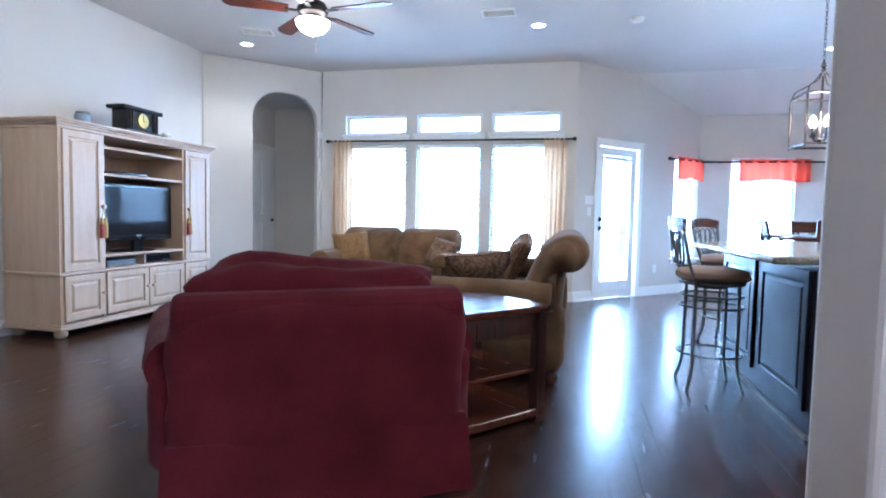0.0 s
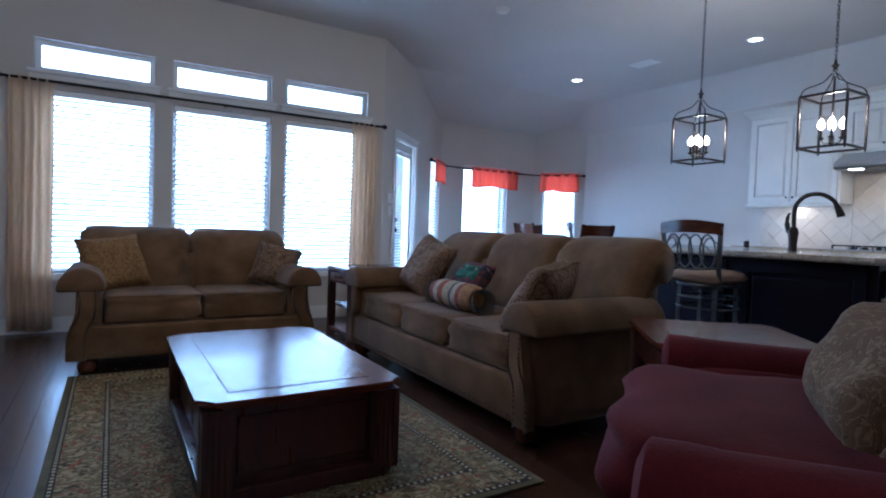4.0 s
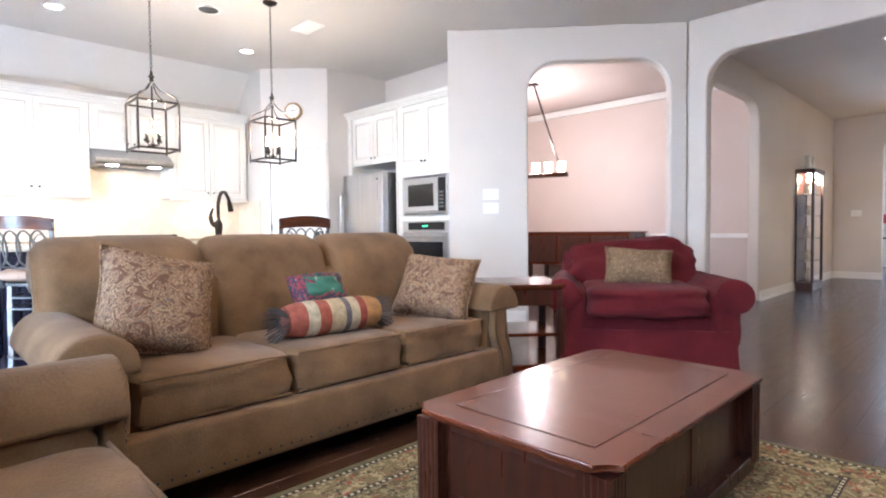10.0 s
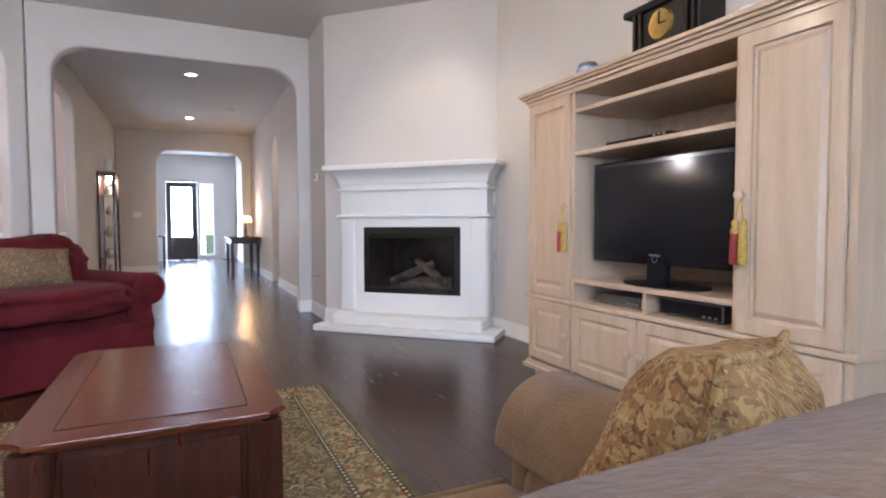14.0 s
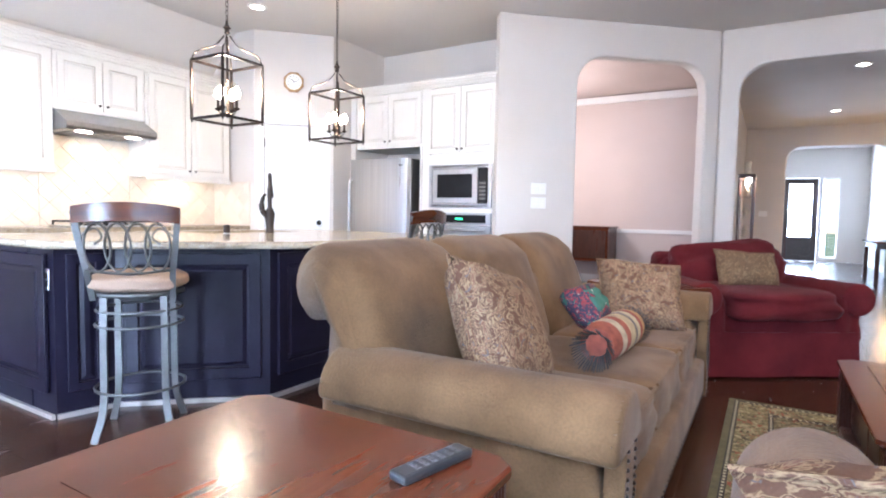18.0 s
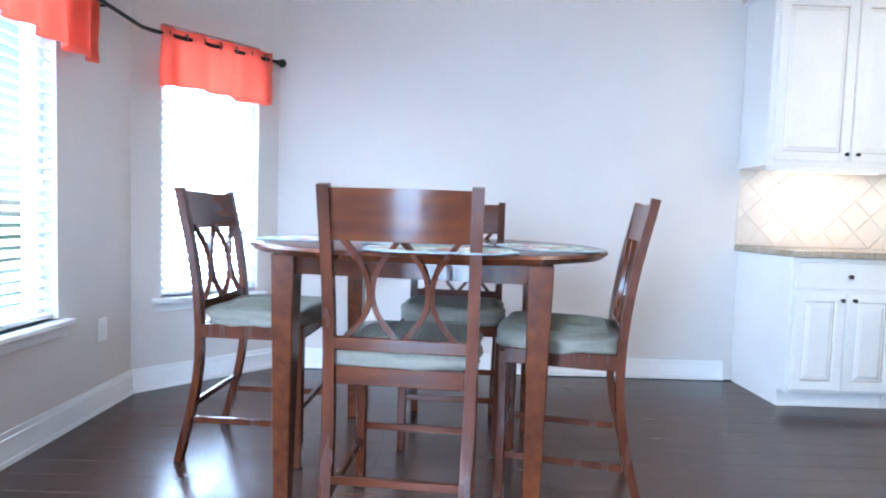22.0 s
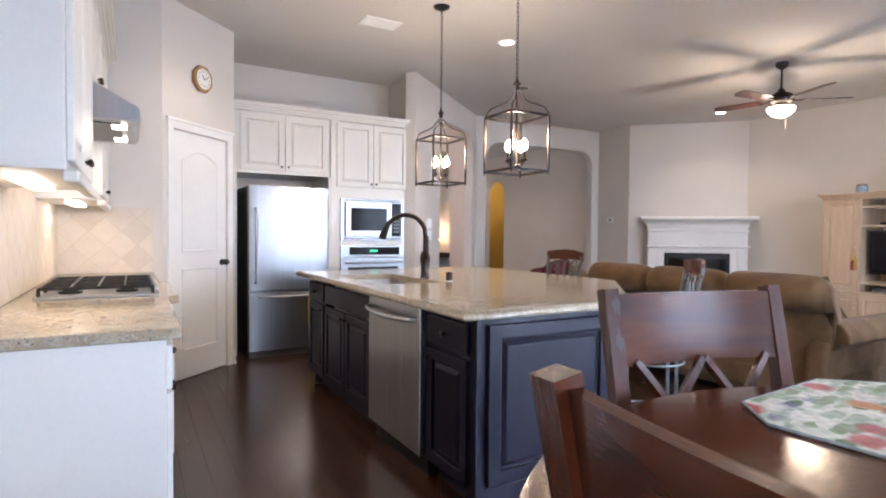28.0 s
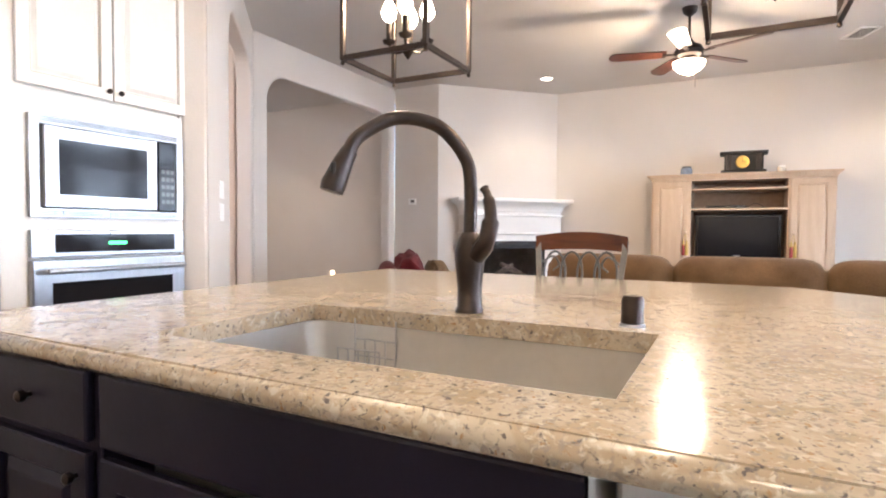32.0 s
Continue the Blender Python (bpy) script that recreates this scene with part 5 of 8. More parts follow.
def end_table(m, label):
    t = thing("end_table", label, "end table", m, "end tables")
    W, D = 0.60, 0.62
    part("tabletop", prism(clipped(W, D, 0.035), 0.598, 0.622, 0.006, 2), CHERRY, t)
    part("top_panel", box(-W / 2 + 0.09, -D / 2 + 0.09, 0.621, W / 2 - 0.09, D / 2 - 0.09, 0.6232), CHERRY, t)
    part("top_moulding", prism(clipped(W - 0.03, D - 0.03, 0.03), 0.582, 0.598, 0.004), CHERRY, t)
    for sy in (-1, 1):
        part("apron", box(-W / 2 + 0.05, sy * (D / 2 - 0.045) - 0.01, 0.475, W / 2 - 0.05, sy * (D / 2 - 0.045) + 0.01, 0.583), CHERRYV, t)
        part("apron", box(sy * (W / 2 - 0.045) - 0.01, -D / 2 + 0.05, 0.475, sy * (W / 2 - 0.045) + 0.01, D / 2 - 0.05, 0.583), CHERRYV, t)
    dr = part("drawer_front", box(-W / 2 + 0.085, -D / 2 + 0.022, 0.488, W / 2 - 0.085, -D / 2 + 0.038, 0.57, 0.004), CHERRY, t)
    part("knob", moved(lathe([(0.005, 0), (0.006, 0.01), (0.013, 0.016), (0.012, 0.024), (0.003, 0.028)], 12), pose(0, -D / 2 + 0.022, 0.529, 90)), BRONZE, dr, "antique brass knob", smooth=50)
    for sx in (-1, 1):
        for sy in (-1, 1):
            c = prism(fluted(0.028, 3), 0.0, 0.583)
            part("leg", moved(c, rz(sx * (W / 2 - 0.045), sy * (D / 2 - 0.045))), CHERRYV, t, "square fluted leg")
    part("middle_shelf", box(-W / 2 + 0.05, -D / 2 + 0.05, 0.262, W / 2 - 0.05, D / 2 - 0.05, 0.284, 0.003), CHERRY, t)
    part("bottom_shelf", box(-W / 2 + 0.02, -D / 2 + 0.02, 0.03, W / 2 - 0.02, D / 2 - 0.02, 0.075, 0.006), CHERRY, t)
    return t


end_table(rz(0.34, 4.28, 0, -40), "dark cherry end table between the sofa and armchair")
end_table(rz(0.36, 7.65, 0, -90) @ Matrix.Diagonal((0.97, 1.15, 1, 1)), "dark cherry end table between the sofa and loveseat")
t = thing("remote_control", "black television remote lying on the end table", "remote control", rz(0.12, 7.48, 0.6235, -14))
part("body", box(-0.022, -0.085, 0, 0.022, 0.085, 0.018, 0.006, None, 2), mat("black_plastic", (0.02, 0.022, 0.026), 0.45), t)
RUB = mat("grey_rubber", (0.12, 0.12, 0.13), 0.7)
for i in range(6):
    for j in range(3):
        part("button", box(-0.014 + j * 0.0105, -0.06 + i * 0.02, 0.0175, -0.007 + j * 0.0105, -0.05 + i * 0.02, 0.020), RUB, t)

# ---- rug ----
t = thing("area_rug", "patterned olive and brown floral area rug with dark border lines", "rug", rz(-1.07, 5.83))
RX, RY = 0.85, 1.20
FIELD = pattern("rug_field", (0.105, 0.085, 0.045), [((0.20, 0.165, 0.09), 0.50, 0, 1.0), ((0.045, 0.035, 0.025), 0.56, 5, 1.4), ((0.17, 0.05, 0.03), 0.62, 9, 0.9), ((0.30, 0.25, 0.15), 0.62, 13, 1.6)], 26, 0.95, 0.5)
BORD = pattern("rug_border", (0.15, 0.12, 0.06), [((0.28, 0.23, 0.13), 0.52, 2, 1.0), ((0.06, 0.045, 0.03), 0.57, 7, 1.2), ((0.20, 0.06, 0.035), 0.61, 11, 1.0)], 22, 0.95, 0.5)
OLIVE = mat("rug_edge", (0.105, 0.09, 0.04), 0.95, 0, 0.2, 20, 200, 0.4)
DOTS = mat("rug_dots", (0.42, 0.37, 0.25), 0.95, 0, 0.1, 20, 200, 0.3)
DKB = mat("rug_line", (0.028, 0.02, 0.016), 0.95, 0, 0.2, 20, 200, 0.4)


def frame_band(a, b, z):
    bm = bmesh.new()
    for q in ((-RX + a, -RY + a, RX - a, -RY + b), (-RX + a, RY - b, RX - a, RY - a), (-RX + a, -RY + b, -RX + b, RY - b), (RX - b, -RY + b, RX - a, RY - b)):
        box(q[0], q[1], -0.018, q[2], q[3], z, 0, bm)
    return bm


part("edge_binding", frame_band(0, 0.03, -0.008), OLIVE, t)
part("dotted_line", frame_band(0.03, 0.055, -0.0075), DKB, t)
part("border", frame_band(0.055, 0.20, -0.007), BORD, t)
part("inner_line", frame_band(0.20, 0.225, -0.0075), DKB, t)
part("field", box(-RX + 0.225, -RY + 0.225, -0.018, RX - 0.225, RY - 0.225, -0.007), FIELD, t)
dt = bmesh.new()
for off in (0.0425, 0.2125):
    for i in range(int(2 * (RY - off) / 0.03)):
        y = -RY + off + i * 0.03
        for sx in (-1, 1):
            box(sx * (RX - off) - 0.006, y - 0.006, -0.009, sx * (RX - off) + 0.006, y + 0.006, -0.0062, 0, dt)
    for i in range(int(2 * (RX - off) / 0.03)):
        x = -RX + off + i * 0.03
        for sy in (-1, 1):
            box(x - 0.006, sy * (RY - off) - 0.006, -0.009, x + 0.006, sy * (RY - off) + 0.006, -0.0062, 0, dt)
part("woven_dots", dt, DOTS, t, "pale woven dots")["kind"] = "stuff"
t.location.z = 0.0195


# ---- entertainment cabinet ----
def panel_door(x0, x1, z0, z1, material, parent, name="door", t=0.02, rail=0.055, label="", glaze=None, arch=0.0):
    """A framed raised-panel door in the xz plane, its face to -y."""
    f = moved(rect_frame(x0, z0, x1, z1, rail, 0, t, 0.003), Matrix(((1, 0, 0, 0), (0, 0, -1, 0), (0, 1, 0, 0), (0, 0, 0, 1))))
    d = part(name, f, material, parent, label)
    bm = bmesh.new()
    a, b, c, e = x0 + rail, x1 - rail, z0 + rail, z1 - rail
    lv = [(0.0, -t * 0.35), (0.012, -t * 0.3), (0.030, -t * 0.85), (0.034, -t * 0.9)]
    rings = [[bm.verts.new((px, y, pz)) for px, pz in ((a + o, c + o), (b - o, c + o), (b - o, e - o), (a + o, e - o))] for o, y in lv]
    for r0, r1 in zip(rings, rings[1:]):
        for i in range(4):
            bm.faces.new((r0[i], r0[(i + 1) % 4], r1[(i + 1) % 4], r1[i]))
    bm.faces.new(rings[-1])
    part("raised_panel", bm, material, d)
    if glaze:
        gb = bmesh.new()
        for o, w in ((0.001, 0.004), (0.026, 0.003)):
            for q in ((a + o, c + o, b - o, c + o + w), (a + o, e - o - w, b - o, e - o), (a + o, c + o, a + o + w, e - o), (b - o - w, c + o, b - o, e - o)):
                box(q[0], -t * (0.5 if o < 0.01 else 0.74), q[1], q[2], -t * 0.3, q[3], 0, gb)
        part("glaze_line", gb, glaze, d)
    return d


def knob(x, z, parent, material, r=0.016, y=-0.02):
    part("knob", moved(lathe([(r * 0.4, 0), (r * 0.45, r * 0.6), (r, r * 1.2), (r * 0.95, r * 1.9), (r * 0.3, r * 2.3)], 14), pose(x, y, z, 90)), material, parent, smooth=50)


CABINET = rz(-3.745, 5.975, 0, 90) @ Matrix.Diagonal((1.0, 0.97, 1.034, 1))
t = thing("entertainment_cabinet", "pickled pine entertainment cabinet with panelled doors and open shelves", "cabinet", CABINET)
# local: x along the wall, front to -y at 0.6 from the wall
W, D, TOP = 1.90, 0.60, 1.70
for q, nm in (((-W / 2, -W / 2 + 0.03), "side"), ((W / 2 - 0.03, W / 2), "side"), ((-0.525, -0.50), "divider"), ((0.50, 0.525), "divider")):
    part(nm, box(q[0], -D, 0.09, q[1], -0.01, TOP), PINE, t)
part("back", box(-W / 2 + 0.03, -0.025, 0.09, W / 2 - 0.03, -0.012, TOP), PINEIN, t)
part("top", box(-W / 2, -D, TOP - 0.03, W / 2, -0.01, TOP), PINE, t)
cr = bmesh.new()
for o, z0, z1 in ((0.008, 1.665, 1.69), (0.022, 1.69, 1.708), (0.040, 1.708, 1.722), (0.055, 1.722, 1.742)):
    box(-W / 2 - o, -D - o, z0, W / 2 + o, -0.008, z1, 0.003, cr)
part("crown", cr, PINE, t, "stepped crown moulding")
bs = bmesh.new()
for o, z0, z1 in ((0.03, 0.07, 0.095), (0.015, 0.095, 0.115)):
    box(-W / 2 - o, -D - o, z0, W / 2 + o, -0.008, z1, 0.004, bs)
part("base_moulding", bs, PINE, t)
part("waist_moulding", box(-W / 2 - 0.02, -D - 0.025, 0.505, W / 2 + 0.02, -0.02, 0.53, 0.006), PINE, t)
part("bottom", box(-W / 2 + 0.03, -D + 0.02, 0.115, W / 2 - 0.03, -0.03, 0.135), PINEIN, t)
for z, dd in ((0.64, 0.04), (1.335, 0.05), (1.565, 0.05)):
    sh = part("shelf", box(-0.50, -D + 0.0, z - 0.012, 0.50, -0.026, z + 0.012, 0.004), PINE, t)
part("shelf_divider", box(-0.012, -D + 0.03, 0.53, 0.012, -0.03, 0.628), PINE, t)
for s in (-1, 1):
    x0, x1 = (-W / 2 + 0.03, -0.525) if s < 0 else (0.525, W / 2 - 0.03)
    d = panel_door(x0, x1, 0.535, 1.66, PINE, t, label="tall panelled pine door")
    for o in [d] + list(d.children):
        o.data.transform(Matrix.Translation((0, -D, 0)))
    kx = x1 - 0.03 if s < 0 else x0 + 0.03
    knob(kx, 1.06, d, PINE, 0.02, -D - 0.02)
    d2 = panel_door(x0, x1, 0.14, 0.50, PINE, t, label="low panelled pine door")
    for o in [d2] + list(d2.children):
        o.data.transform(Matrix.Translation((0, -D, 0)))
    knob(x1 - 0.03 if s < 0 else x0 + 0.03, 0.33, d2, PINE, 0.016, -D - 0.02)
    d3 = panel_door(-0.50 if s < 0 else 0.004, -0.004 if s < 0 else 0.50, 0.14, 0.50, PINE, t, label="low panelled pine door")
    for o in [d3] + list(d3.children):
        o.data.transform(Matrix.Translation((0, -D, 0)))
    knob(s * 0.035, 0.33, d3, PINE, 0.016, -D - 0.02)
    # tassels hang on the tall doors' knobs
    ts = thing("tassel", "red and gold silk tassel hanging from a cabinet knob", "tassel", CABINET @ Matrix.Translation((kx, -D - 0.045, 0)), "tassels")
    TR, TG = mat("red_silk", (0.30, 0.025, 0.02), 0.6, 0, 0.2, 60, 200), mat("gold_silk", (0.50, 0.33, 0.06), 0.5, 0, 0.2, 60, 200)
    for dx, skirt in ((-0.018, TR), (0.018, TG)):
        part("cord", tube([(0, 0.014, 1.06), (dx * 0.5, 0, 1.01), (dx, 0, 0.962)], 0.0028, 6), TG, ts)
        part("head", lathe([(0.005, 0.968), (0.014, 0.957), (0.010, 0.938), (0.016, 0.928), (0.017, 0.914)], 12, (dx, 0, 0)), TG, ts, smooth=50)
        part("skirt", lathe([(0.016, 0.916), (0.0185, 0.87), (0.019, 0.80), (0.017, 0.797)], 14, (dx, 0, 0)), skirt, ts, smooth=50)
for sx in (-1, 0, 1):
    for sy in (-0.53, -0.08):
        if sx == 0 and sy > -0.5:
            continue
        part("bun_foot", lathe([(0.03, 0.0), (0.05, 0.015), (0.052, 0.04), (0.035, 0.06), (0.045, 0.072)], 16, (sx * (W / 2 - 0.06), sy, 0)), PINE, t, smooth=50) if sx else None

TV = CABINET
t = thing("television", "black flat screen television on a round stand in the cabinet", "television", TV)
part("bezel", box(-0.455, -0.50, 0.755, 0.455, -0.44, 1.275, 0.012, None, 2), mat("gloss_black", (0.01, 0.01, 0.012), 0.12), t)
part("screen", box(-0.42, -0.5035, 0.80, 0.42, -0.499, 1.245, 0.001), BLACKGLASS, t, "dark glossy screen")
part("stand_neck", box(-0.06, -0.50, 0.66, 0.06, -0.45, 0.80, 0.008), BLACKGLASS, t)
part("stand_base", moved(lathe([(0.0, 0.0), (0.20, 0.0), (0.20, 0.01), (0.15, 0.016), (0.0, 0.018)], 32), Matrix.Translation((0, -0.43, 0.652)) @ Matrix.Diagonal((1.25, 0.7, 1, 1))), BLACKGLASS, t, smooth=40)
part("badge", box(-0.035, -0.505, 0.797, 0.035, -0.502, 0.806), STEEL, t)
part("power_ring", moved(ring(0, 0, 0, 0.016, 0.002, 18), pose(0, -0.503, 0.784, 90)), STEEL, t)
for nm, lb, x0, x1, z0, z1, mt in (("cable_box", "flat silver cable box on the low shelf", -0.40, -0.06, 0.531, 0.585, STEEL), ("video_player", "black video recorder on the low shelf", 0.05, 0.40, 0.531, 0.61, DARKSTEEL), ("disc_player", "slim black disc player on the shelf", -0.34, 0.10, 1.348, 1.378, BLACK)):
    t = thing(nm, lb, "video player", TV)
    part("case", box(x0, -0.52, z0 + 0.006, x1, -0.18, z1, 0.004), mt, t)
    part("front_panel", box(x0 + 0.01, -0.524, z0 + 0.012, x1 - 0.01, -0.519, z1 - 0.006), BLACKGLASS if nm != "cable_box" else PEWTER, t)
    for k in range(3):
        part("button", box(x1 - 0.04 - k * 0.03, -0.527, z0 + 0.018, x1 - 0.025 - k * 0.03, -0.523, z0 + 0.026), STEEL, t)
    for sx in (x0 + 0.03, x1 - 0.03):
        part("foot", box(sx - 0.01, -0.5, z0, sx + 0.01, -0.2, z0 + 0.006), BLACK, t)
t = thing("loose_cable", "loose black cable on the cabinet shelves", "cable", TV)
part("wire", tube(curve([(0.10, -0.30, 1.362), (0.18, -0.25, 1.41), (0.26, -0.3, 1.38), (0.30, -0.22, 1.355)], 6), 0.004, 6), BLACK, t)
t = thing("mantel_clock", "black mantel clock with a gold dial on the cabinet", "clock", TV @ rz(0.05, -0.43, 1.742) @ Matrix.Scale(1.27, 4))
part("case", box(-0.16, -0.07, 0.03, 0.16, 0.07, 0.17, 0.006), BLACK, t)
part("base", box(-0.185, -0.085, 0.0, 0.185, 0.085, 0.032, 0.008), BLACK, t)
part("cornice", prism([(-0.20, -0.085), (0.20, -0.085), (0.20, 0.085), (-0.20, 0.085)], 0.17, 0.20, 0.01), BLACK, t)
GOLD = mat("aged_gold", (0.50, 0.34, 0.10), 0.35, 0.9, 0.15, 20, 80)
d = part("dial", moved(lathe([(0.0, 0.012), (0.04, 0.010), (0.052, 0.012), (0.058, 0.0)], 28), pose(-0.01, -0.07, 0.102, 90)), GOLD, t, "round gold dial", smooth=40)
part("hand", box(-0.012, -0.086, 0.10, -0.008, -0.083, 0.145), BLACK, d)
part("hand", box(-0.010, -0.086, 0.10, 0.022, -0.083, 0.104), BLACK, d)
for s in (-1, 1):
    for k in (0, 1):
        part("column", bar((s * (0.11 + 0.028 * k), -0.078, 0.035), (s * (0.11 + 0.028 * k), -0.078, 0.168), 0.008, 10), BRONZE, t, "turned column")
for x, lb, c in ((-0.57, "small blue and white candle jar on the cabinet", (0.30, 0.36, 0.46)), (0.44, "small white jar on the cabinet", (0.72, 0.68, 0.58))):
    t = thing("candle_jar", lb, "jar", TV @ rz(x, -0.45, 1.742) @ Matrix.Scale(1.45 if x < 0 else 1.0, 4))
    part("jar", lathe([(0.0, 0.0), (0.042, 0.0), (0.045, 0.015), (0.045, 0.055), (0.038, 0.062)], 20), mat("glazed_jar", c, 0.2, 0, 0.2, 30, 90), t, smooth=40)
    part("lid", lathe([(0.0, 0.078), (0.036, 0.076), (0.040, 0.066), (0.038, 0.060)], 20), PEWTER if x < 0 else PLASTIC, t, smooth=40)

# ---- fireplace ----
t = thing("fireplace", "white cast stone fireplace with a stepped mantel and raised hearth", "fireplace", rz(-3.20, 3.10, 0, 135) @ Matrix.Diagonal((1.02, 1, 1.02, 1)))
part("lower_hearth", box(-0.86, -0.50, 0.0, 0.86, -0.004, 0.055, 0.008), PLASTER, t)
part("upper_hearth", box(-0.72, -0.40, 0.055, 0.72, -0.006, 0.15, 0.012), PLASTER, t)
for s in (-1, 1):
    part("pilaster", box(s * 0.645 - 0.085, -0.215, 0.15, s * 0.645 + 0.085, -0.006, 1.03, 0.03, None, 3), PLASTER, t, smooth=40)
    part("surround_leg", box(s * 0.52 - 0.05, -0.205, 0.15, s * 0.52 + 0.05, -0.008, 1.03), PLASTER, t)
part("sill_block", box(-0.47, -0.205, 0.15, 0.47, -0.009, 0.335), PLASTER, t)
part("lintel", box(-0.47, -0.205, 0.945, 0.47, -0.008, 1.03), PLASTER, t)
part("ledge", box(-0.75, -0.25, 1.03, 0.75, -0.006, 1.06, 0.012, None, 3), PLASTER, t, smooth=40)
part("frieze", box(-0.72, -0.21, 1.06, 0.72, -0.007, 1.275, 0.004), PLASTER, t)
part("bead", box(-0.745, -0.24, 1.275, 0.745, -0.006, 1.302, 0.011, None, 3), PLASTER, t, smooth=40)
mb = bmesh.new()
rings = []
for o, z in ((-0.01, 1.302), (-0.008, 1.335), (0.004, 1.345), (0.008, 1.375), (0.022, 1.405), (0.045, 1.432), (0.078, 1.455), (0.096, 1.466)):
    rings.append([mb.verts.new(p) for p in ((-0.725 - o, -0.005, z), (-0.725 - o, -0.22 - o * 1.1, z), (0.725 + o, -0.22 - o * 1.1, z), (0.725 + o, -0.005, z))])
for r0, r1 in zip(rings, rings[1:]):
    for i in range(4):
        mb.faces.new((r0[i], r0[(i + 1) % 4], r1[(i + 1) % 4], r1[i]))
mb.faces.new(rings[0][::-1])
mb.faces.new(rings[-1])
part("mantel_cove", mb, PLASTER, t, smooth=35)
part("mantel_shelf", box(-0.84, -0.35, 1.466, 0.84, -0.004, 1.515, 0.01, None, 3), PLASTER, t, smooth=40)
fb = part("firebox_frame", box(-0.475, -0.212, 0.335, 0.475, -0.150, 0.385, 0.003), BLACK, t, "black metal firebox frame")
for q in ((-0.475, 0.385, -0.42, 0.875), (0.42, 0.385, 0.475, 0.875), (-0.475, 0.875, 0.475, 0.945)):
    part("frame_bar", box(q[0], -0.212, q[1], q[2], -0.15, q[3], 0.003), BLACK, fb)
part("louvre", box(-0.42, -0.175, 0.845, 0.42, -0.165, 0.872), BLACK, fb)
SOOT = mat("firebrick", (0.10, 0.092, 0.085), 0.9, 0, 0.2, 12, 60, 0.4)
for q in ((-0.46, 0.40, 0.345, 0.46, 0.43, 0.94), (-0.47, -0.15, 0.345, -0.455, 0.42, 0.94), (0.455, -0.15, 0.345, 0.47, 0.42, 0.94), (-0.46, -0.15, 0.33, 0.46, 0.42, 0.345), (-0.46, -0.15, 0.94, 0.46, 0.42, 0.955)):
    part("firebox_lining", box(*q), SOOT, t)
part("fire_glass", box(-0.44, -0.168, 0.375, 0.44, -0.164, 0.86), glass("smoked_glass", 0.03, (0.86, 0.88, 0.9)), t)
LOG = mat("ceramic_log", (0.42, 0.34, 0.27), 0.9, 0, 0.35, 9, 40, 0.6)
for i, (p, q, r) in enumerate((((-0.32, 0.06, 0.41), (0.30, 0.10, 0.43), 0.055), ((-0.26, -0.06, 0.43), (0.12, 0.08, 0.60), 0.042), ((0.30, -0.06, 0.42), (-0.06, 0.10, 0.62), 0.042), ((-0.18, -0.10, 0.39), (0.34, -0.04, 0.40), 0.038))):
    part("log", tube([p, [(a + b) / 2 for a, b in zip(p, q)], q], [r * 0.8, r, r * 0.75], 9), LOG, t, smooth=60)


# ---- kitchen ----
def shift(ob, m):
    for o in [ob] + list(ob.children_recursive):
        o.data.transform(m)


def unit(name, label, m, w, d, z0, z1, doors, material, group, handle=BRONZE, glaze=None, toe=0.10, category="cabinet", side_panel=False):
    """A cabinet: x along, back at y=0, front at -d. doors: (x0, x1, z0, z1, kind) with kind door or drawer and the knob's side."""
    t = thing(name, label, category, m, group)
    part("body", box(0.001, -d + 0.02, z0 + toe, w - 0.001, -0.004, z1, 0.002), material, t)
    if toe:
        part("toe_kick", box(0.003, -d + 0.09, z0, w - 0.003, -0.02, z0 + toe), material, t)
    for x0, x1, a, b, kind in doors:
        if kind == "drawer":
            dd = part("drawer_front", box(x0, -d, a, x1, -d + 0.02, b, 0.006, None, 2), material, t)
            knob((x0 + x1) / 2, (a + b) / 2, dd, handle, 0.013, -d)
        elif kind == "false":
            dd = part("drawer_front", box(x0, -d, a, x1, -d + 0.02, b, 0.006, None, 2), material, t)
        else:
            dd = panel_door(x0, x1, a, b, material, t, glaze=glaze)
            shift(dd, Matrix.Translation((0, -d + 0.02, 0)))
            kx = x1 - 0.03 if "r" in kind else x0 + 0.03
            knob(kx, a + 0.045 if "up" in kind else b - 0.045, dd, handle, 0.012, -d)
    return t


def rng(y):
    """Pose on the range wall: x runs south from y, front to the west."""
    return pose(5.285, y + 0.125, 0, 0, 0, -90)


# base units along the range wall
yN = 6.74
for y, w, doors, lb in ((yN, 0.62, [(0.02, 0.60, 0.70, 0.85, "drawer"), (0.02, 0.305, 0.12, 0.685, "r"), (0.315, 0.60, 0.12, 0.685, "l")], "white base cabinet with a drawer and two doors"),
                        (6.12, 0.36, [(0.01, 0.35, 0.70, 0.85, "drawer"), (0.01, 0.35, 0.12, 0.685, "r")], "white base cabinet with a drawer and a door"),
                        (4.94, 0.48, [(0.01, 0.47, 0.70, 0.85, "drawer"), (0.01, 0.47, 0.42, 0.685, "drawer"), (0.01, 0.47, 0.12, 0.405, "drawer")], "white base cabinet with three drawers"),
                        (4.46, 0.50, [(0.01, 0.49, 0.70, 0.85, "drawer"), (0.01, 0.49, 0.12, 0.685, "l")], "white base cabinet with a drawer and a door")):
    unit("base_cabinet", lb, rng(y), w, 0.60, 0, 0.875, doors, CAB, "range base cabinets", BRONZE, GLAZE)
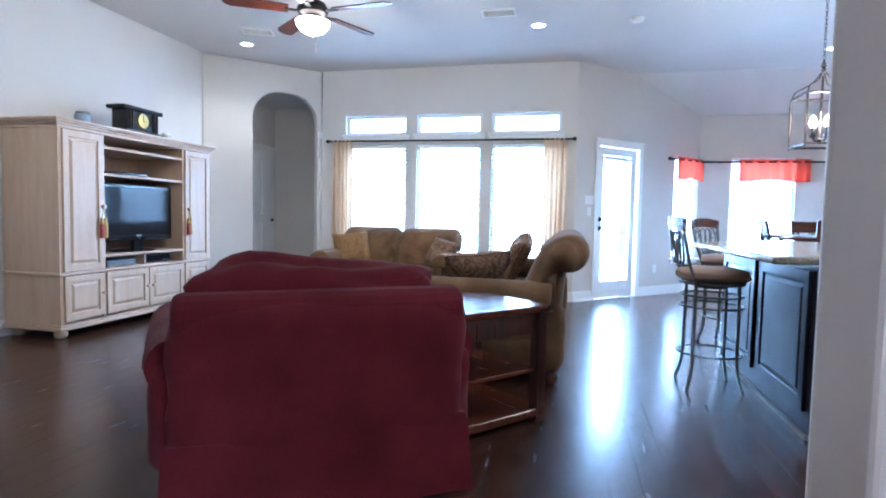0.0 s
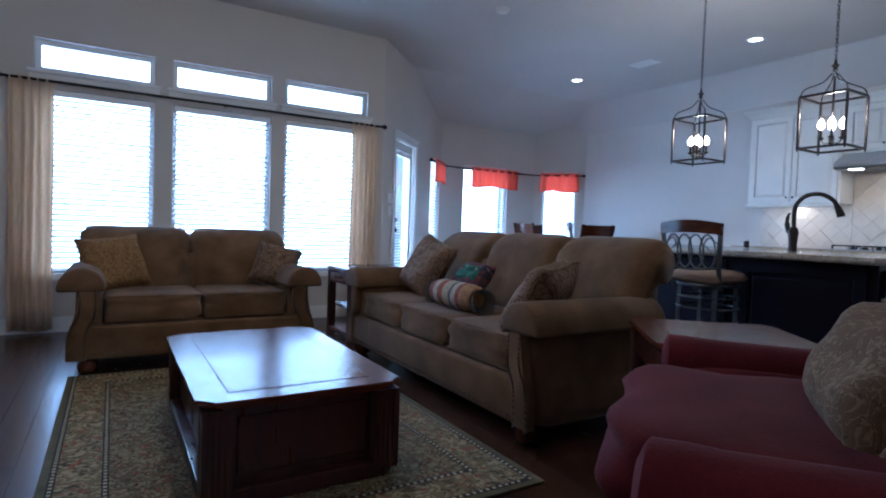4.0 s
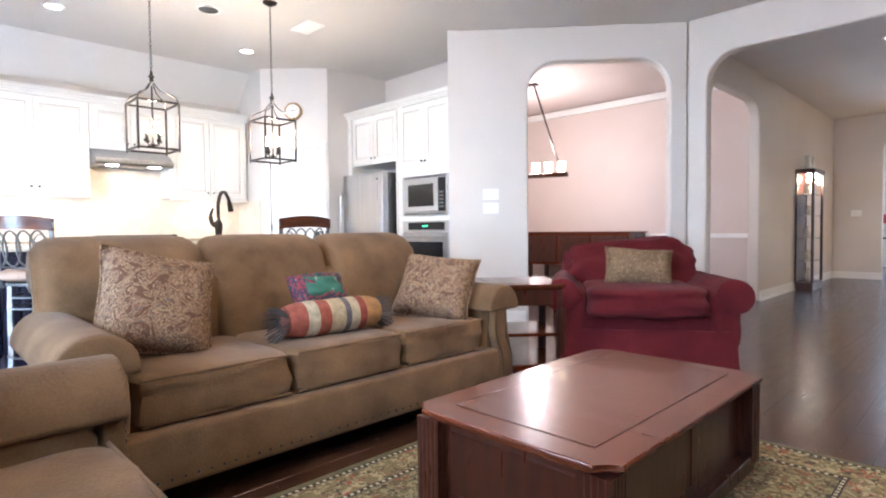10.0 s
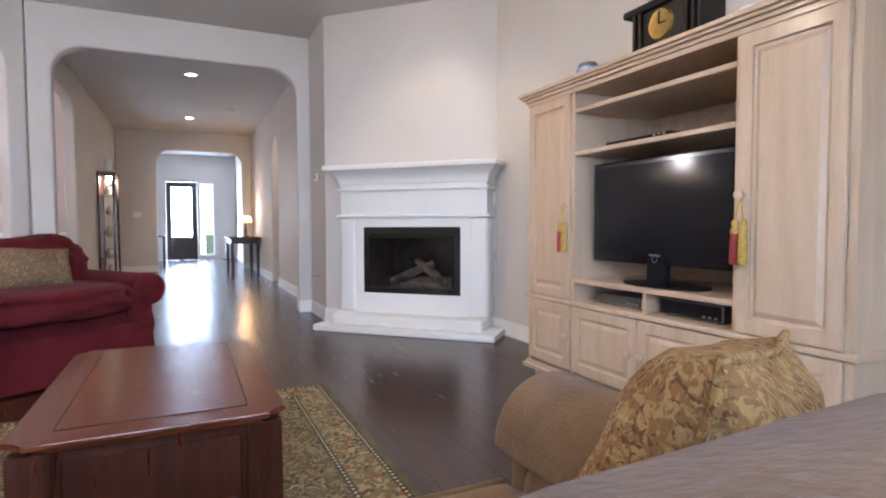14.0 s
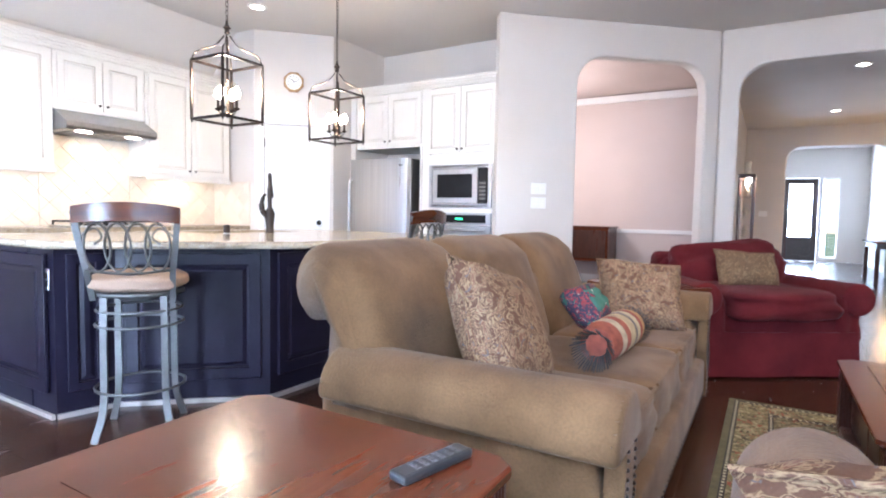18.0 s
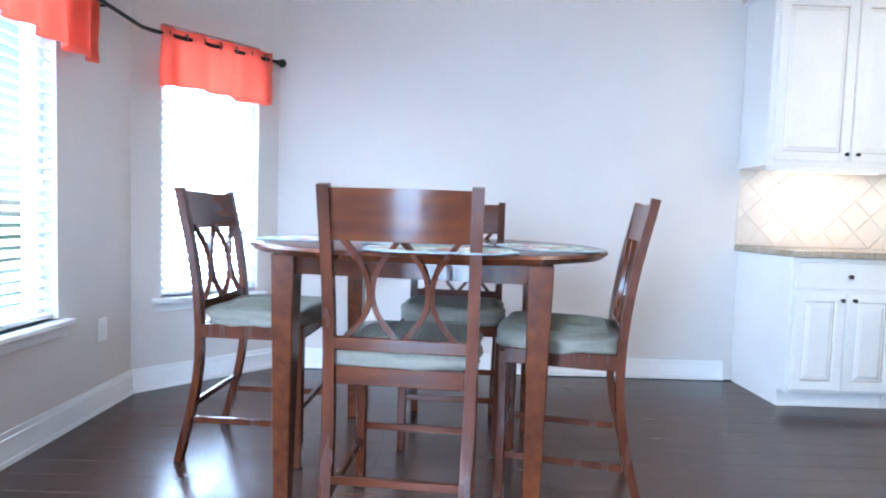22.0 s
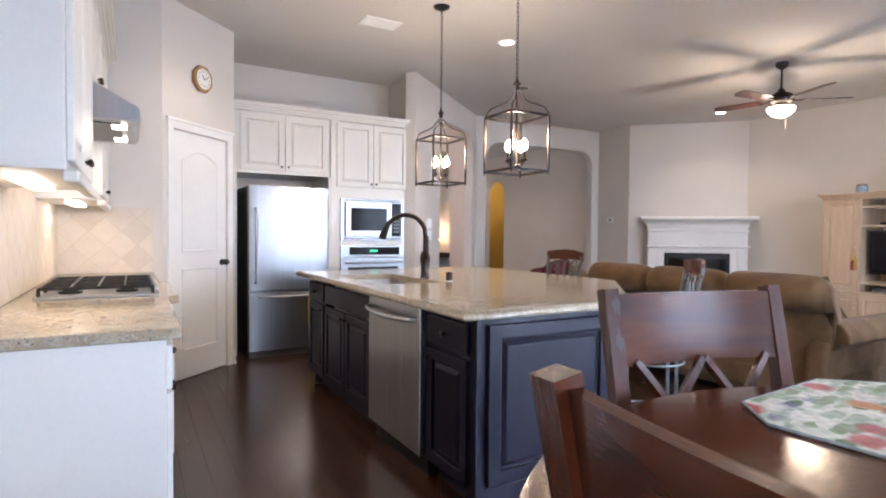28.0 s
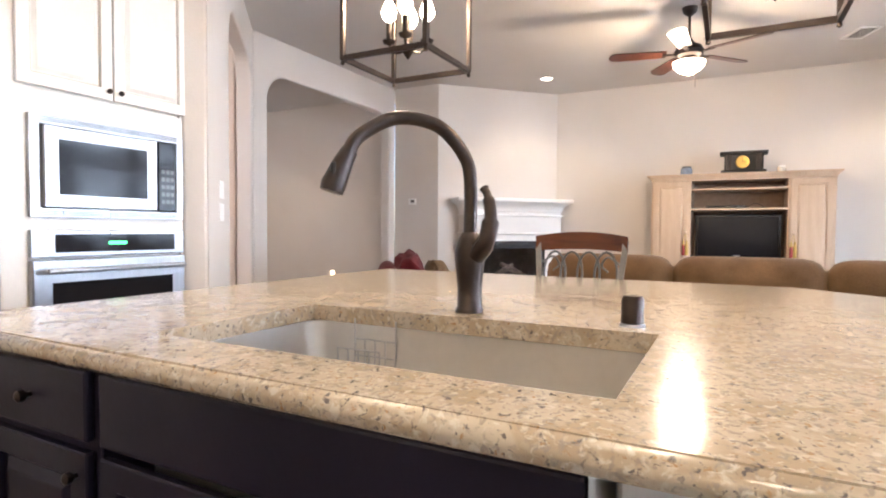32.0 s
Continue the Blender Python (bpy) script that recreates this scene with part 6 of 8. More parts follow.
unit("base_cabinet", "white base cabinet under the cooktop, set forward", rng(5.76), 0.82, 0.66, 0, 0.875, [(0.03, 0.79, 0.70, 0.85, "drawer"), (0.03, 0.405, 0.12, 0.685, "r"), (0.415, 0.79, 0.12, 0.685, "l")], CAB, "range base cabinets", BRONZE, GLAZE)
t = thing("range_countertop", "speckled tan granite worktop along the range wall", "countertop", rz(0.075, 0.125))
part("slab", prism([(5.206, 6.765), (4.585, 6.765), (4.585, 5.80), (4.525, 5.74), (4.525, 4.96), (4.585, 4.90), (4.585, 3.94), (5.206, 3.94)], 0.875, 0.915, 0.006, 2), STONE, t)

# upper units
for y, w, z0, doors, lb in ((6.77, 1.00, 1.415, 2, "tall white wall cabinet with two panelled doors"), (5.765, 0.81, 1.94, 2, "low white wall cabinet over the hood"), (4.95, 0.98, 1.415, 2, "tall white wall cabinet with two panelled doors")):
    h = w / 2
    u = unit("wall_cabinet", lb, rng(y), w, 0.33, z0, 2.45, [(0.03, h - 0.004, z0 + 0.03, 2.42, "rup"), (h + 0.004, w - 0.03, z0 + 0.03, 2.42, "lup")], CAB, "range wall cabinets", BRONZE, GLAZE, 0.0)
    if z0 < 1.9:
        part("light_rail", box(0.0, -0.345, z0 - 0.035, w, -0.30, z0 + 0.002, 0.006), CAB, u)
        part("light_strip", box(0.18, -0.20, z0 - 0.018, w - 0.18, -0.13, z0 - 0.001), glow("undercabinet_glow", (1.0, 0.82, 0.58), 5.0), u, "lit under-cabinet light")
        p = u.matrix_basis @ Vector((w / 2, -0.17, z0 - 0.03))
        lamp("undercabinet_light", "AREA", look(p, p + Vector((0.02, 0, -1))), 2.2, WARM, 0.10, w * 0.6)
t = tagged(new("trim_cabinet_crown"), "white crown moulding along the wall cabinets", "moulding", kind="structure")
t.matrix_basis = rz(0.075, 0.125)
cm = bmesh.new()
for o, z0, z1 in ((0.006, 2.44, 2.465), (0.022, 2.465, 2.49), (0.045, 2.49, 2.51), (0.06, 2.51, 2.535)):
    box(4.88 - o, 3.955, z0, 5.206, 6.77 + o, z1, 0.003, cm)
part("moulding", cm, CAB, t)

t = thing("range_hood", "stainless steel under-cabinet range hood, lights on", "range hood", rng(5.765))
hp = [(-0.52, 1.78), (-0.50, 1.755), (-0.004, 1.755), (-0.004, 1.938), (-0.30, 1.938), (-0.515, 1.82)]
part("shell", moved(prism(hp, 0.005, 0.805), Matrix(((0, 0, 1, 0), (1, 0, 0, 0), (0, 1, 0, 0), (0, 0, 0, 1)))), STEEL, t)
part("filter", box(0.10, -0.44, 1.748, 0.70, -0.12, 1.7545), DARKSTEEL, t)
for k in (0.12, 0.56):
    part("lamp_lens", box(k, -0.46, 1.7465, k + 0.12, -0.40, 1.7535), CAN, t, "lit hood lamp")
part("control_strip", box(0.50, -0.5165, 1.785, 0.70, -0.512, 1.81), DARKSTEEL, t)
lamp("hood_light", "AREA", look((4.87, 5.485, 1.735), (4.92, 5.485, 0)), 3.5, WARM, 0.06, 0.5)

t = thing("gas_cooktop", "stainless gas cooktop with black grates on the worktop", "cooktop", rng(5.73) @ Matrix.Translation((0, 0, 0.915)))
part("tray", box(0.0, -0.60, 0.0, 0.76, -0.09, 0.012, 0.004), STEEL, t)
for i, (x, y) in enumerate(((0.17, -0.22), (0.17, -0.46), (0.59, -0.22), (0.59, -0.46), (0.38, -0.34))):
    b = part("burner", lathe([(0.0, 0.012), (0.05, 0.012), (0.05, 0.022), (0.035, 0.024), (0.03, 0.034), (0.0, 0.035)], 18, (x, y, 0)), BLACK, t, smooth=40)
for k in range(3):
    x0 = 0.03 + k * 0.24
    g = bmesh.new()
    for a, b in (((x0, -0.57), (x0 + 0.22, -0.57)), ((x0, -0.11), (x0 + 0.22, -0.11)), ((x0, -0.57), (x0, -0.11)), ((x0 + 0.22, -0.57), (x0 + 0.22, -0.11)), ((x0 + 0.11, -0.57), (x0 + 0.11, -0.11)), ((x0, -0.34), (x0 + 0.22, -0.34)), ((x0, -0.23), (x0 + 0.22, -0.23)), ((x0, -0.45), (x0 + 0.22, -0.45))):
        box(min(a[0], b[0]) - 0.005, min(a[1], b[1]) - 0.005, 0.040, max(a[0], b[0]) + 0.005, max(a[1], b[1]) + 0.005, 0.054, 0, g)
    for x in (x0, x0 + 0.22):
        for y in (-0.57, -0.11):
            box(x - 0.007, y - 0.007, 0.012, x + 0.007, y + 0.007, 0.045, 0, g)
    part("grate", g, BLACK, t, "black cast iron grate")
for k in range(5):
    part("control_knob", lathe([(0.018, 0.012), (0.018, 0.03), (0.014, 0.036), (0.0, 0.037)], 14, (0.18 + k * 0.10, -0.585, 0)), STEEL, t, smooth=40)


def clip(poly, lo, hi):
    """An outline cut to the rectangle lo-hi."""
    for ax, lim, sg in ((0, lo[0], 1), (0, hi[0], -1), (1, lo[1], 1), (1, hi[1], -1)):
        out = []
        for i, p in enumerate(poly):
            q = poly[(i + 1) % len(poly)]
            a, b = (p[ax] - lim) * sg, (q[ax] - lim) * sg
            if a >= 0:
                out.append(p)
            if a * b < 0:
                f = a / (a - b)
                out.append((p[0] + (q[0] - p[0]) * f, p[1] + (q[1] - p[1]) * f))
        poly = out
        if len(poly) < 3:
            return []
    return poly


def splash(p0, p1, regions, size=0.148):
    """A backsplash of diamond-set stone tiles on a wall."""
    t = thing("backsplash", "tumbled travertine backsplash set in a diamond pattern", "backsplash", upright(p0, p1))
    bed = bmesh.new()
    for x0, x1, z0, z1 in regions:
        box(x0, z0, -0.004, x1, z1, -0.0005, 0, bed)
    part("grout_bed", bed, GROUT, t)
    h = size / math.sqrt(2)
    for x0, x1, z0, z1 in regions:
        for i in range(-1, int((x1 - x0) / h) + 2):
            for j in range(-1, int((z1 - z0) / h) + 2):
                if (i + j) % 2:
                    continue
                cx, cz = x0 + i * h, z0 + j * h
                k = h - 0.0022
                poly = clip([(cx - k, cz), (cx, cz - k), (cx + k, cz), (cx, cz + k)], (x0 + 0.0015, z0 + 0.0015), (x1 - 0.0015, z1 - 0.0015))
                if len(poly) < 3:
                    continue
                part("tile", prism(poly, -0.011, -0.003), TRAVERTINE, t)
    return t


splash(E1, F, [(0.0, 1.015, 0.917, 1.412), (1.015, 1.83, 0.917, 1.75), (1.83, 2.825, 0.917, 1.412)])
splash(E0, E1, [(0.07, 0.685, 0.917, 1.412)])
for s in (0.45, 2.35):
    t = thing("wall_outlet", "beige outlet set in the stone backsplash", "outlet", upright(E1, F))
    part("plate", moved(box(-0.057, -0.035, -0.017, 0.057, 0.035, -0.0115, 0.003), Matrix.Translation((s, 1.30, 0))), PLASTIC, t)
    for dx in (-0.02, 0.02):
        part("socket", moved(box(-0.013, -0.013, -0.0195, 0.013, 0.013, -0.0165, 0.003), Matrix.Translation((s + dx, 1.30, 0))), PLASTIC, t)

# refrigerator wall
t = thing("oven_cabinet", "tall white oven cabinet with two panelled doors on top", "cabinet", pose(2.945, KY, 0, 0, 0, 180))
w, dp = 0.955, 0.65
part("side", box(0.0, -dp, 0.0, 0.02, -0.004, 2.45), CAB, t)
part("side", box(w - 0.02, -dp, 0.0, w, -0.004, 2.45), CAB, t)
for q in ((0.02, 0.0, 0.10, 2.45), (0.86, 0.0, w - 0.02, 2.45), (0.10, 1.612, 0.86, 1.72), (0.10, 1.10, 0.86, 1.155), (0.10, 0.0, 0.86, 0.12), (0.10, 0.40, 0.86, 0.46)):
    part("face_frame", box(q[0], -dp, q[1], q[2], -dp + 0.02, q[3]), CAB, t)
part("carcass", box(0.02, -dp + 0.02, 0.02, w - 0.02, -0.004, 2.44), CAB, t)
for x0, x1, kx in ((0.06, 0.475, 0.45), (0.483, 0.90, 0.508)):
    d = panel_door(x0, x1, 1.735, 2.42, CAB, t, glaze=GLAZE)
    shift(d, Matrix.Translation((0, -dp, 0)))
    knob(kx, 1.775, d, BRONZE, 0.013, -dp - 0.02)
dd = part("drawer_front", box(0.06, -dp - 0.02, 0.13, 0.90, -dp, 0.395, 0.006), CAB, t)

t = thing("microwave_oven", "stainless built-in microwave with a black glass door", "microwave", pose(2.945, KY, 0, 0, 0, 180))
f = rect_frame(0.10, 1.155, 0.86, 1.612, 0.042, dp + 0.0015, dp + 0.025, 0.003)
part("trim_frame", moved(f, Matrix(((1, 0, 0, 0), (0, 0, -1, 0), (0, 1, 0, 0), (0, 0, 0, 1)))), STEEL, t)
for z in (1.165, 1.583):
    for k in range(3):
        part("vent_slot", box(0.14, -dp - 0.0275, z + k * 0.008, 0.82, -dp - 0.0245, z + 0.004 + k * 0.008), BLACK, t)
dr = part("door", box(0.153, -dp - 0.035, 1.20, 0.70, -dp - 0.002, 1.57, 0.006), STEEL, t)
part("window", box(0.215, -dp - 0.0375, 1.26, 0.64, -dp - 0.034, 1.51), BLACKGLASS, dr, "black glass window")
part("control_panel", box(0.705, -dp - 0.033, 1.20, 0.808, -dp - 0.002, 1.57, 0.004), BLACKGLASS, t)
for i in range(5):
    for j in range(3):
        part("key", box(0.722 + j * 0.026, -dp - 0.035, 1.24 + i * 0.04, 0.742 + j * 0.026, -dp - 0.0325, 1.262 + i * 0.04), PEWTER, t)
t = thing("wall_oven", "stainless built-in wall oven with a black glass door", "oven", pose(2.945, KY, 0, 0, 0, 180))
part("control_panel", box(0.10, -dp - 0.025, 0.975, 0.86, -dp - 0.0015, 1.10, 0.004), STEEL, t)
part("display", box(0.20, -dp - 0.0275, 0.995, 0.80, -dp - 0.0245, 1.08), BLACKGLASS, t)
part("clock_digits", box(0.44, -dp - 0.0285, 1.03, 0.53, -dp - 0.0272, 1.045), glow("green_digits", (0.1, 1.0, 0.35), 1.2), t, "green lit clock digits")
dr = part("door", box(0.10, -dp - 0.035, 0.465, 0.86, -dp - 0.0015, 0.965, 0.006), STEEL, t)
part("window", box(0.18, -dp - 0.0375, 0.53, 0.78, -dp - 0.034, 0.86), BLACKGLASS, dr, "black glass window")
part("handle", bar((0.14, -dp - 0.085, 0.915), (0.82, -dp - 0.085, 0.915), 0.012, 12), STEEL, dr, smooth=50)
for x in (0.17, 0.79):
    part("handle_post", bar((x, -dp - 0.085, 0.915), (x, -dp - 0.03, 0.915), 0.008), STEEL, dr)

unit("wall_cabinet", "white wall cabinet over the refrigerator", pose(3.90, KY, 0, 0, 0, 180), 0.95, 0.64, 1.83, 2.45, [(0.03, 0.465, 1.86, 2.42, "rup"), (0.475, 0.92, 1.86, 2.42, "lup")], CAB, "", BRONZE, GLAZE, 0.0)
t = thing("refrigerator_side_panel", "tall white panel beside the refrigerator", "panel")
part("panel", box(2.95, KY + 0.005, 0, 2.975, 3.168, 1.828), CAB, t)
t = thing("cabinet_filler", "tall white filler strip beside the pantry wall", "panel")
part("strip", box(3.902, KY + 0.005, 0, 3.973, 3.15, 2.45), CAB, t)
t = tagged(new("trim_cabinet_crown"), "white crown moulding along the oven cabinet", "moulding", kind="structure")
cm = bmesh.new()
for o, z0, z1 in ((0.004, 2.445, 2.465), (0.02, 2.465, 2.49), (0.045, 2.49, 2.51), (0.06, 2.51, 2.53)):
    box(1.992, KY + 0.005, z0, 3.973, 3.158 + o, z1, 0.003, cm)
part("moulding", cm, CAB, t)

t = thing("refrigerator", "stainless bottom-freezer refrigerator with long handles", "refrigerator", pose(3.425, KY + 0.05, 0, 0, 0, 180))
part("case", box(-0.40, -0.70, 0.02, 0.40, -0.03, 1.69, 0.004), DARKSTEEL, t)
FACE = [(0.40, -0.706), (-0.40, -0.706), (-0.40, -0.772), (-0.392, -0.782)] + [(-0.38 + 0.76 * i / 12, -0.786 - 0.018 * (1 - ((i - 6) / 6) ** 2)) for i in range(13)] + [(0.392, -0.782), (0.40, -0.772)]
up = part("upper_door", prism(FACE, 0.66, 1.69), STEEL, t, "brushed stainless door", smooth=30)
lo = part("freezer_drawer", prism(FACE, 0.07, 0.645), STEEL, t, "brushed stainless drawer", smooth=30)
part("handle", tube(curve([(-0.34, -0.80, 0.74), (-0.34, -0.86, 0.78), (-0.34, -0.865, 1.1), (-0.34, -0.86, 1.42), (-0.34, -0.80, 1.46)], 5), 0.013, 10), STEEL, up, smooth=50)
part("handle", tube(curve([(-0.30, -0.80, 0.60), (-0.28, -0.855, 0.60), (0, -0.865, 0.60), (0.28, -0.855, 0.60), (0.30, -0.80, 0.60)], 5), 0.012, 10), STEEL, lo, smooth=50)
part("badge", box(0.30, -0.802, 1.60, 0.35, -0.8, 1.62), PEWTER, up)
part("grille", box(-0.39, -0.77, 0.0, 0.39, -0.70, 0.06), DARKSTEEL, t)
t = thing("dish_towel", "yellow towel hanging on the refrigerator drawer", "towel", pose(3.425, KY + 0.05, 0, 0, 0, 180))
part("cloth", box(0.16, -0.885, 0.30, 0.27, -0.874, 0.61, 0.004), mat("yellow_towel", (0.55, 0.40, 0.10), 0.9, 0, 0.15, 20, 150, 0.4), t)

# pantry door
casing(D1, E0, PANTRY[0], PANTRY[1], 2.06, 0.06)
t = new("door_2")
t.matrix_basis = upright(D1, E0)
tagged(t, "white two-panel pantry door with an arched top panel, closed", "door", kind="structure")
part("door_leaf", box(PANTRY[0] + 0.004, 0.008, 0.012, PANTRY[1] - 0.004, 2.055, 0.05), TRIM, t)
a, b = PANTRY[0] + 0.11, PANTRY[1] - 0.11
for poly in ([(a, 0.24), (b, 0.24), (b, 0.92), (a, 0.92)], [(a, 1.06), (b, 1.06), (b, 1.82)] + [(a + (b - a) * (1 - i / 10), 1.82 + 0.085 * math.sin(math.pi * i / 10)) for i in range(1, 10)] + [(a, 1.82)]):
    cx, cz = sum(p[0] for p in poly) / len(poly), sum(p[1] for p in poly) / len(poly)
    bm = bmesh.new()
    rows = []
    for k, zz in ((1.0, 0.0118), (0.985, 0.004), (0.95, 0.004), (0.88, 0.0125), (0.86, 0.0095)):
        rows.append([bm.verts.new((cx + (p[0] - cx) * k, cz + (p[1] - cz) * (k * 0.35 + 0.65), zz)) for p in poly])
    for r0, r1 in zip(rows, rows[1:]):
        for i in range(len(poly)):
            bm.faces.new((r0[i], r0[(i + 1) % len(poly)], r1[(i + 1) % len(poly)], r1[i]))
    bm.faces.new(rows[-1])
    part("moulded_panel", bm, TRIM, t)
part("door_handle", moved(lathe([(0.0, -0.062), (0.02, -0.06), (0.028, -0.04), (0.02, -0.022), (0.009, -0.016), (0.028, -0.006), (0.028, 0.012)], 18), Matrix.Translation((PANTRY[0] + 0.06, 0.96, 0.0))), BLACK, t, "dark bronze knob", smooth=50)
for z in (0.25, 1.05, 1.85):
    part("hinge", moved(bar((0, -0.045, 0), (0, 0.045, 0), 0.007), Matrix.Translation((PANTRY[1] - 0.004, z, 0.006))), BRONZE, t)
t = thing("wall_clock", "octagonal oak wall clock with a white dial above the pantry door", "clock", upright(D1, E0) @ Matrix.Translation((0.44, 2.53, 0)))
part("case", prism([(0.118 * math.cos(radians(22.5 + 45 * i)), 0.118 * math.sin(radians(22.5 + 45 * i))) for i in range(8)], -0.035, -0.001, 0.006, 2), OAK, t)
d = part("dial", prism([(0.088 * math.cos(radians(12 * i)), 0.088 * math.sin(radians(12 * i))) for i in range(30)], -0.038, -0.034), PLASTIC, t, "round white dial")
part("dial_ring", ring(0, 0, -0.037, 0.091, 0.005, 32), GOLD, t)
for i in range(12):
    part("hour_mark", moved(box(-0.003, 0.056, -0.0395, 0.003, 0.070, -0.0375), pose(0, 0, 0, 0, 0, 30 * i)), BLACK, d)
part("hand", moved(box(-0.002, -0.01, -0.0405, 0.002, 0.052, -0.039), pose(0, 0, 0, 0, 0, 70)), BLACK, d)
part("hand", moved(box(-0.003, -0.01, -0.0415, 0.003, 0.036, -0.040), pose(0, 0, 0, 0, 0, -40)), BLACK, d)

# ---- island ----
ISL = [(3.61, 6.99), (2.65, 6.99), (1.82, 6.10), (1.82, 4.36), (3.61, 4.36)]
SK = (3.02, 4.92, 3.48, 5.77)
t = thing("island_countertop", "speckled tan granite island top with a clipped corner", "countertop")
slab = bmesh.new()
for poly in ([(SK[2], 6.99), (SK[0], 6.99), (SK[0], SK[3]), (SK[2], SK[3])], [(SK[0], 6.99), ISL[1], ISL[2], ISL[3], (SK[0], 4.36)], [(SK[2], SK[1]), (SK[0], SK[1]), (SK[0], 4.36), (SK[2], 4.36)], [ISL[0], (SK[2], 6.99), (SK[2], 4.36), ISL[4]]):
    merge(slab, prism(poly, 0.874, 0.914))
bmesh.ops.remove_doubles(slab, verts=slab.verts, dist=0.0005)
part("slab", slab, STONE, t)
edge = tube([(x, y, 0.894) for x, y in ISL], 0.02, 8, None, True)
part("bullnose_edge", edge, STONE, t, smooth=60)
t = thing("kitchen_sink", "undermount stainless steel sink with a wire caddy rail", "sink")
w0, w1, w2, w3 = SK
sb = bmesh.new()
loops = []
for o, z, r in ((0.012, 0.873, 0.05), (0.012, 0.65, 0.05), (0.02, 0.645, 0.05), (0.0, 0.873, 0.045), (0.0, 0.70, 0.045), (-0.012, 0.672, 0.045), (-0.045, 0.66, 0.04)):
    x0, y0, x1, y1 = w0 - o, w1 - o, w2 + o, w3 + o
    loops.append([sb.verts.new((x, y, z)) for x, y in arc(x1 - r, y1 - r, r, 0, 90, 4) + arc(x0 + r, y1 - r, r, 90, 180, 4) + arc(x0 + r, y0 + r, r, 180, 270, 4) + arc(x1 - r, y0 + r, r, 270, 360, 4)])
for a, b in ((0, 1), (0, 3), (3, 4), (4, 5), (5, 6)):
    for i in range(len(loops[0])):
        k = (i + 1) % len(loops[0])
        sb.faces.new((loops[a][i], loops[a][k], loops[b][k], loops[b][i]))
sb.faces.new(loops[1][::-1])
sb.faces.new(loops[6])
for v in loops[2]:
    sb.verts.remove(v)
part("bowl", sb, SINKSTEEL, t, smooth=40)
part("drain", lathe([(0.0, 0.662), (0.03, 0.661), (0.045, 0.664), (0.05, 0.6605)], 20, (3.25, 5.345, 0)), DARKSTEEL, t, smooth=40)
t = thing("sponge_caddy", "chrome wire sponge caddy hanging in the sink", "caddy", rz(0.09, 0.04))
for k in range(5):
    part("wire", tube(curve([(2.94, 5.02 + k * 0.03, 0.89 if k in (0, 4) else 0.84), (2.945, 5.02 + k * 0.03, 0.77), (3.0, 5.02 + k * 0.03, 0.765), (3.01, 5.02 + k * 0.03, 0.83)], 4), 0.002, 5), STEEL, t)
for z, x in ((0.84, 2.942), (0.80, 2.945), (0.83, 3.01), (0.79, 3.008)):
    part("wire", bar((x, 5.02, z), (x, 5.14, z), 0.002, 5), STEEL, t)
t = thing("kitchen_faucet", "oil-rubbed bronze gooseneck faucet with a lever handle", "faucet", rz(2.935, 5.33, 0.914) @ Matrix.Scale(1.13, 4))
part("base", lathe([(0.0, 0.0), (0.030, 0.0), (0.031, 0.006), (0.027, 0.012), (0.026, 0.05), (0.031, 0.10), (0.033, 0.13), (0.026, 0.155), (0.017, 0.17)], 24), BRONZE, t, smooth=50)
part("spout", tube(curve([(0, 0, 0.16), (0, 0, 0.28), (0.01, -0.012, 0.335), (0.055, -0.05, 0.39), (0.12, -0.11, 0.40), (0.175, -0.16, 0.36), (0.195, -0.178, 0.32)], 8), 0.0145, 14), BRONZE, t, smooth=60)
part("spray_head", tube([(0.190, -0.174, 0.33), (0.200, -0.183, 0.305), (0.213, -0.196, 0.262), (0.216, -0.199, 0.248)], [0.017, 0.020, 0.025, 0.023], 16), BRONZE, t, smooth=50)
part("spray_button", box(0.222, -0.192, 0.275, 0.23, -0.180, 0.305, 0.003), BLACK, t)
part("lever", tube(curve([(0.012, 0.02, 0.12), (0.02, 0.045, 0.15), (0.018, 0.055, 0.20), (0.010, 0.045, 0.245), (0.004, 0.034, 0.262)], 6), [0.020] * 6 + [0.018] * 6 + [0.013] * 6 + [0.009] * 6 + [0.011], 10), BRONZE, t, smooth=60)
t = thing("air_gap_cap", "bronze dishwasher air gap cap beside the faucet", "air gap", rz(2.95, 5.71, 0.914))
part("cap", lathe([(0.0, 0.0), (0.023, 0.0), (0.023, 0.055), (0.019, 0.064), (0.0, 0.066)], 20), BRONZE, t, smooth=40)
part("collar", lathe([(0.026, 0.0), (0.026, 0.006), (0.023, 0.007)], 20), STEEL, t, smooth=40)


def isl(y):
    """Pose on the island's working side: x runs north from y, front to the east."""
    return pose(2.95, y + 0.05, 0, 0, 0, 90)


IH = dict(material=NAVY, group="island cabinets", handle=BRONZE)
unit("island_cabinet", "dark espresso narrow island cabinet with a drawer and door", isl(4.36), 0.42, 0.59, 0.0, 0.86, [(0.02, 0.40, 0.70, 0.84, "drawer"), (0.02, 0.40, 0.12, 0.68, "r")], toe=0.1, **IH)
unit("island_cabinet", "dark espresso sink cabinet with two doors", isl(4.78), 0.94, 0.59, 0.0, 0.62, [(0.02, 0.465, 0.12, 0.68, "r"), (0.475, 0.92, 0.12, 0.68, "l"), (0.02, 0.92, 0.70, 0.84, "false")], toe=0.1, **IH)
unit("island_cabinet", "dark espresso island cabinet with a drawer and door", isl(6.43), 0.44, 0.59, 0.0, 0.86, [(0.03, 0.40, 0.70, 0.84, "drawer"), (0.03, 0.40, 0.12, 0.68, "l")], toe=0.1, **IH)
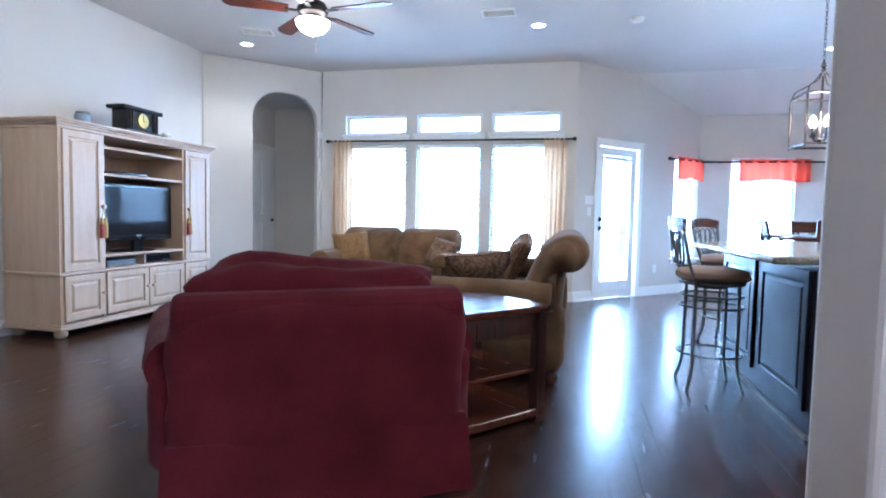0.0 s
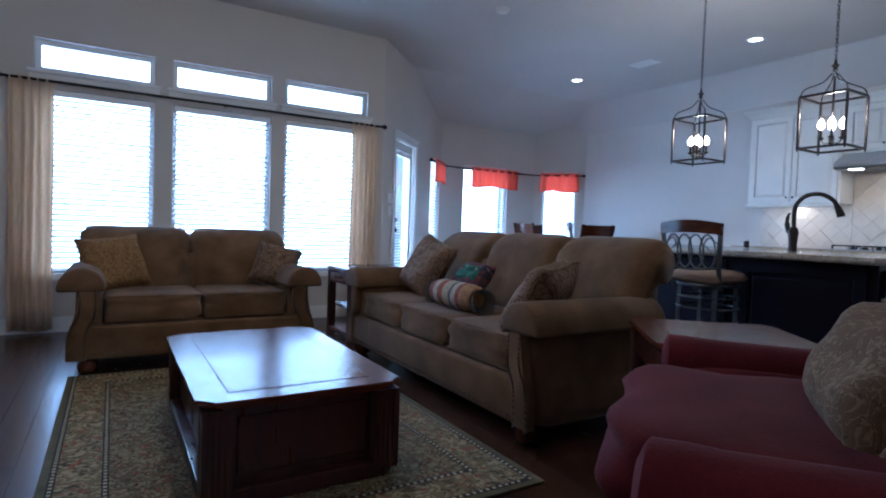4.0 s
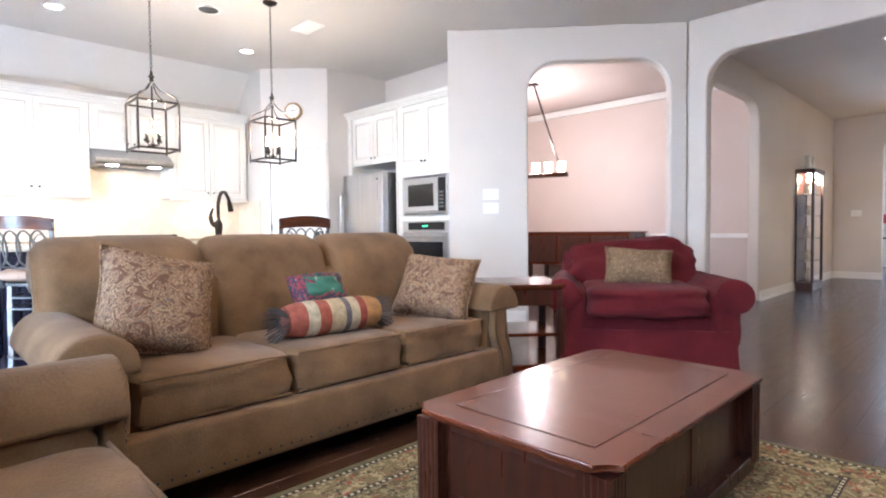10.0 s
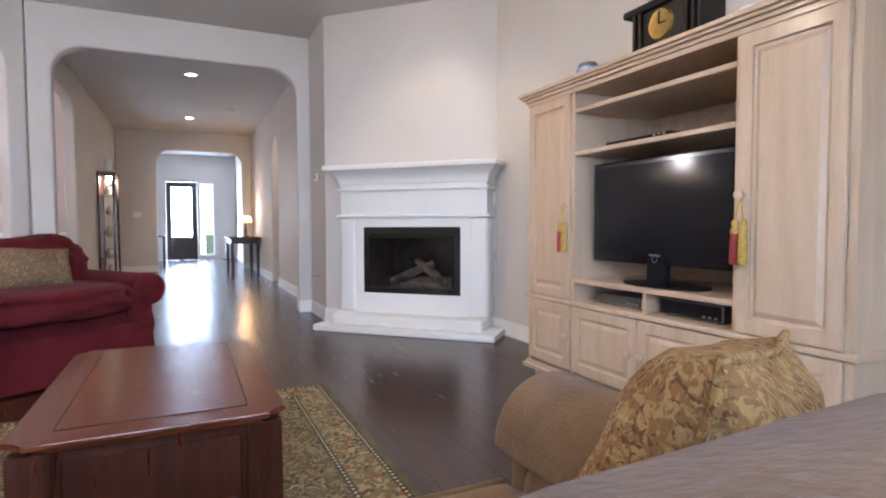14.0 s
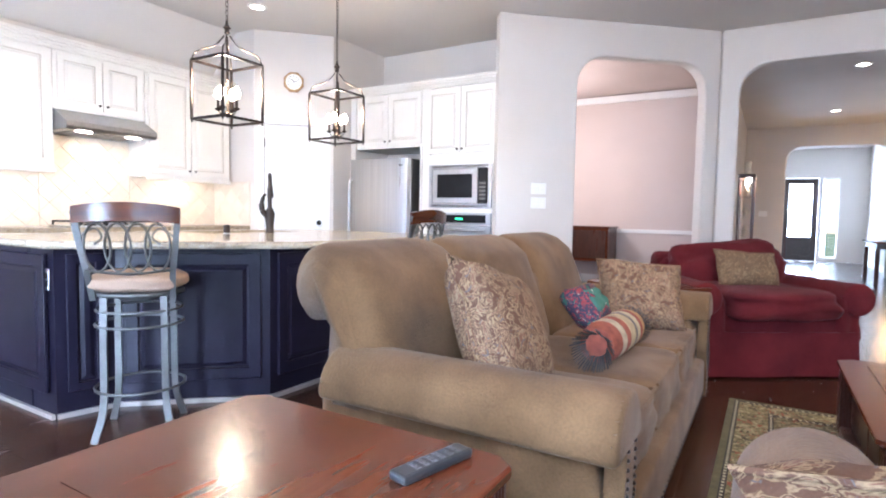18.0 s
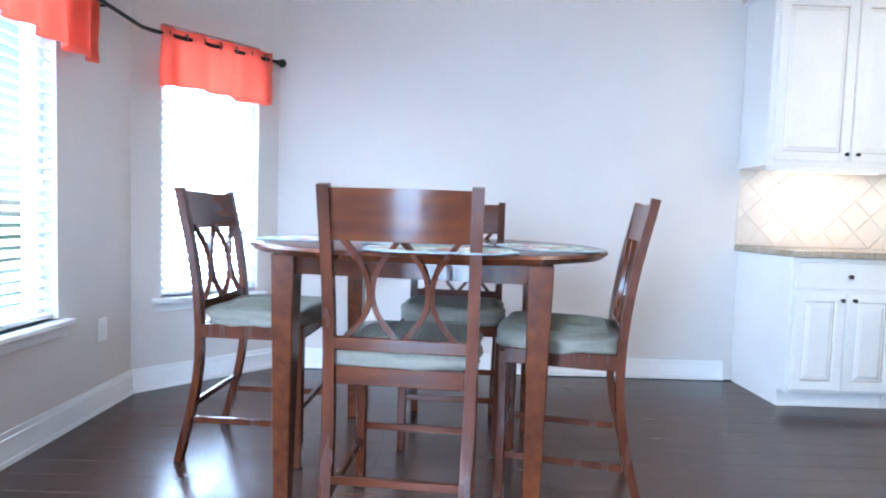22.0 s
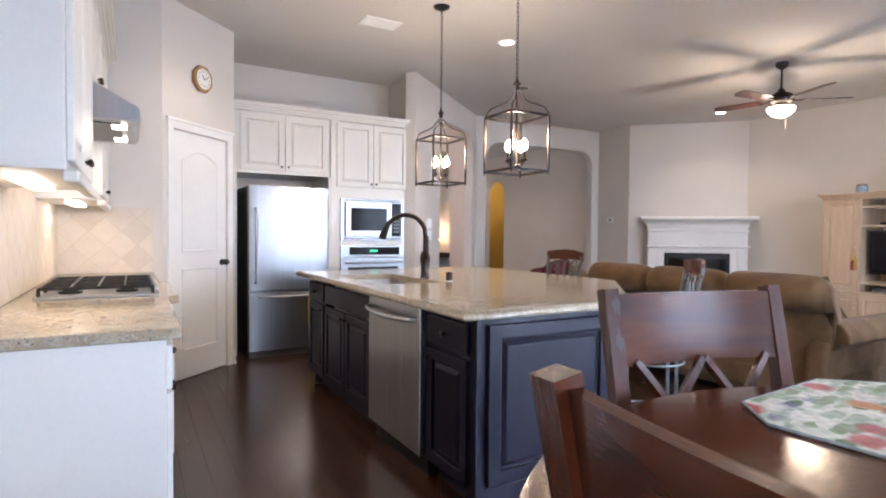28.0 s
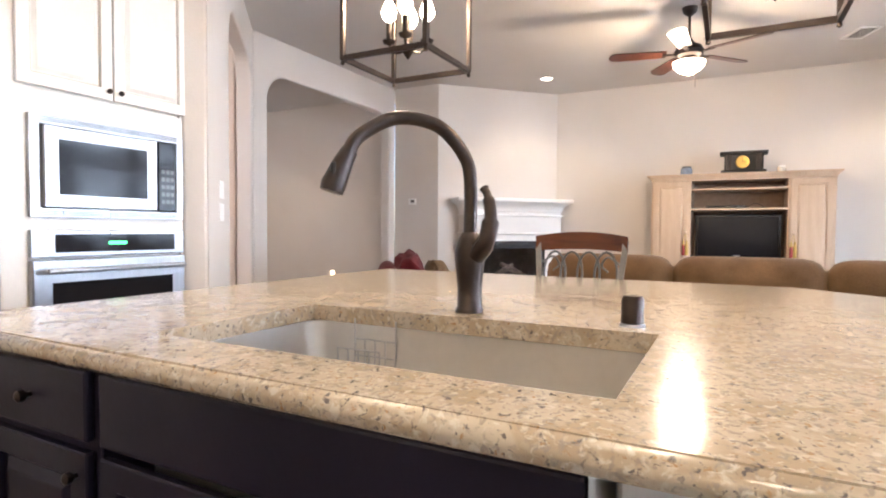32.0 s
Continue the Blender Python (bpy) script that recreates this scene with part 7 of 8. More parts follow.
t = thing("dishwasher", "stainless dishwasher with a curved bar handle in the island", "dishwasher", isl(5.725) @ Matrix.Diagonal((1.15, 1, 1, 1)))
part("tub", box(0.005, -0.57, 0.10, 0.605, -0.01, 0.855), DARKSTEEL, t)
dr = part("door", box(0.008, -0.605, 0.11, 0.602, -0.571, 0.86, 0.006, None, 2), STEEL, t, "brushed stainless door")
part("handle", tube(curve([(0.05, -0.60, 0.80), (0.08, -0.645, 0.795), (0.305, -0.665, 0.785), (0.53, -0.645, 0.795), (0.56, -0.60, 0.80)], 6), 0.014, 10), STEEL, dr, smooth=50)
part("toe_panel", box(0.01, -0.55, 0.0, 0.60, -0.50, 0.10), BLACK, t)
t = thing("kitchen_island", "dark espresso panelled island base with a clipped corner", "kitchen island")
IB = [(2.948, 6.93), (2.70, 6.93), (2.64, 6.66), (2.05, 6.12), (2.03, 4.41), (2.948, 4.41)]
part("core", prism(IB, 0.0, 0.873), NAVY, t)
part("end_filler", box(2.949, 6.915, 0.0, 3.52, 6.935, 0.873), NAVY, t)
for k, (q0, q1) in enumerate((((3.52, 6.937), (2.70, 6.937)), (IB[1], IB[2]), (IB[2], IB[3]), (IB[3], (2.04, 5.26)), ((2.04, 5.26), IB[4]), (IB[4], (2.94, 4.41)))):
    ln = math.dist(q0, q1)
    m = upright(q0, q1) @ Matrix(((1, 0, 0, 0), (0, 0, 1, 0), (0, -1, 0, 0.0), (0, 0, 0, 1)))
    e = 0.05
    d = panel_door(e, ln - e, 0.13, 0.84, NAVY, t, "panel", 0.02, 0.065 if ln > 0.5 else 0.045)
    for o in [d] + list(d.children):
        o.data.transform(m)
    sh = moved(prism([(0, 0.0), (ln, 0.0), (ln, 0.025), (0, 0.025)], 0.0, 0.016), upright(q0, q1) @ Matrix.Translation((0, 0, 0.0)))
    part("shoe_moulding", sh, SHOE, t, "pale shoe moulding")
t2 = thing("wall_outlet", "silver outlet plate on the island end", "outlet", upright((3.52, 6.937), (2.70, 6.937)))
part("plate", box(0.762, 0.66, 0.0, 0.80, 0.77, 0.008, 0.002), STEEL, t2)
part("socket", box(0.770, 0.68, 0.007, 0.792, 0.71, 0.010), BLACK, t2)
part("socket", box(0.770, 0.72, 0.007, 0.792, 0.75, 0.010), BLACK, t2)
for y in (4.50, 6.84):
    part("bun_foot", lathe([(0.025, 0.0), (0.04, 0.015), (0.042, 0.05), (0.03, 0.085), (0.038, 0.10)], 14, (3.47, y, 0)), NAVY, t, smooth=50)


# ---- bar stools ----
def stool(m, label):
    t = thing("bar_stool", label, "bar stool", m, "bar stools")
    part("seat_cushion", moved(puff(0.42, 0.42, 0.10, 3.0, 9, 0.004, 2), rz(0, 0, 0.735)), BEIGESEAT, t, "round beige suede cushion", smooth=0)
    part("seat_ring", ring(0, 0, 0.682, 0.19, 0.011, 28), PEWTER, t, smooth=60)
    part("swivel_plate", lathe([(0.0, 0.64), (0.09, 0.645), (0.10, 0.675), (0.17, 0.682)], 20), PEWTER, t, smooth=40)
    for sx in (-1, 1):
        for sy in (-1, 1):
            part("leg", tube(curve([(sx * 0.125, sy * 0.125, 0.67), (sx * 0.128, sy * 0.128, 0.45), (sx * 0.132, sy * 0.132, 0.16), (sx * 0.165, sy * 0.165, 0.0)], 6), 0.0, 4, None, False, (0.030, 0.016)), PEWTER, t, smooth=40)
    for z, r in ((0.60, 0.185), (0.53, 0.19), (0.225, 0.195)):
        part("foot_ring", ring(0, 0, z, r, 0.007, 28), PEWTER, t, smooth=60)
    for sx in (-1, 1):
        part("back_post", tube(curve([(sx * 0.165, 0.13, 0.66), (sx * 0.175, 0.18, 0.80), (sx * 0.195, 0.215, 0.95), (sx * 0.205, 0.235, 1.065)], 6), 0.0, 4, None, False, (0.026, 0.014)), PEWTER, t, smooth=40)
    pts = [(x, 0.232 - 0.03 * (1 - (x / 0.21) ** 2) * -1, 0) for x in [-0.215 + 0.43 * i / 10 for i in range(11)]]
    rb = bmesh.new()
    rows = []
    for x, y, _ in pts:
        top = 1.085 + 0.022 * (1 - (x / 0.215) ** 2)
        lo = 1.012 + 0.012 * (1 - (x / 0.215) ** 2)
        rows.append([rb.verts.new(v) for v in ((x, y - 0.010, lo), (x, y - 0.010, top), (x, y + 0.010, top), (x, y + 0.010, lo))])
    for a, b in zip(rows, rows[1:]):
        for i in range(4):
            rb.faces.new((a[i], a[(i + 1) % 4], b[(i + 1) % 4], b[i]))
    rb.faces.new(rows[0][::-1])
    rb.faces.new(rows[-1])
    part("top_rail", rb, WALNUT, t, "curved wooden top rail", smooth=40)
    part("lower_rail", tube(curve([(-0.178, 0.185, 0.80), (0, 0.21, 0.785), (0.178, 0.185, 0.80)], 6), 0.007, 6), PEWTER, t, smooth=60)
    for k in range(4):
        x = -0.12 + k * 0.08
        pts = [(x + 0.052 * math.cos(a), 0.222 + 0.012 * math.sin(a), 0.905 + 0.108 * math.sin(a)) for a in [2 * math.pi * i / 20 for i in range(20)]]
        part("scroll_hoop", tube(pts, 0.006, 6, None, True), PEWTER, t, "bent metal hoop", smooth=60)
    for sx in (-1, 1):
        part("corner_scroll", tube(curve([(sx * 0.19, 0.215, 0.95), (sx * 0.13, 0.225, 0.99), (sx * 0.10, 0.23, 0.95), (sx * 0.13, 0.225, 0.92)], 5), 0.005, 6), PEWTER, t, smooth=60)
    return t


stool(rz(2.24, 6.76, 0, 48), "pewter metal bar stool with a beige cushion at the island corner")
stool(rz(1.76, 5.27, 0, 92), "pewter metal bar stool with a beige cushion beside the sofa")

# ---- breakfast table ----
TX, TY = 3.92, 8.90
t = thing("dining_table", "round dark cherry counter-height dining table", "dining table", rz(TX, TY, 0, -8))
part("tabletop", lathe([(0.0, 0.888), (0.645, 0.888), (0.690, 0.894), (0.710, 0.912), (0.707, 0.923), (0.690, 0.928), (0.0, 0.928)], 72), WALNUT, t, smooth=30)
for sx in (-1, 1):
    for sy in (-1, 1):
        lg = bmesh.new()
        x, y = sx * 0.435, sy * 0.435
        for (a, za), (b, zb) in (((0.026, 0.0), (0.042, 0.888)),):
            lo = [lg.verts.new((x + i * a, y + j * a, za)) for i, j in ((-1, -1), (1, -1), (1, 1), (-1, 1))]
            hi = [lg.verts.new((x + i * b, y + j * b, zb)) for i, j in ((-1, -1), (1, -1), (1, 1), (-1, 1))]
            lg.faces.new(lo[::-1]), lg.faces.new(hi)
            for i in range(4):
                lg.faces.new((lo[i], lo[(i + 1) % 4], hi[(i + 1) % 4], hi[i]))
        bmesh.ops.bevel(lg, geom=lg.edges[:], offset=0.005, segments=2, affect="EDGES", profile=0.5)
        part("leg", lg, WALNUT, t, "square tapered leg")
for s in (-1, 1):
    part("apron", box(-0.40, s * 0.435 - 0.011, 0.82, 0.40, s * 0.435 + 0.011, 0.888), WALNUT, t)
    part("apron", box(s * 0.435 - 0.011, -0.40, 0.82, s * 0.435 + 0.011, 0.40, 0.888), WALNUT, t)


def side_chair(m, label):
    t = thing("dining_chair", label, "chair", m, "chairs round the table")
    part("seat_cushion", puff(0.46, 0.44, 0.085, 5, 9, 0.004, 3, rz(0, -0.02, 0.60)), STRIPE, t, "striped sage upholstered seat", smooth=0)
    cords = bmesh.new()
    for i in range(30):
        x = -0.20 + i * 0.0138
        h = [0.600 + 0.0425 * max(0.0, 1 - abs(x / 0.23) ** 5 - abs(y / 0.22) ** 5) ** 0.2 for y in (-0.19, -0.1, 0, 0.1, 0.18)]
        tube([(x, y - 0.02, z) for y, z in zip((-0.19, -0.1, 0, 0.1, 0.18), h)], 0.0028, 4, cords)
    part("seat_stripe", cords, mat("dark_sage_stripe", (0.15, 0.14, 0.10), 0.9, 0, 0.1, 40, 200), t, "dark woven stripes")["kind"] = "stuff"
    for s in (-1, 1):
        part("seat_rail", box(s * 0.215 - 0.011, -0.20, 0.52, s * 0.215 + 0.011, 0.19, 0.575, 0.002), WALNUTV, t)
        part("front_leg", box(s * 0.205 - 0.018, -0.225, 0.0, s * 0.205 + 0.018, -0.189, 0.565, 0.004), WALNUTV, t)
        back = curve([(s * 0.20, 0.29, 0.0), (s * 0.205, 0.215, 0.32), (s * 0.21, 0.20, 0.56), (s * 0.212, 0.225, 0.82), (s * 0.215, 0.285, 1.115)], 5)
        part("back_post", tube(back, 0.0, 4, None, False, (0.034, 0.030)), WALNUTV, t, smooth=40)
        part("side_stretcher", box(s * 0.205 - 0.009, -0.19, 0.165, s * 0.205 + 0.009, 0.225, 0.19, 0.002), WALNUTV, t)
    part("front_rail", box(-0.19, -0.218, 0.52, 0.19, -0.196, 0.575, 0.002), WALNUT, t)
    part("back_rail", box(-0.19, 0.187, 0.52, 0.19, 0.21, 0.575, 0.002), WALNUT, t)
    part("front_stretcher", box(-0.19, -0.215, 0.225, 0.19, -0.197, 0.25, 0.002), WALNUT, t)
    part("rear_stretcher", box(-0.19, 0.225, 0.225, 0.19, 0.243, 0.25, 0.002), WALNUT, t)
    rb = bmesh.new()
    rows = []
    for i in range(11):
        x = -0.205 + 0.041 * i
        c = 0.022 * (1 - (x / 0.205) ** 2)
        rows.append([rb.verts.new(v) for v in ((x, 0.240 + c, 0.955), (x, 0.268 + c, 1.105), (x, 0.284 + c, 1.105), (x, 0.256 + c, 0.955))])
    for a, b in zip(rows, rows[1:]):
        for i in range(4):
            rb.faces.new((a[i], a[(i + 1) % 4], b[(i + 1) % 4], b[i]))
    rb.faces.new(rows[0][::-1])
    rb.faces.new(rows[-1])
    part("crest_rail", rb, WALNUT, t, "broad polished crest rail", smooth=40)
    part("lower_back_rail", box(-0.20, 0.195, 0.625, 0.20, 0.217, 0.665, 0.003), WALNUT, t)
    for k in (-1, 1):
        for s in (-1, 1):
            x = k * 0.086
            pts = curve([(x + s * 0.080, 0.205, 0.655), (x + s * 0.022, 0.213, 0.73), (x + s * 0.004, 0.222, 0.80), (x + s * 0.022, 0.232, 0.88), (x + s * 0.084, 0.248, 0.965)], 5) if abs(k) < 2 else None
            pts = [(max(-0.205, min(0.205, p[0])), p[1], p[2]) for p in pts]
            part("lattice_bar", tube(pts, 0.0, 4, None, False, (0.017, 0.015)), WALNUTV, t, smooth=40)
    for o in t.children:
        o.data.transform(Matrix.Diagonal((1.02, 1, 1, 1)))
    return t


ch = side_chair(rz(3.46, 8.95, 0, 84), "dark cherry counter-height chair with an interlaced back")
for x, y, d in ((4.22, 8.78, -94), (3.76, 8.37, 167), (4.04, 9.60, -4)):
    copy_thing(ch, rz(x, y, 0, d))
FRUIT = fruit_cloth("fruit_print")
BIND = mat("placemat_binding", (0.34, 0.40, 0.42), 0.9, 0, 0.2, 40, 120, 0.3)
for k, (x, y, d) in enumerate(((3.84, 9.37, 172), (4.055, 8.92, 80), (3.66, 8.91, 98), (3.68, 8.46, 4), (3.335, 8.86, 92))):
    t = thing("placemat", "fruit-print quilted placemat with clipped corners", "placemat", rz(x, y, 0.9285 + 0.0052 * (k == 2), d), "placemats")
    pm = prism(clipped(0.46, 0.33, 0.085), 0.0005, 0.005, 0.0015)
    part("cloth", pm, FRUIT, t, m=Matrix.Identity(4))
    part("binding", tube([(px, py, 0.003) for px, py in clipped(0.462, 0.332, 0.085)], 0.0028, 5, None, True), BIND, t)

# ---- hall, entry and dining room ----
# the side room's yellow light is put into its wall colour
YEL = mat("yellow_lit_paint", (0.62, 0.44, 0.10), 0.8, 0, 0.04, 2, 80, 0.15)
struct("wall_side_room", box(-3.9, -2.7, 0, -3.8, -0.7, ZH), YEL, "side room wall with yellow light put into its colour")
struct("wall_side_room", box(-3.9, -0.82, 0, -2.69, -0.72, ZH), YEL, "side room wall with yellow light put into its colour")
struct("wall_side_room", box(-3.9, -2.7, 0, -2.69, -2.6, ZH), YEL, "side room wall with yellow light put into its colour")
struct("ceiling_side_room", box(-3.9, -2.7, ZH, -2.70, -0.7, ZH + 0.1), CEIL, "painted side room ceiling")
lamp("side_room_light", "POINT", pose(-3.25, -1.7, 2.3), 9, WARM, 0.08)

t = new("door_3")
t.matrix_basis = upright((HW, HF), (HE, HF)) @ Matrix.Translation((-0.03, 0, 0)) @ Matrix.Diagonal((1, 1.055, 1, 1))
tagged(t, "dark wooden front door with a tall glass pane", "door", kind="structure")
DARKW = wood("dark_door", (0.02, 0.014, 0.012), (0.05, 0.032, 0.025), (8, 8, 1), 3, 0.4, 0.1)
f = rect_frame(1.10, 0.005, 1.89, 2.11, 0.13, 0.03, 0.08)
part("door_leaf", f, DARKW, t)
part("lower_panel", box(1.231, 0.136, 0.032, 1.759, 0.62, 0.078), DARKW, t)
g = part("pane", box(1.22, 0.61, 0.052, 1.77, 1.97, 0.057), PANE, t)
g.visible_shadow = False
part("door_handle", box(1.115, 0.95, -0.03, 1.14, 1.15, 0.03, 0.005), BRONZE, t)
t = new("window_10")
t.matrix_basis = upright((HW, HF), (HE, HF)) @ Matrix.Translation((-0.01, 0, 0)) @ Matrix.Diagonal((1, 1.055, 1, 1))
tagged(t, "narrow white sidelight window beside the front door", "window", kind="structure")
part("window_frame", rect_frame(0.60, 0.10, 1.02, 2.12, 0.042, 0.04, 0.10), TRIM, t)
g = part("pane", box(0.63, 0.14, 0.068, 0.99, 2.08, 0.072), PANE, t)
g.visible_shadow = False

t = thing("console_table", "slim dark console table against the hall wall", "console table", rz(-2.235, -4.2, 0, 90) @ Matrix.Diagonal((1.4, 1.6, 1, 1)))
part("tabletop", box(-0.50, -0.19, 0.72, 0.50, 0.19, 0.75, 0.006), CHERRY, t)
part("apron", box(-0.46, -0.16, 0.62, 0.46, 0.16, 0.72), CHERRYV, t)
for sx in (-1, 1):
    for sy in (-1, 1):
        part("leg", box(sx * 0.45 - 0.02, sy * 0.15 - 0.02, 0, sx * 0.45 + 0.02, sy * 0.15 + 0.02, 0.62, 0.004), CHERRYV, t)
t = thing("table_lamp", "small table lamp with a lit amber glass shade", "lamp", rz(-2.30, -4.1, 0.75))
part("base", lathe([(0.0, 0.0), (0.07, 0.0), (0.06, 0.02), (0.02, 0.05), (0.03, 0.12), (0.015, 0.20), (0.012, 0.30)], 20), BRONZE, t, smooth=50)
part("shade", lathe([(0.13, 0.30), (0.12, 0.36), (0.07, 0.42), (0.04, 0.43)], 24), glow("amber_shade", (1.0, 0.52, 0.12), 4.0), t, "lit amber shade", smooth=50)
lamp("table_lamp_light", "POINT", pose(-2.26, -4.1, 1.30), 10, (1.0, 0.6, 0.25), 0.06)
t = thing("curio_cabinet", "tall dark wooden curio cabinet with glass and lit shelves", "cabinet", rz(HE, -2.80, 0, -90))
for q in ((-0.32, -0.305), (0.305, 0.32)):
    part("side_glass", box(q[0] + 0.004, -0.236, 0.12, q[1] - 0.004, -0.03, 1.80), PANE, t, "clear glass side")
    for y in (-0.24, -0.03):
        part("side_stile", box(q[0], y, 0.12, q[1], y + 0.022, 1.80), CHERRYV, t)
part("back", box(-0.305, -0.02, 0.0, 0.305, -0.006, 1.84), CHERRYV, t)
part("plinth", box(-0.33, -0.25, 0.0, 0.33, -0.004, 0.12, 0.006), CHERRYV, t)
part("crown", box(-0.345, -0.27, 1.80, 0.345, -0.002, 1.87, 0.012), CHERRYV, t)
for z in (0.45, 0.80, 1.15, 1.48):
    s = part("shelf", box(-0.30, -0.23, z - 0.006, 0.30, -0.022, z + 0.006), PANE, t, "glass shelf")
for q in ((-0.32, -0.28), (0.28, 0.32)):
    part("door_stile", box(q[0], -0.255, 0.12, q[1], -0.24, 1.80), CHERRYV, t)
part("cabinet_light", box(-0.2, -0.2, 1.77, 0.2, -0.12, 1.79), CAN, t, "lit cabinet lamp")
CH = mat("porcelain", (0.72, 0.66, 0.55), 0.25, 0, 0.1, 12, 60)
for k, (x, z, h) in enumerate(((-0.15, 0.457, 0.16), (0.12, 0.457, 0.13), (-0.1, 0.807, 0.18), (0.15, 0.807, 0.12), (0.0, 1.157, 0.15), (-0.18, 1.487, 0.14), (0.14, 1.487, 0.17), (0.0, 0.127, 0.2))):
    o = thing("vase", "small cream porcelain vase in the curio cabinet", "vase", t.matrix_basis @ rz(x, -0.13, z), "curio vases")
    part("body", lathe([(0.03, 0.0), (0.05, h * 0.3), (0.045, h * 0.6), (0.02, h * 0.85), (0.03, h)], 16), CH, o, smooth=50)
for k, x in enumerate((-0.12, 0.12)):
    o = thing("glass_vase", "clear glass vase on the curio cabinet", "vase", t.matrix_basis @ rz(x, -0.13, 1.87))
    part("body", lathe([(0.04, 0.0), (0.055, 0.05), (0.035, 0.14), (0.06, 0.22)], 16), mat("pressed_glass", (0.75, 0.74, 0.70), 0.15, 0, 0.1, 30, 60), o, smooth=50)
lamp("curio_light", "POINT", t.matrix_basis @ pose(0, -0.13, 1.72), 18, WARM, 0.04)
t = thing("red_table_lamp", "table lamp with a red shade in the entry", "lamp", rz(-0.45, -6.6, 0.75))
part("base", lathe([(0.0, 0.0), (0.07, 0.0), (0.03, 0.04), (0.05, 0.15), (0.012, 0.28)], 18), BRONZE, t, smooth=50)
part("shade", lathe([(0.14, 0.28), (0.09, 0.46), (0.085, 0.46)], 22), mat("red_shade", (0.42, 0.05, 0.05), 0.8), t, "red cloth shade", smooth=50)
t = thing("hall_table", "small dark table in the entry", "side table", rz(-0.45, -6.6))
part("tabletop", box(-0.3, -0.3, 0.72, 0.3, 0.3, 0.75, 0.006), CHERRY, t)
for sx in (-1, 1):
    for sy in (-1, 1):
        part("leg", box(sx * 0.25 - 0.02, sy * 0.25 - 0.02, 0, sx * 0.25 + 0.02, sy * 0.25 + 0.02, 0.72), CHERRYV, t)
t = thing("night_light", "small plug-in night light glowing on the hall wall", "night light", upright((HW, 1.535), (HW, HF)))
part("body", box(1.0, 0.40, -0.03, 1.05, 0.47, -0.0005, 0.008), glow("night_glow", (1.0, 0.75, 0.45), 3.0), t)

t = thing("sideboard", "dark cherry sideboard against the dining room wall", "sideboard", rz(2.70, -0.58) @ Matrix.Diagonal((1.26, 1, 0.93, 1)))
part("body", box(-0.75, -0.28, 0.42, 0.75, 0.28, 0.98, 0.004), CHERRY, t)
part("top", box(-0.77, -0.30, 0.98, 0.77, 0.30, 1.01, 0.008), CHERRY, t)
for k in range(3):
    d = part("door", box(-0.72 + k * 0.49, 0.28, 0.47, -0.26 + k * 0.49, 0.297, 0.94, 0.006), CHERRYV, t)
    part("knob", bar((-0.30 + k * 0.49, 0.297, 0.72), (-0.30 + k * 0.49, 0.32, 0.72), 0.01), BRONZE, d)
for sx in (-1, 1):
    for sy in (-1, 1):
        part("leg", box(sx * 0.70 - 0.025, sy * 0.24 - 0.025, 0, sx * 0.70 + 0.025, sy * 0.24 + 0.025, 0.42, 0.004), CHERRYV, t)
t = thing("dining_chandelier", "rustic beam chandelier with lit candle glasses", "chandelier", rz(2.66, 0.92, 0, 18))
part("ceiling_plate", box(-0.12, -0.05, ZD - 0.025, 0.20, 0.05, ZD, 0.004), BRONZE, t)
part("beam", box(-0.55, -0.05, 1.72, 0.55, 0.05, 1.78, 0.006), WALNUT, t)
for sx in (-1, 1):
    for sy in (-1, 1):
        part("hanger", bar((sx * 0.07, sy * 0.03, ZD - 0.02), (sx * 0.46, sy * 0.045, 1.78), 0.006), BRONZE, t)
for k in range(6):
    x = -0.46 + k * 0.184
    c = part("candle_glass", lathe([(0.0, 1.78), (0.038, 1.782), (0.052, 1.82), (0.052, 1.93), (0.048, 1.93)], 16, (x, 0, 0)), glow("candle_glow", (1.0, 0.72, 0.42), 7.0), t, "lit frosted candle glass", smooth=50)
lamp("chandelier_light", "POINT", pose(2.66, 0.92, 2.10), 58, (1.0, 0.86, 0.74), 0.15)

# passage door
casing((-3.98, 9.8), (-3.98, 7.2), 0.13, 0.83, 2.06)
t = new("door_4")
t.matrix_basis = upright((-3.98, 9.8), (-3.98, 7.2)) @ Matrix.Translation((-0.62, 0, 0))
tagged(t, "white panelled door in the passage, closed", "door", kind="structure")
part("door_leaf", box(0.752, 0.005, -0.012, 1.448, 2.058, -0.001), TRIM, t)
for q in ((0.84, 0.25, 1.08, 0.90), (1.12, 0.25, 1.36, 0.90), (0.84, 1.05, 1.08, 1.90), (1.12, 1.05, 1.36, 1.90)):
    part("moulded_panel", box(q[0], q[1], -0.018, q[2], q[3], -0.011, 0.006), TRIM, t)
part("door_handle", moved(lathe([(0.0, -0.06), (0.026, -0.04), (0.01, -0.018), (0.026, -0.012)], 14), Matrix.Translation((0.80, 0.96, -0.005))), BLACK, t, smooth=50)

# ---- unseen walls added behind the pantry to shut out the sky ----
struct("wall_pantry_back", box(3.975, 2.37, 0, 5.445, 2.47, ZC), PAINT, "unseen closing wall behind the pantry")
struct("wall_pantry_east", box(5.295, 2.37, 0, 5.435, 4.06, ZC), PAINT, "unseen closing wall behind the pantry")

# ---- floorboards ----
rnd = random.Random(4)
BW, GAP = 0.127, 0.0009
LENS = (0.62, 0.86, 1.12, 1.40)


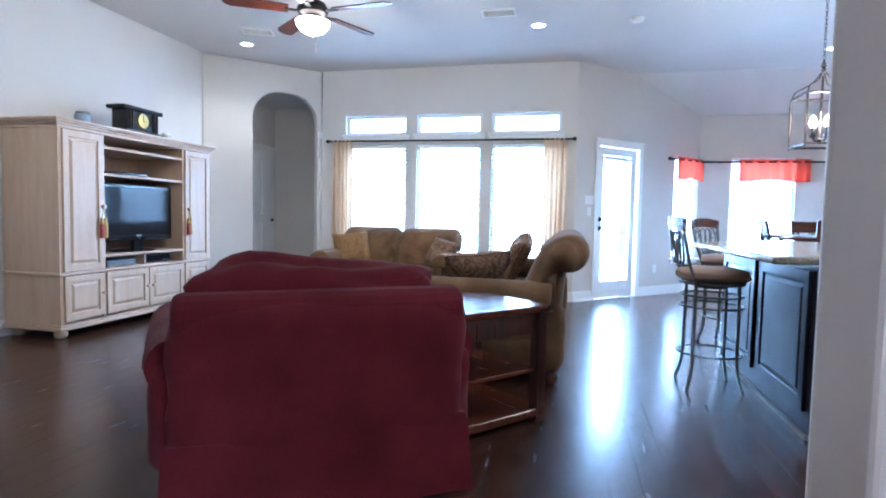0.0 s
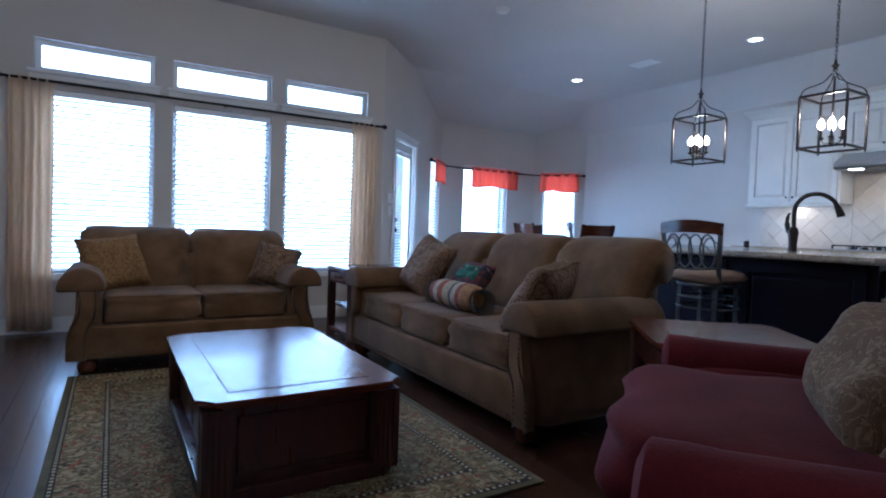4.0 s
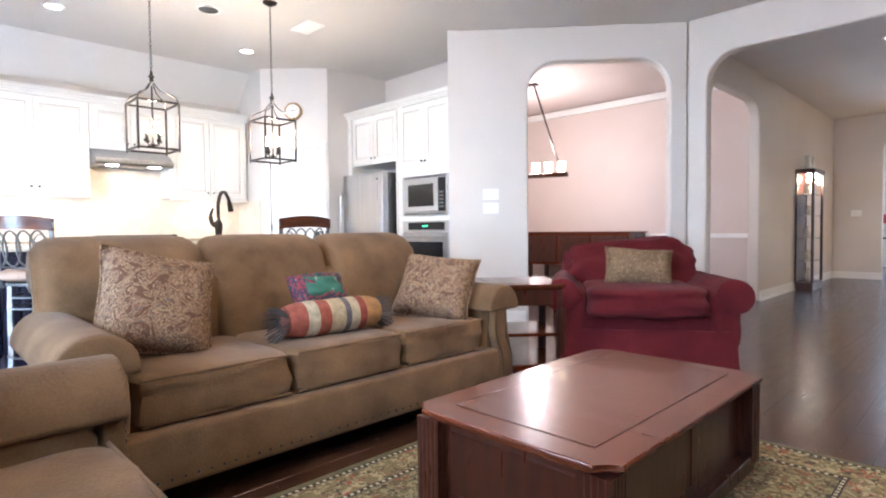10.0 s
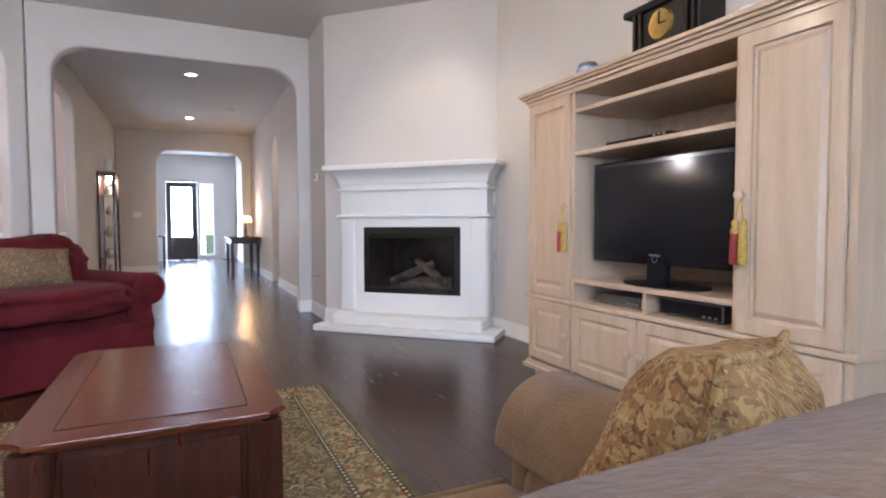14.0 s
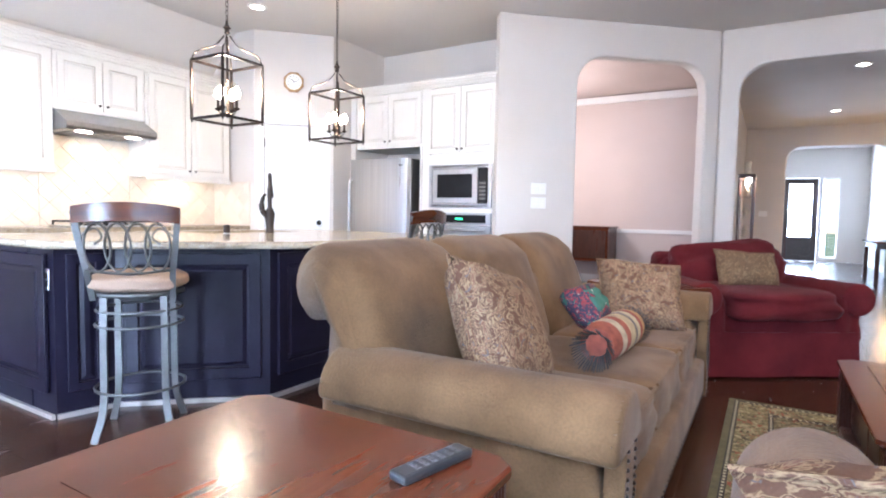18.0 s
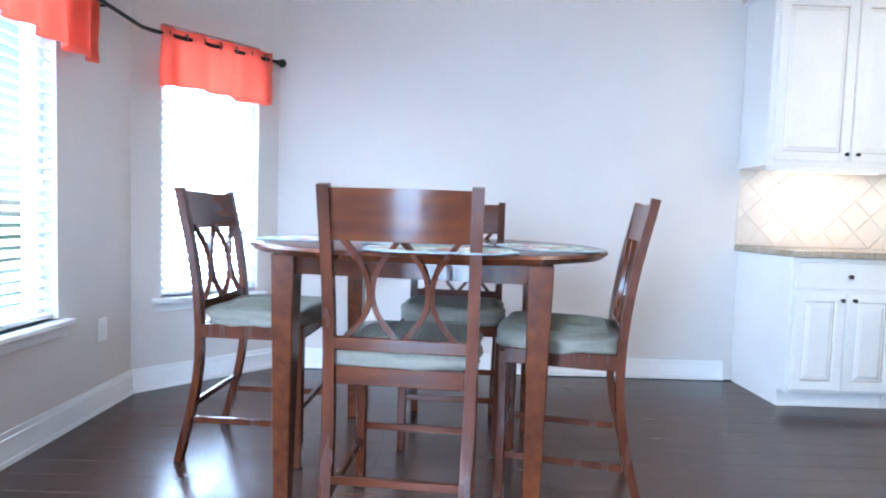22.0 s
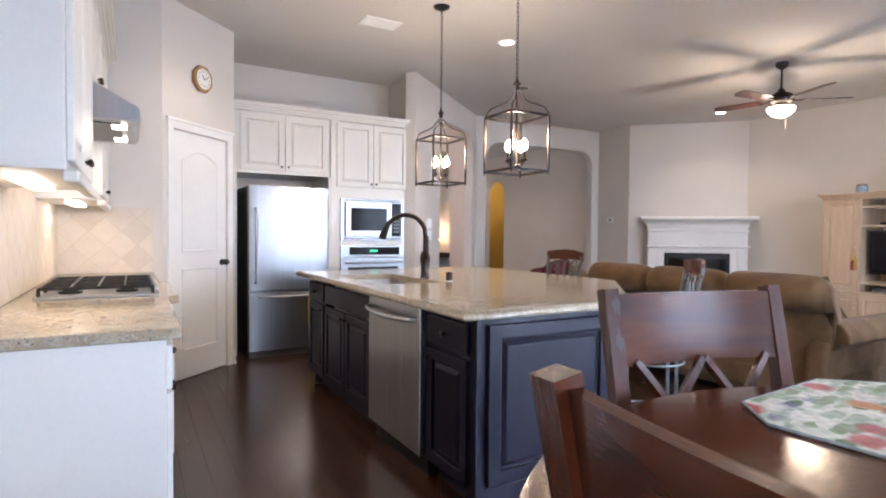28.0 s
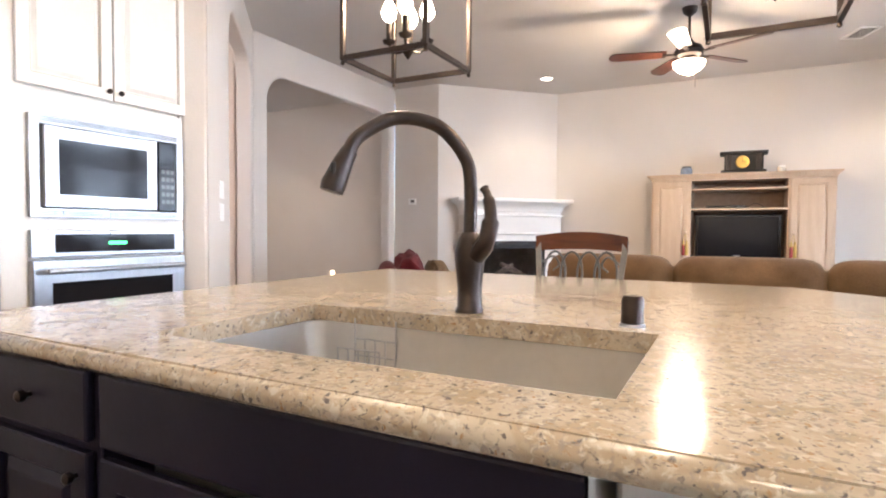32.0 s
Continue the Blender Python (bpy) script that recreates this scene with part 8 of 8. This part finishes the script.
def board_mesh(length):
    bm = bmesh.new()
    w, h, b = BW / 2 - GAP / 2, length / 2 - GAP / 2, 0.0006
    lo = [bm.verts.new((x, y, -0.018)) for x, y in ((-w, -h), (w, -h), (w, h), (-w, h))]
    mi = [bm.verts.new((x, y, -b)) for x, y in ((-w, -h), (w, -h), (w, h), (-w, h))]
    hi = [bm.verts.new((x, y, 0.0)) for x, y in ((-w + b, -h + b), (w - b, -h + b), (w - b, h - b), (-w + b, h - b))]
    for r0, r1 in ((lo, mi), (mi, hi)):
        for i in range(4):
            bm.faces.new((r0[i], r0[(i + 1) % 4], r1[(i + 1) % 4], r1[i]))
    bm.faces.new(hi)
    me = bpy.data.meshes.new("floorboard")
    bm.to_mesh(me)
    bm.free()
    me.materials.append(FLOOR)
    return me


BOARDS = {q: board_mesh(q) for q in LENS}


def indoors(x, y):
    """True inside the house's floor plan."""
    if (-2.7 < x < 0.3 and -9.6 < y < 1.7) or (0.1 < x < 4.7 and -1.0 < y < 2.5) or (-4.0 < x < -2.4 and 7.4 < y < 9.75) or (-3.9 < x < -2.6 and -2.7 < y < -0.7):
        return True
    plan = (A, B, C, (3.975, 3.2), E0, E1, F, G, H, I, J, K, L, M)
    inside = False
    for (x0, y0), (x1, y1) in zip(plan, plan[1:] + plan[:1]):
        if (y0 > y) != (y1 > y) and x < x0 + (x1 - x0) * (y - y0) / (y1 - y0):
            inside = not inside
    return inside

floor = bpy.data.objects["floor"]
verts, faces = [], []
singles = 0
for i in range(int(9.6 / BW) + 1):
    x = -3.98 + i * BW
    y = -9.6 + rnd.random() * 1.2
    while y < 11.0:
        q = rnd.choice(LENS)
        cy = y + q / 2
        if not any(indoors(x, v) for v in (y, cy, y + q)):
            y += q
            continue
        if -1.9 < x < 5.2 and 4.9 < cy < 10.4 and singles < 300:
            o = bpy.data.objects.new("floorboard", BOARDS[q])
            scene.collection.objects.link(o)
            o.parent = floor
            o.matrix_basis = pose(x, cy, 0.0, 0, 0, 0)
            singles += 1
        else:
            me = BOARDS[q]
            k = len(verts)
            verts += [(v.co.x + x, v.co.y + cy, v.co.z) for v in me.vertices]
            faces += [[k + j for j in p.vertices] for p in me.polygons]
        y += q
me = bpy.data.meshes.new("more_floorboards")
me.from_pydata(verts, [], faces)
me.materials.append(FLOOR)
ob = new("more_floorboards", me)
ob.parent = floor
ob["kind"] = "stuff"
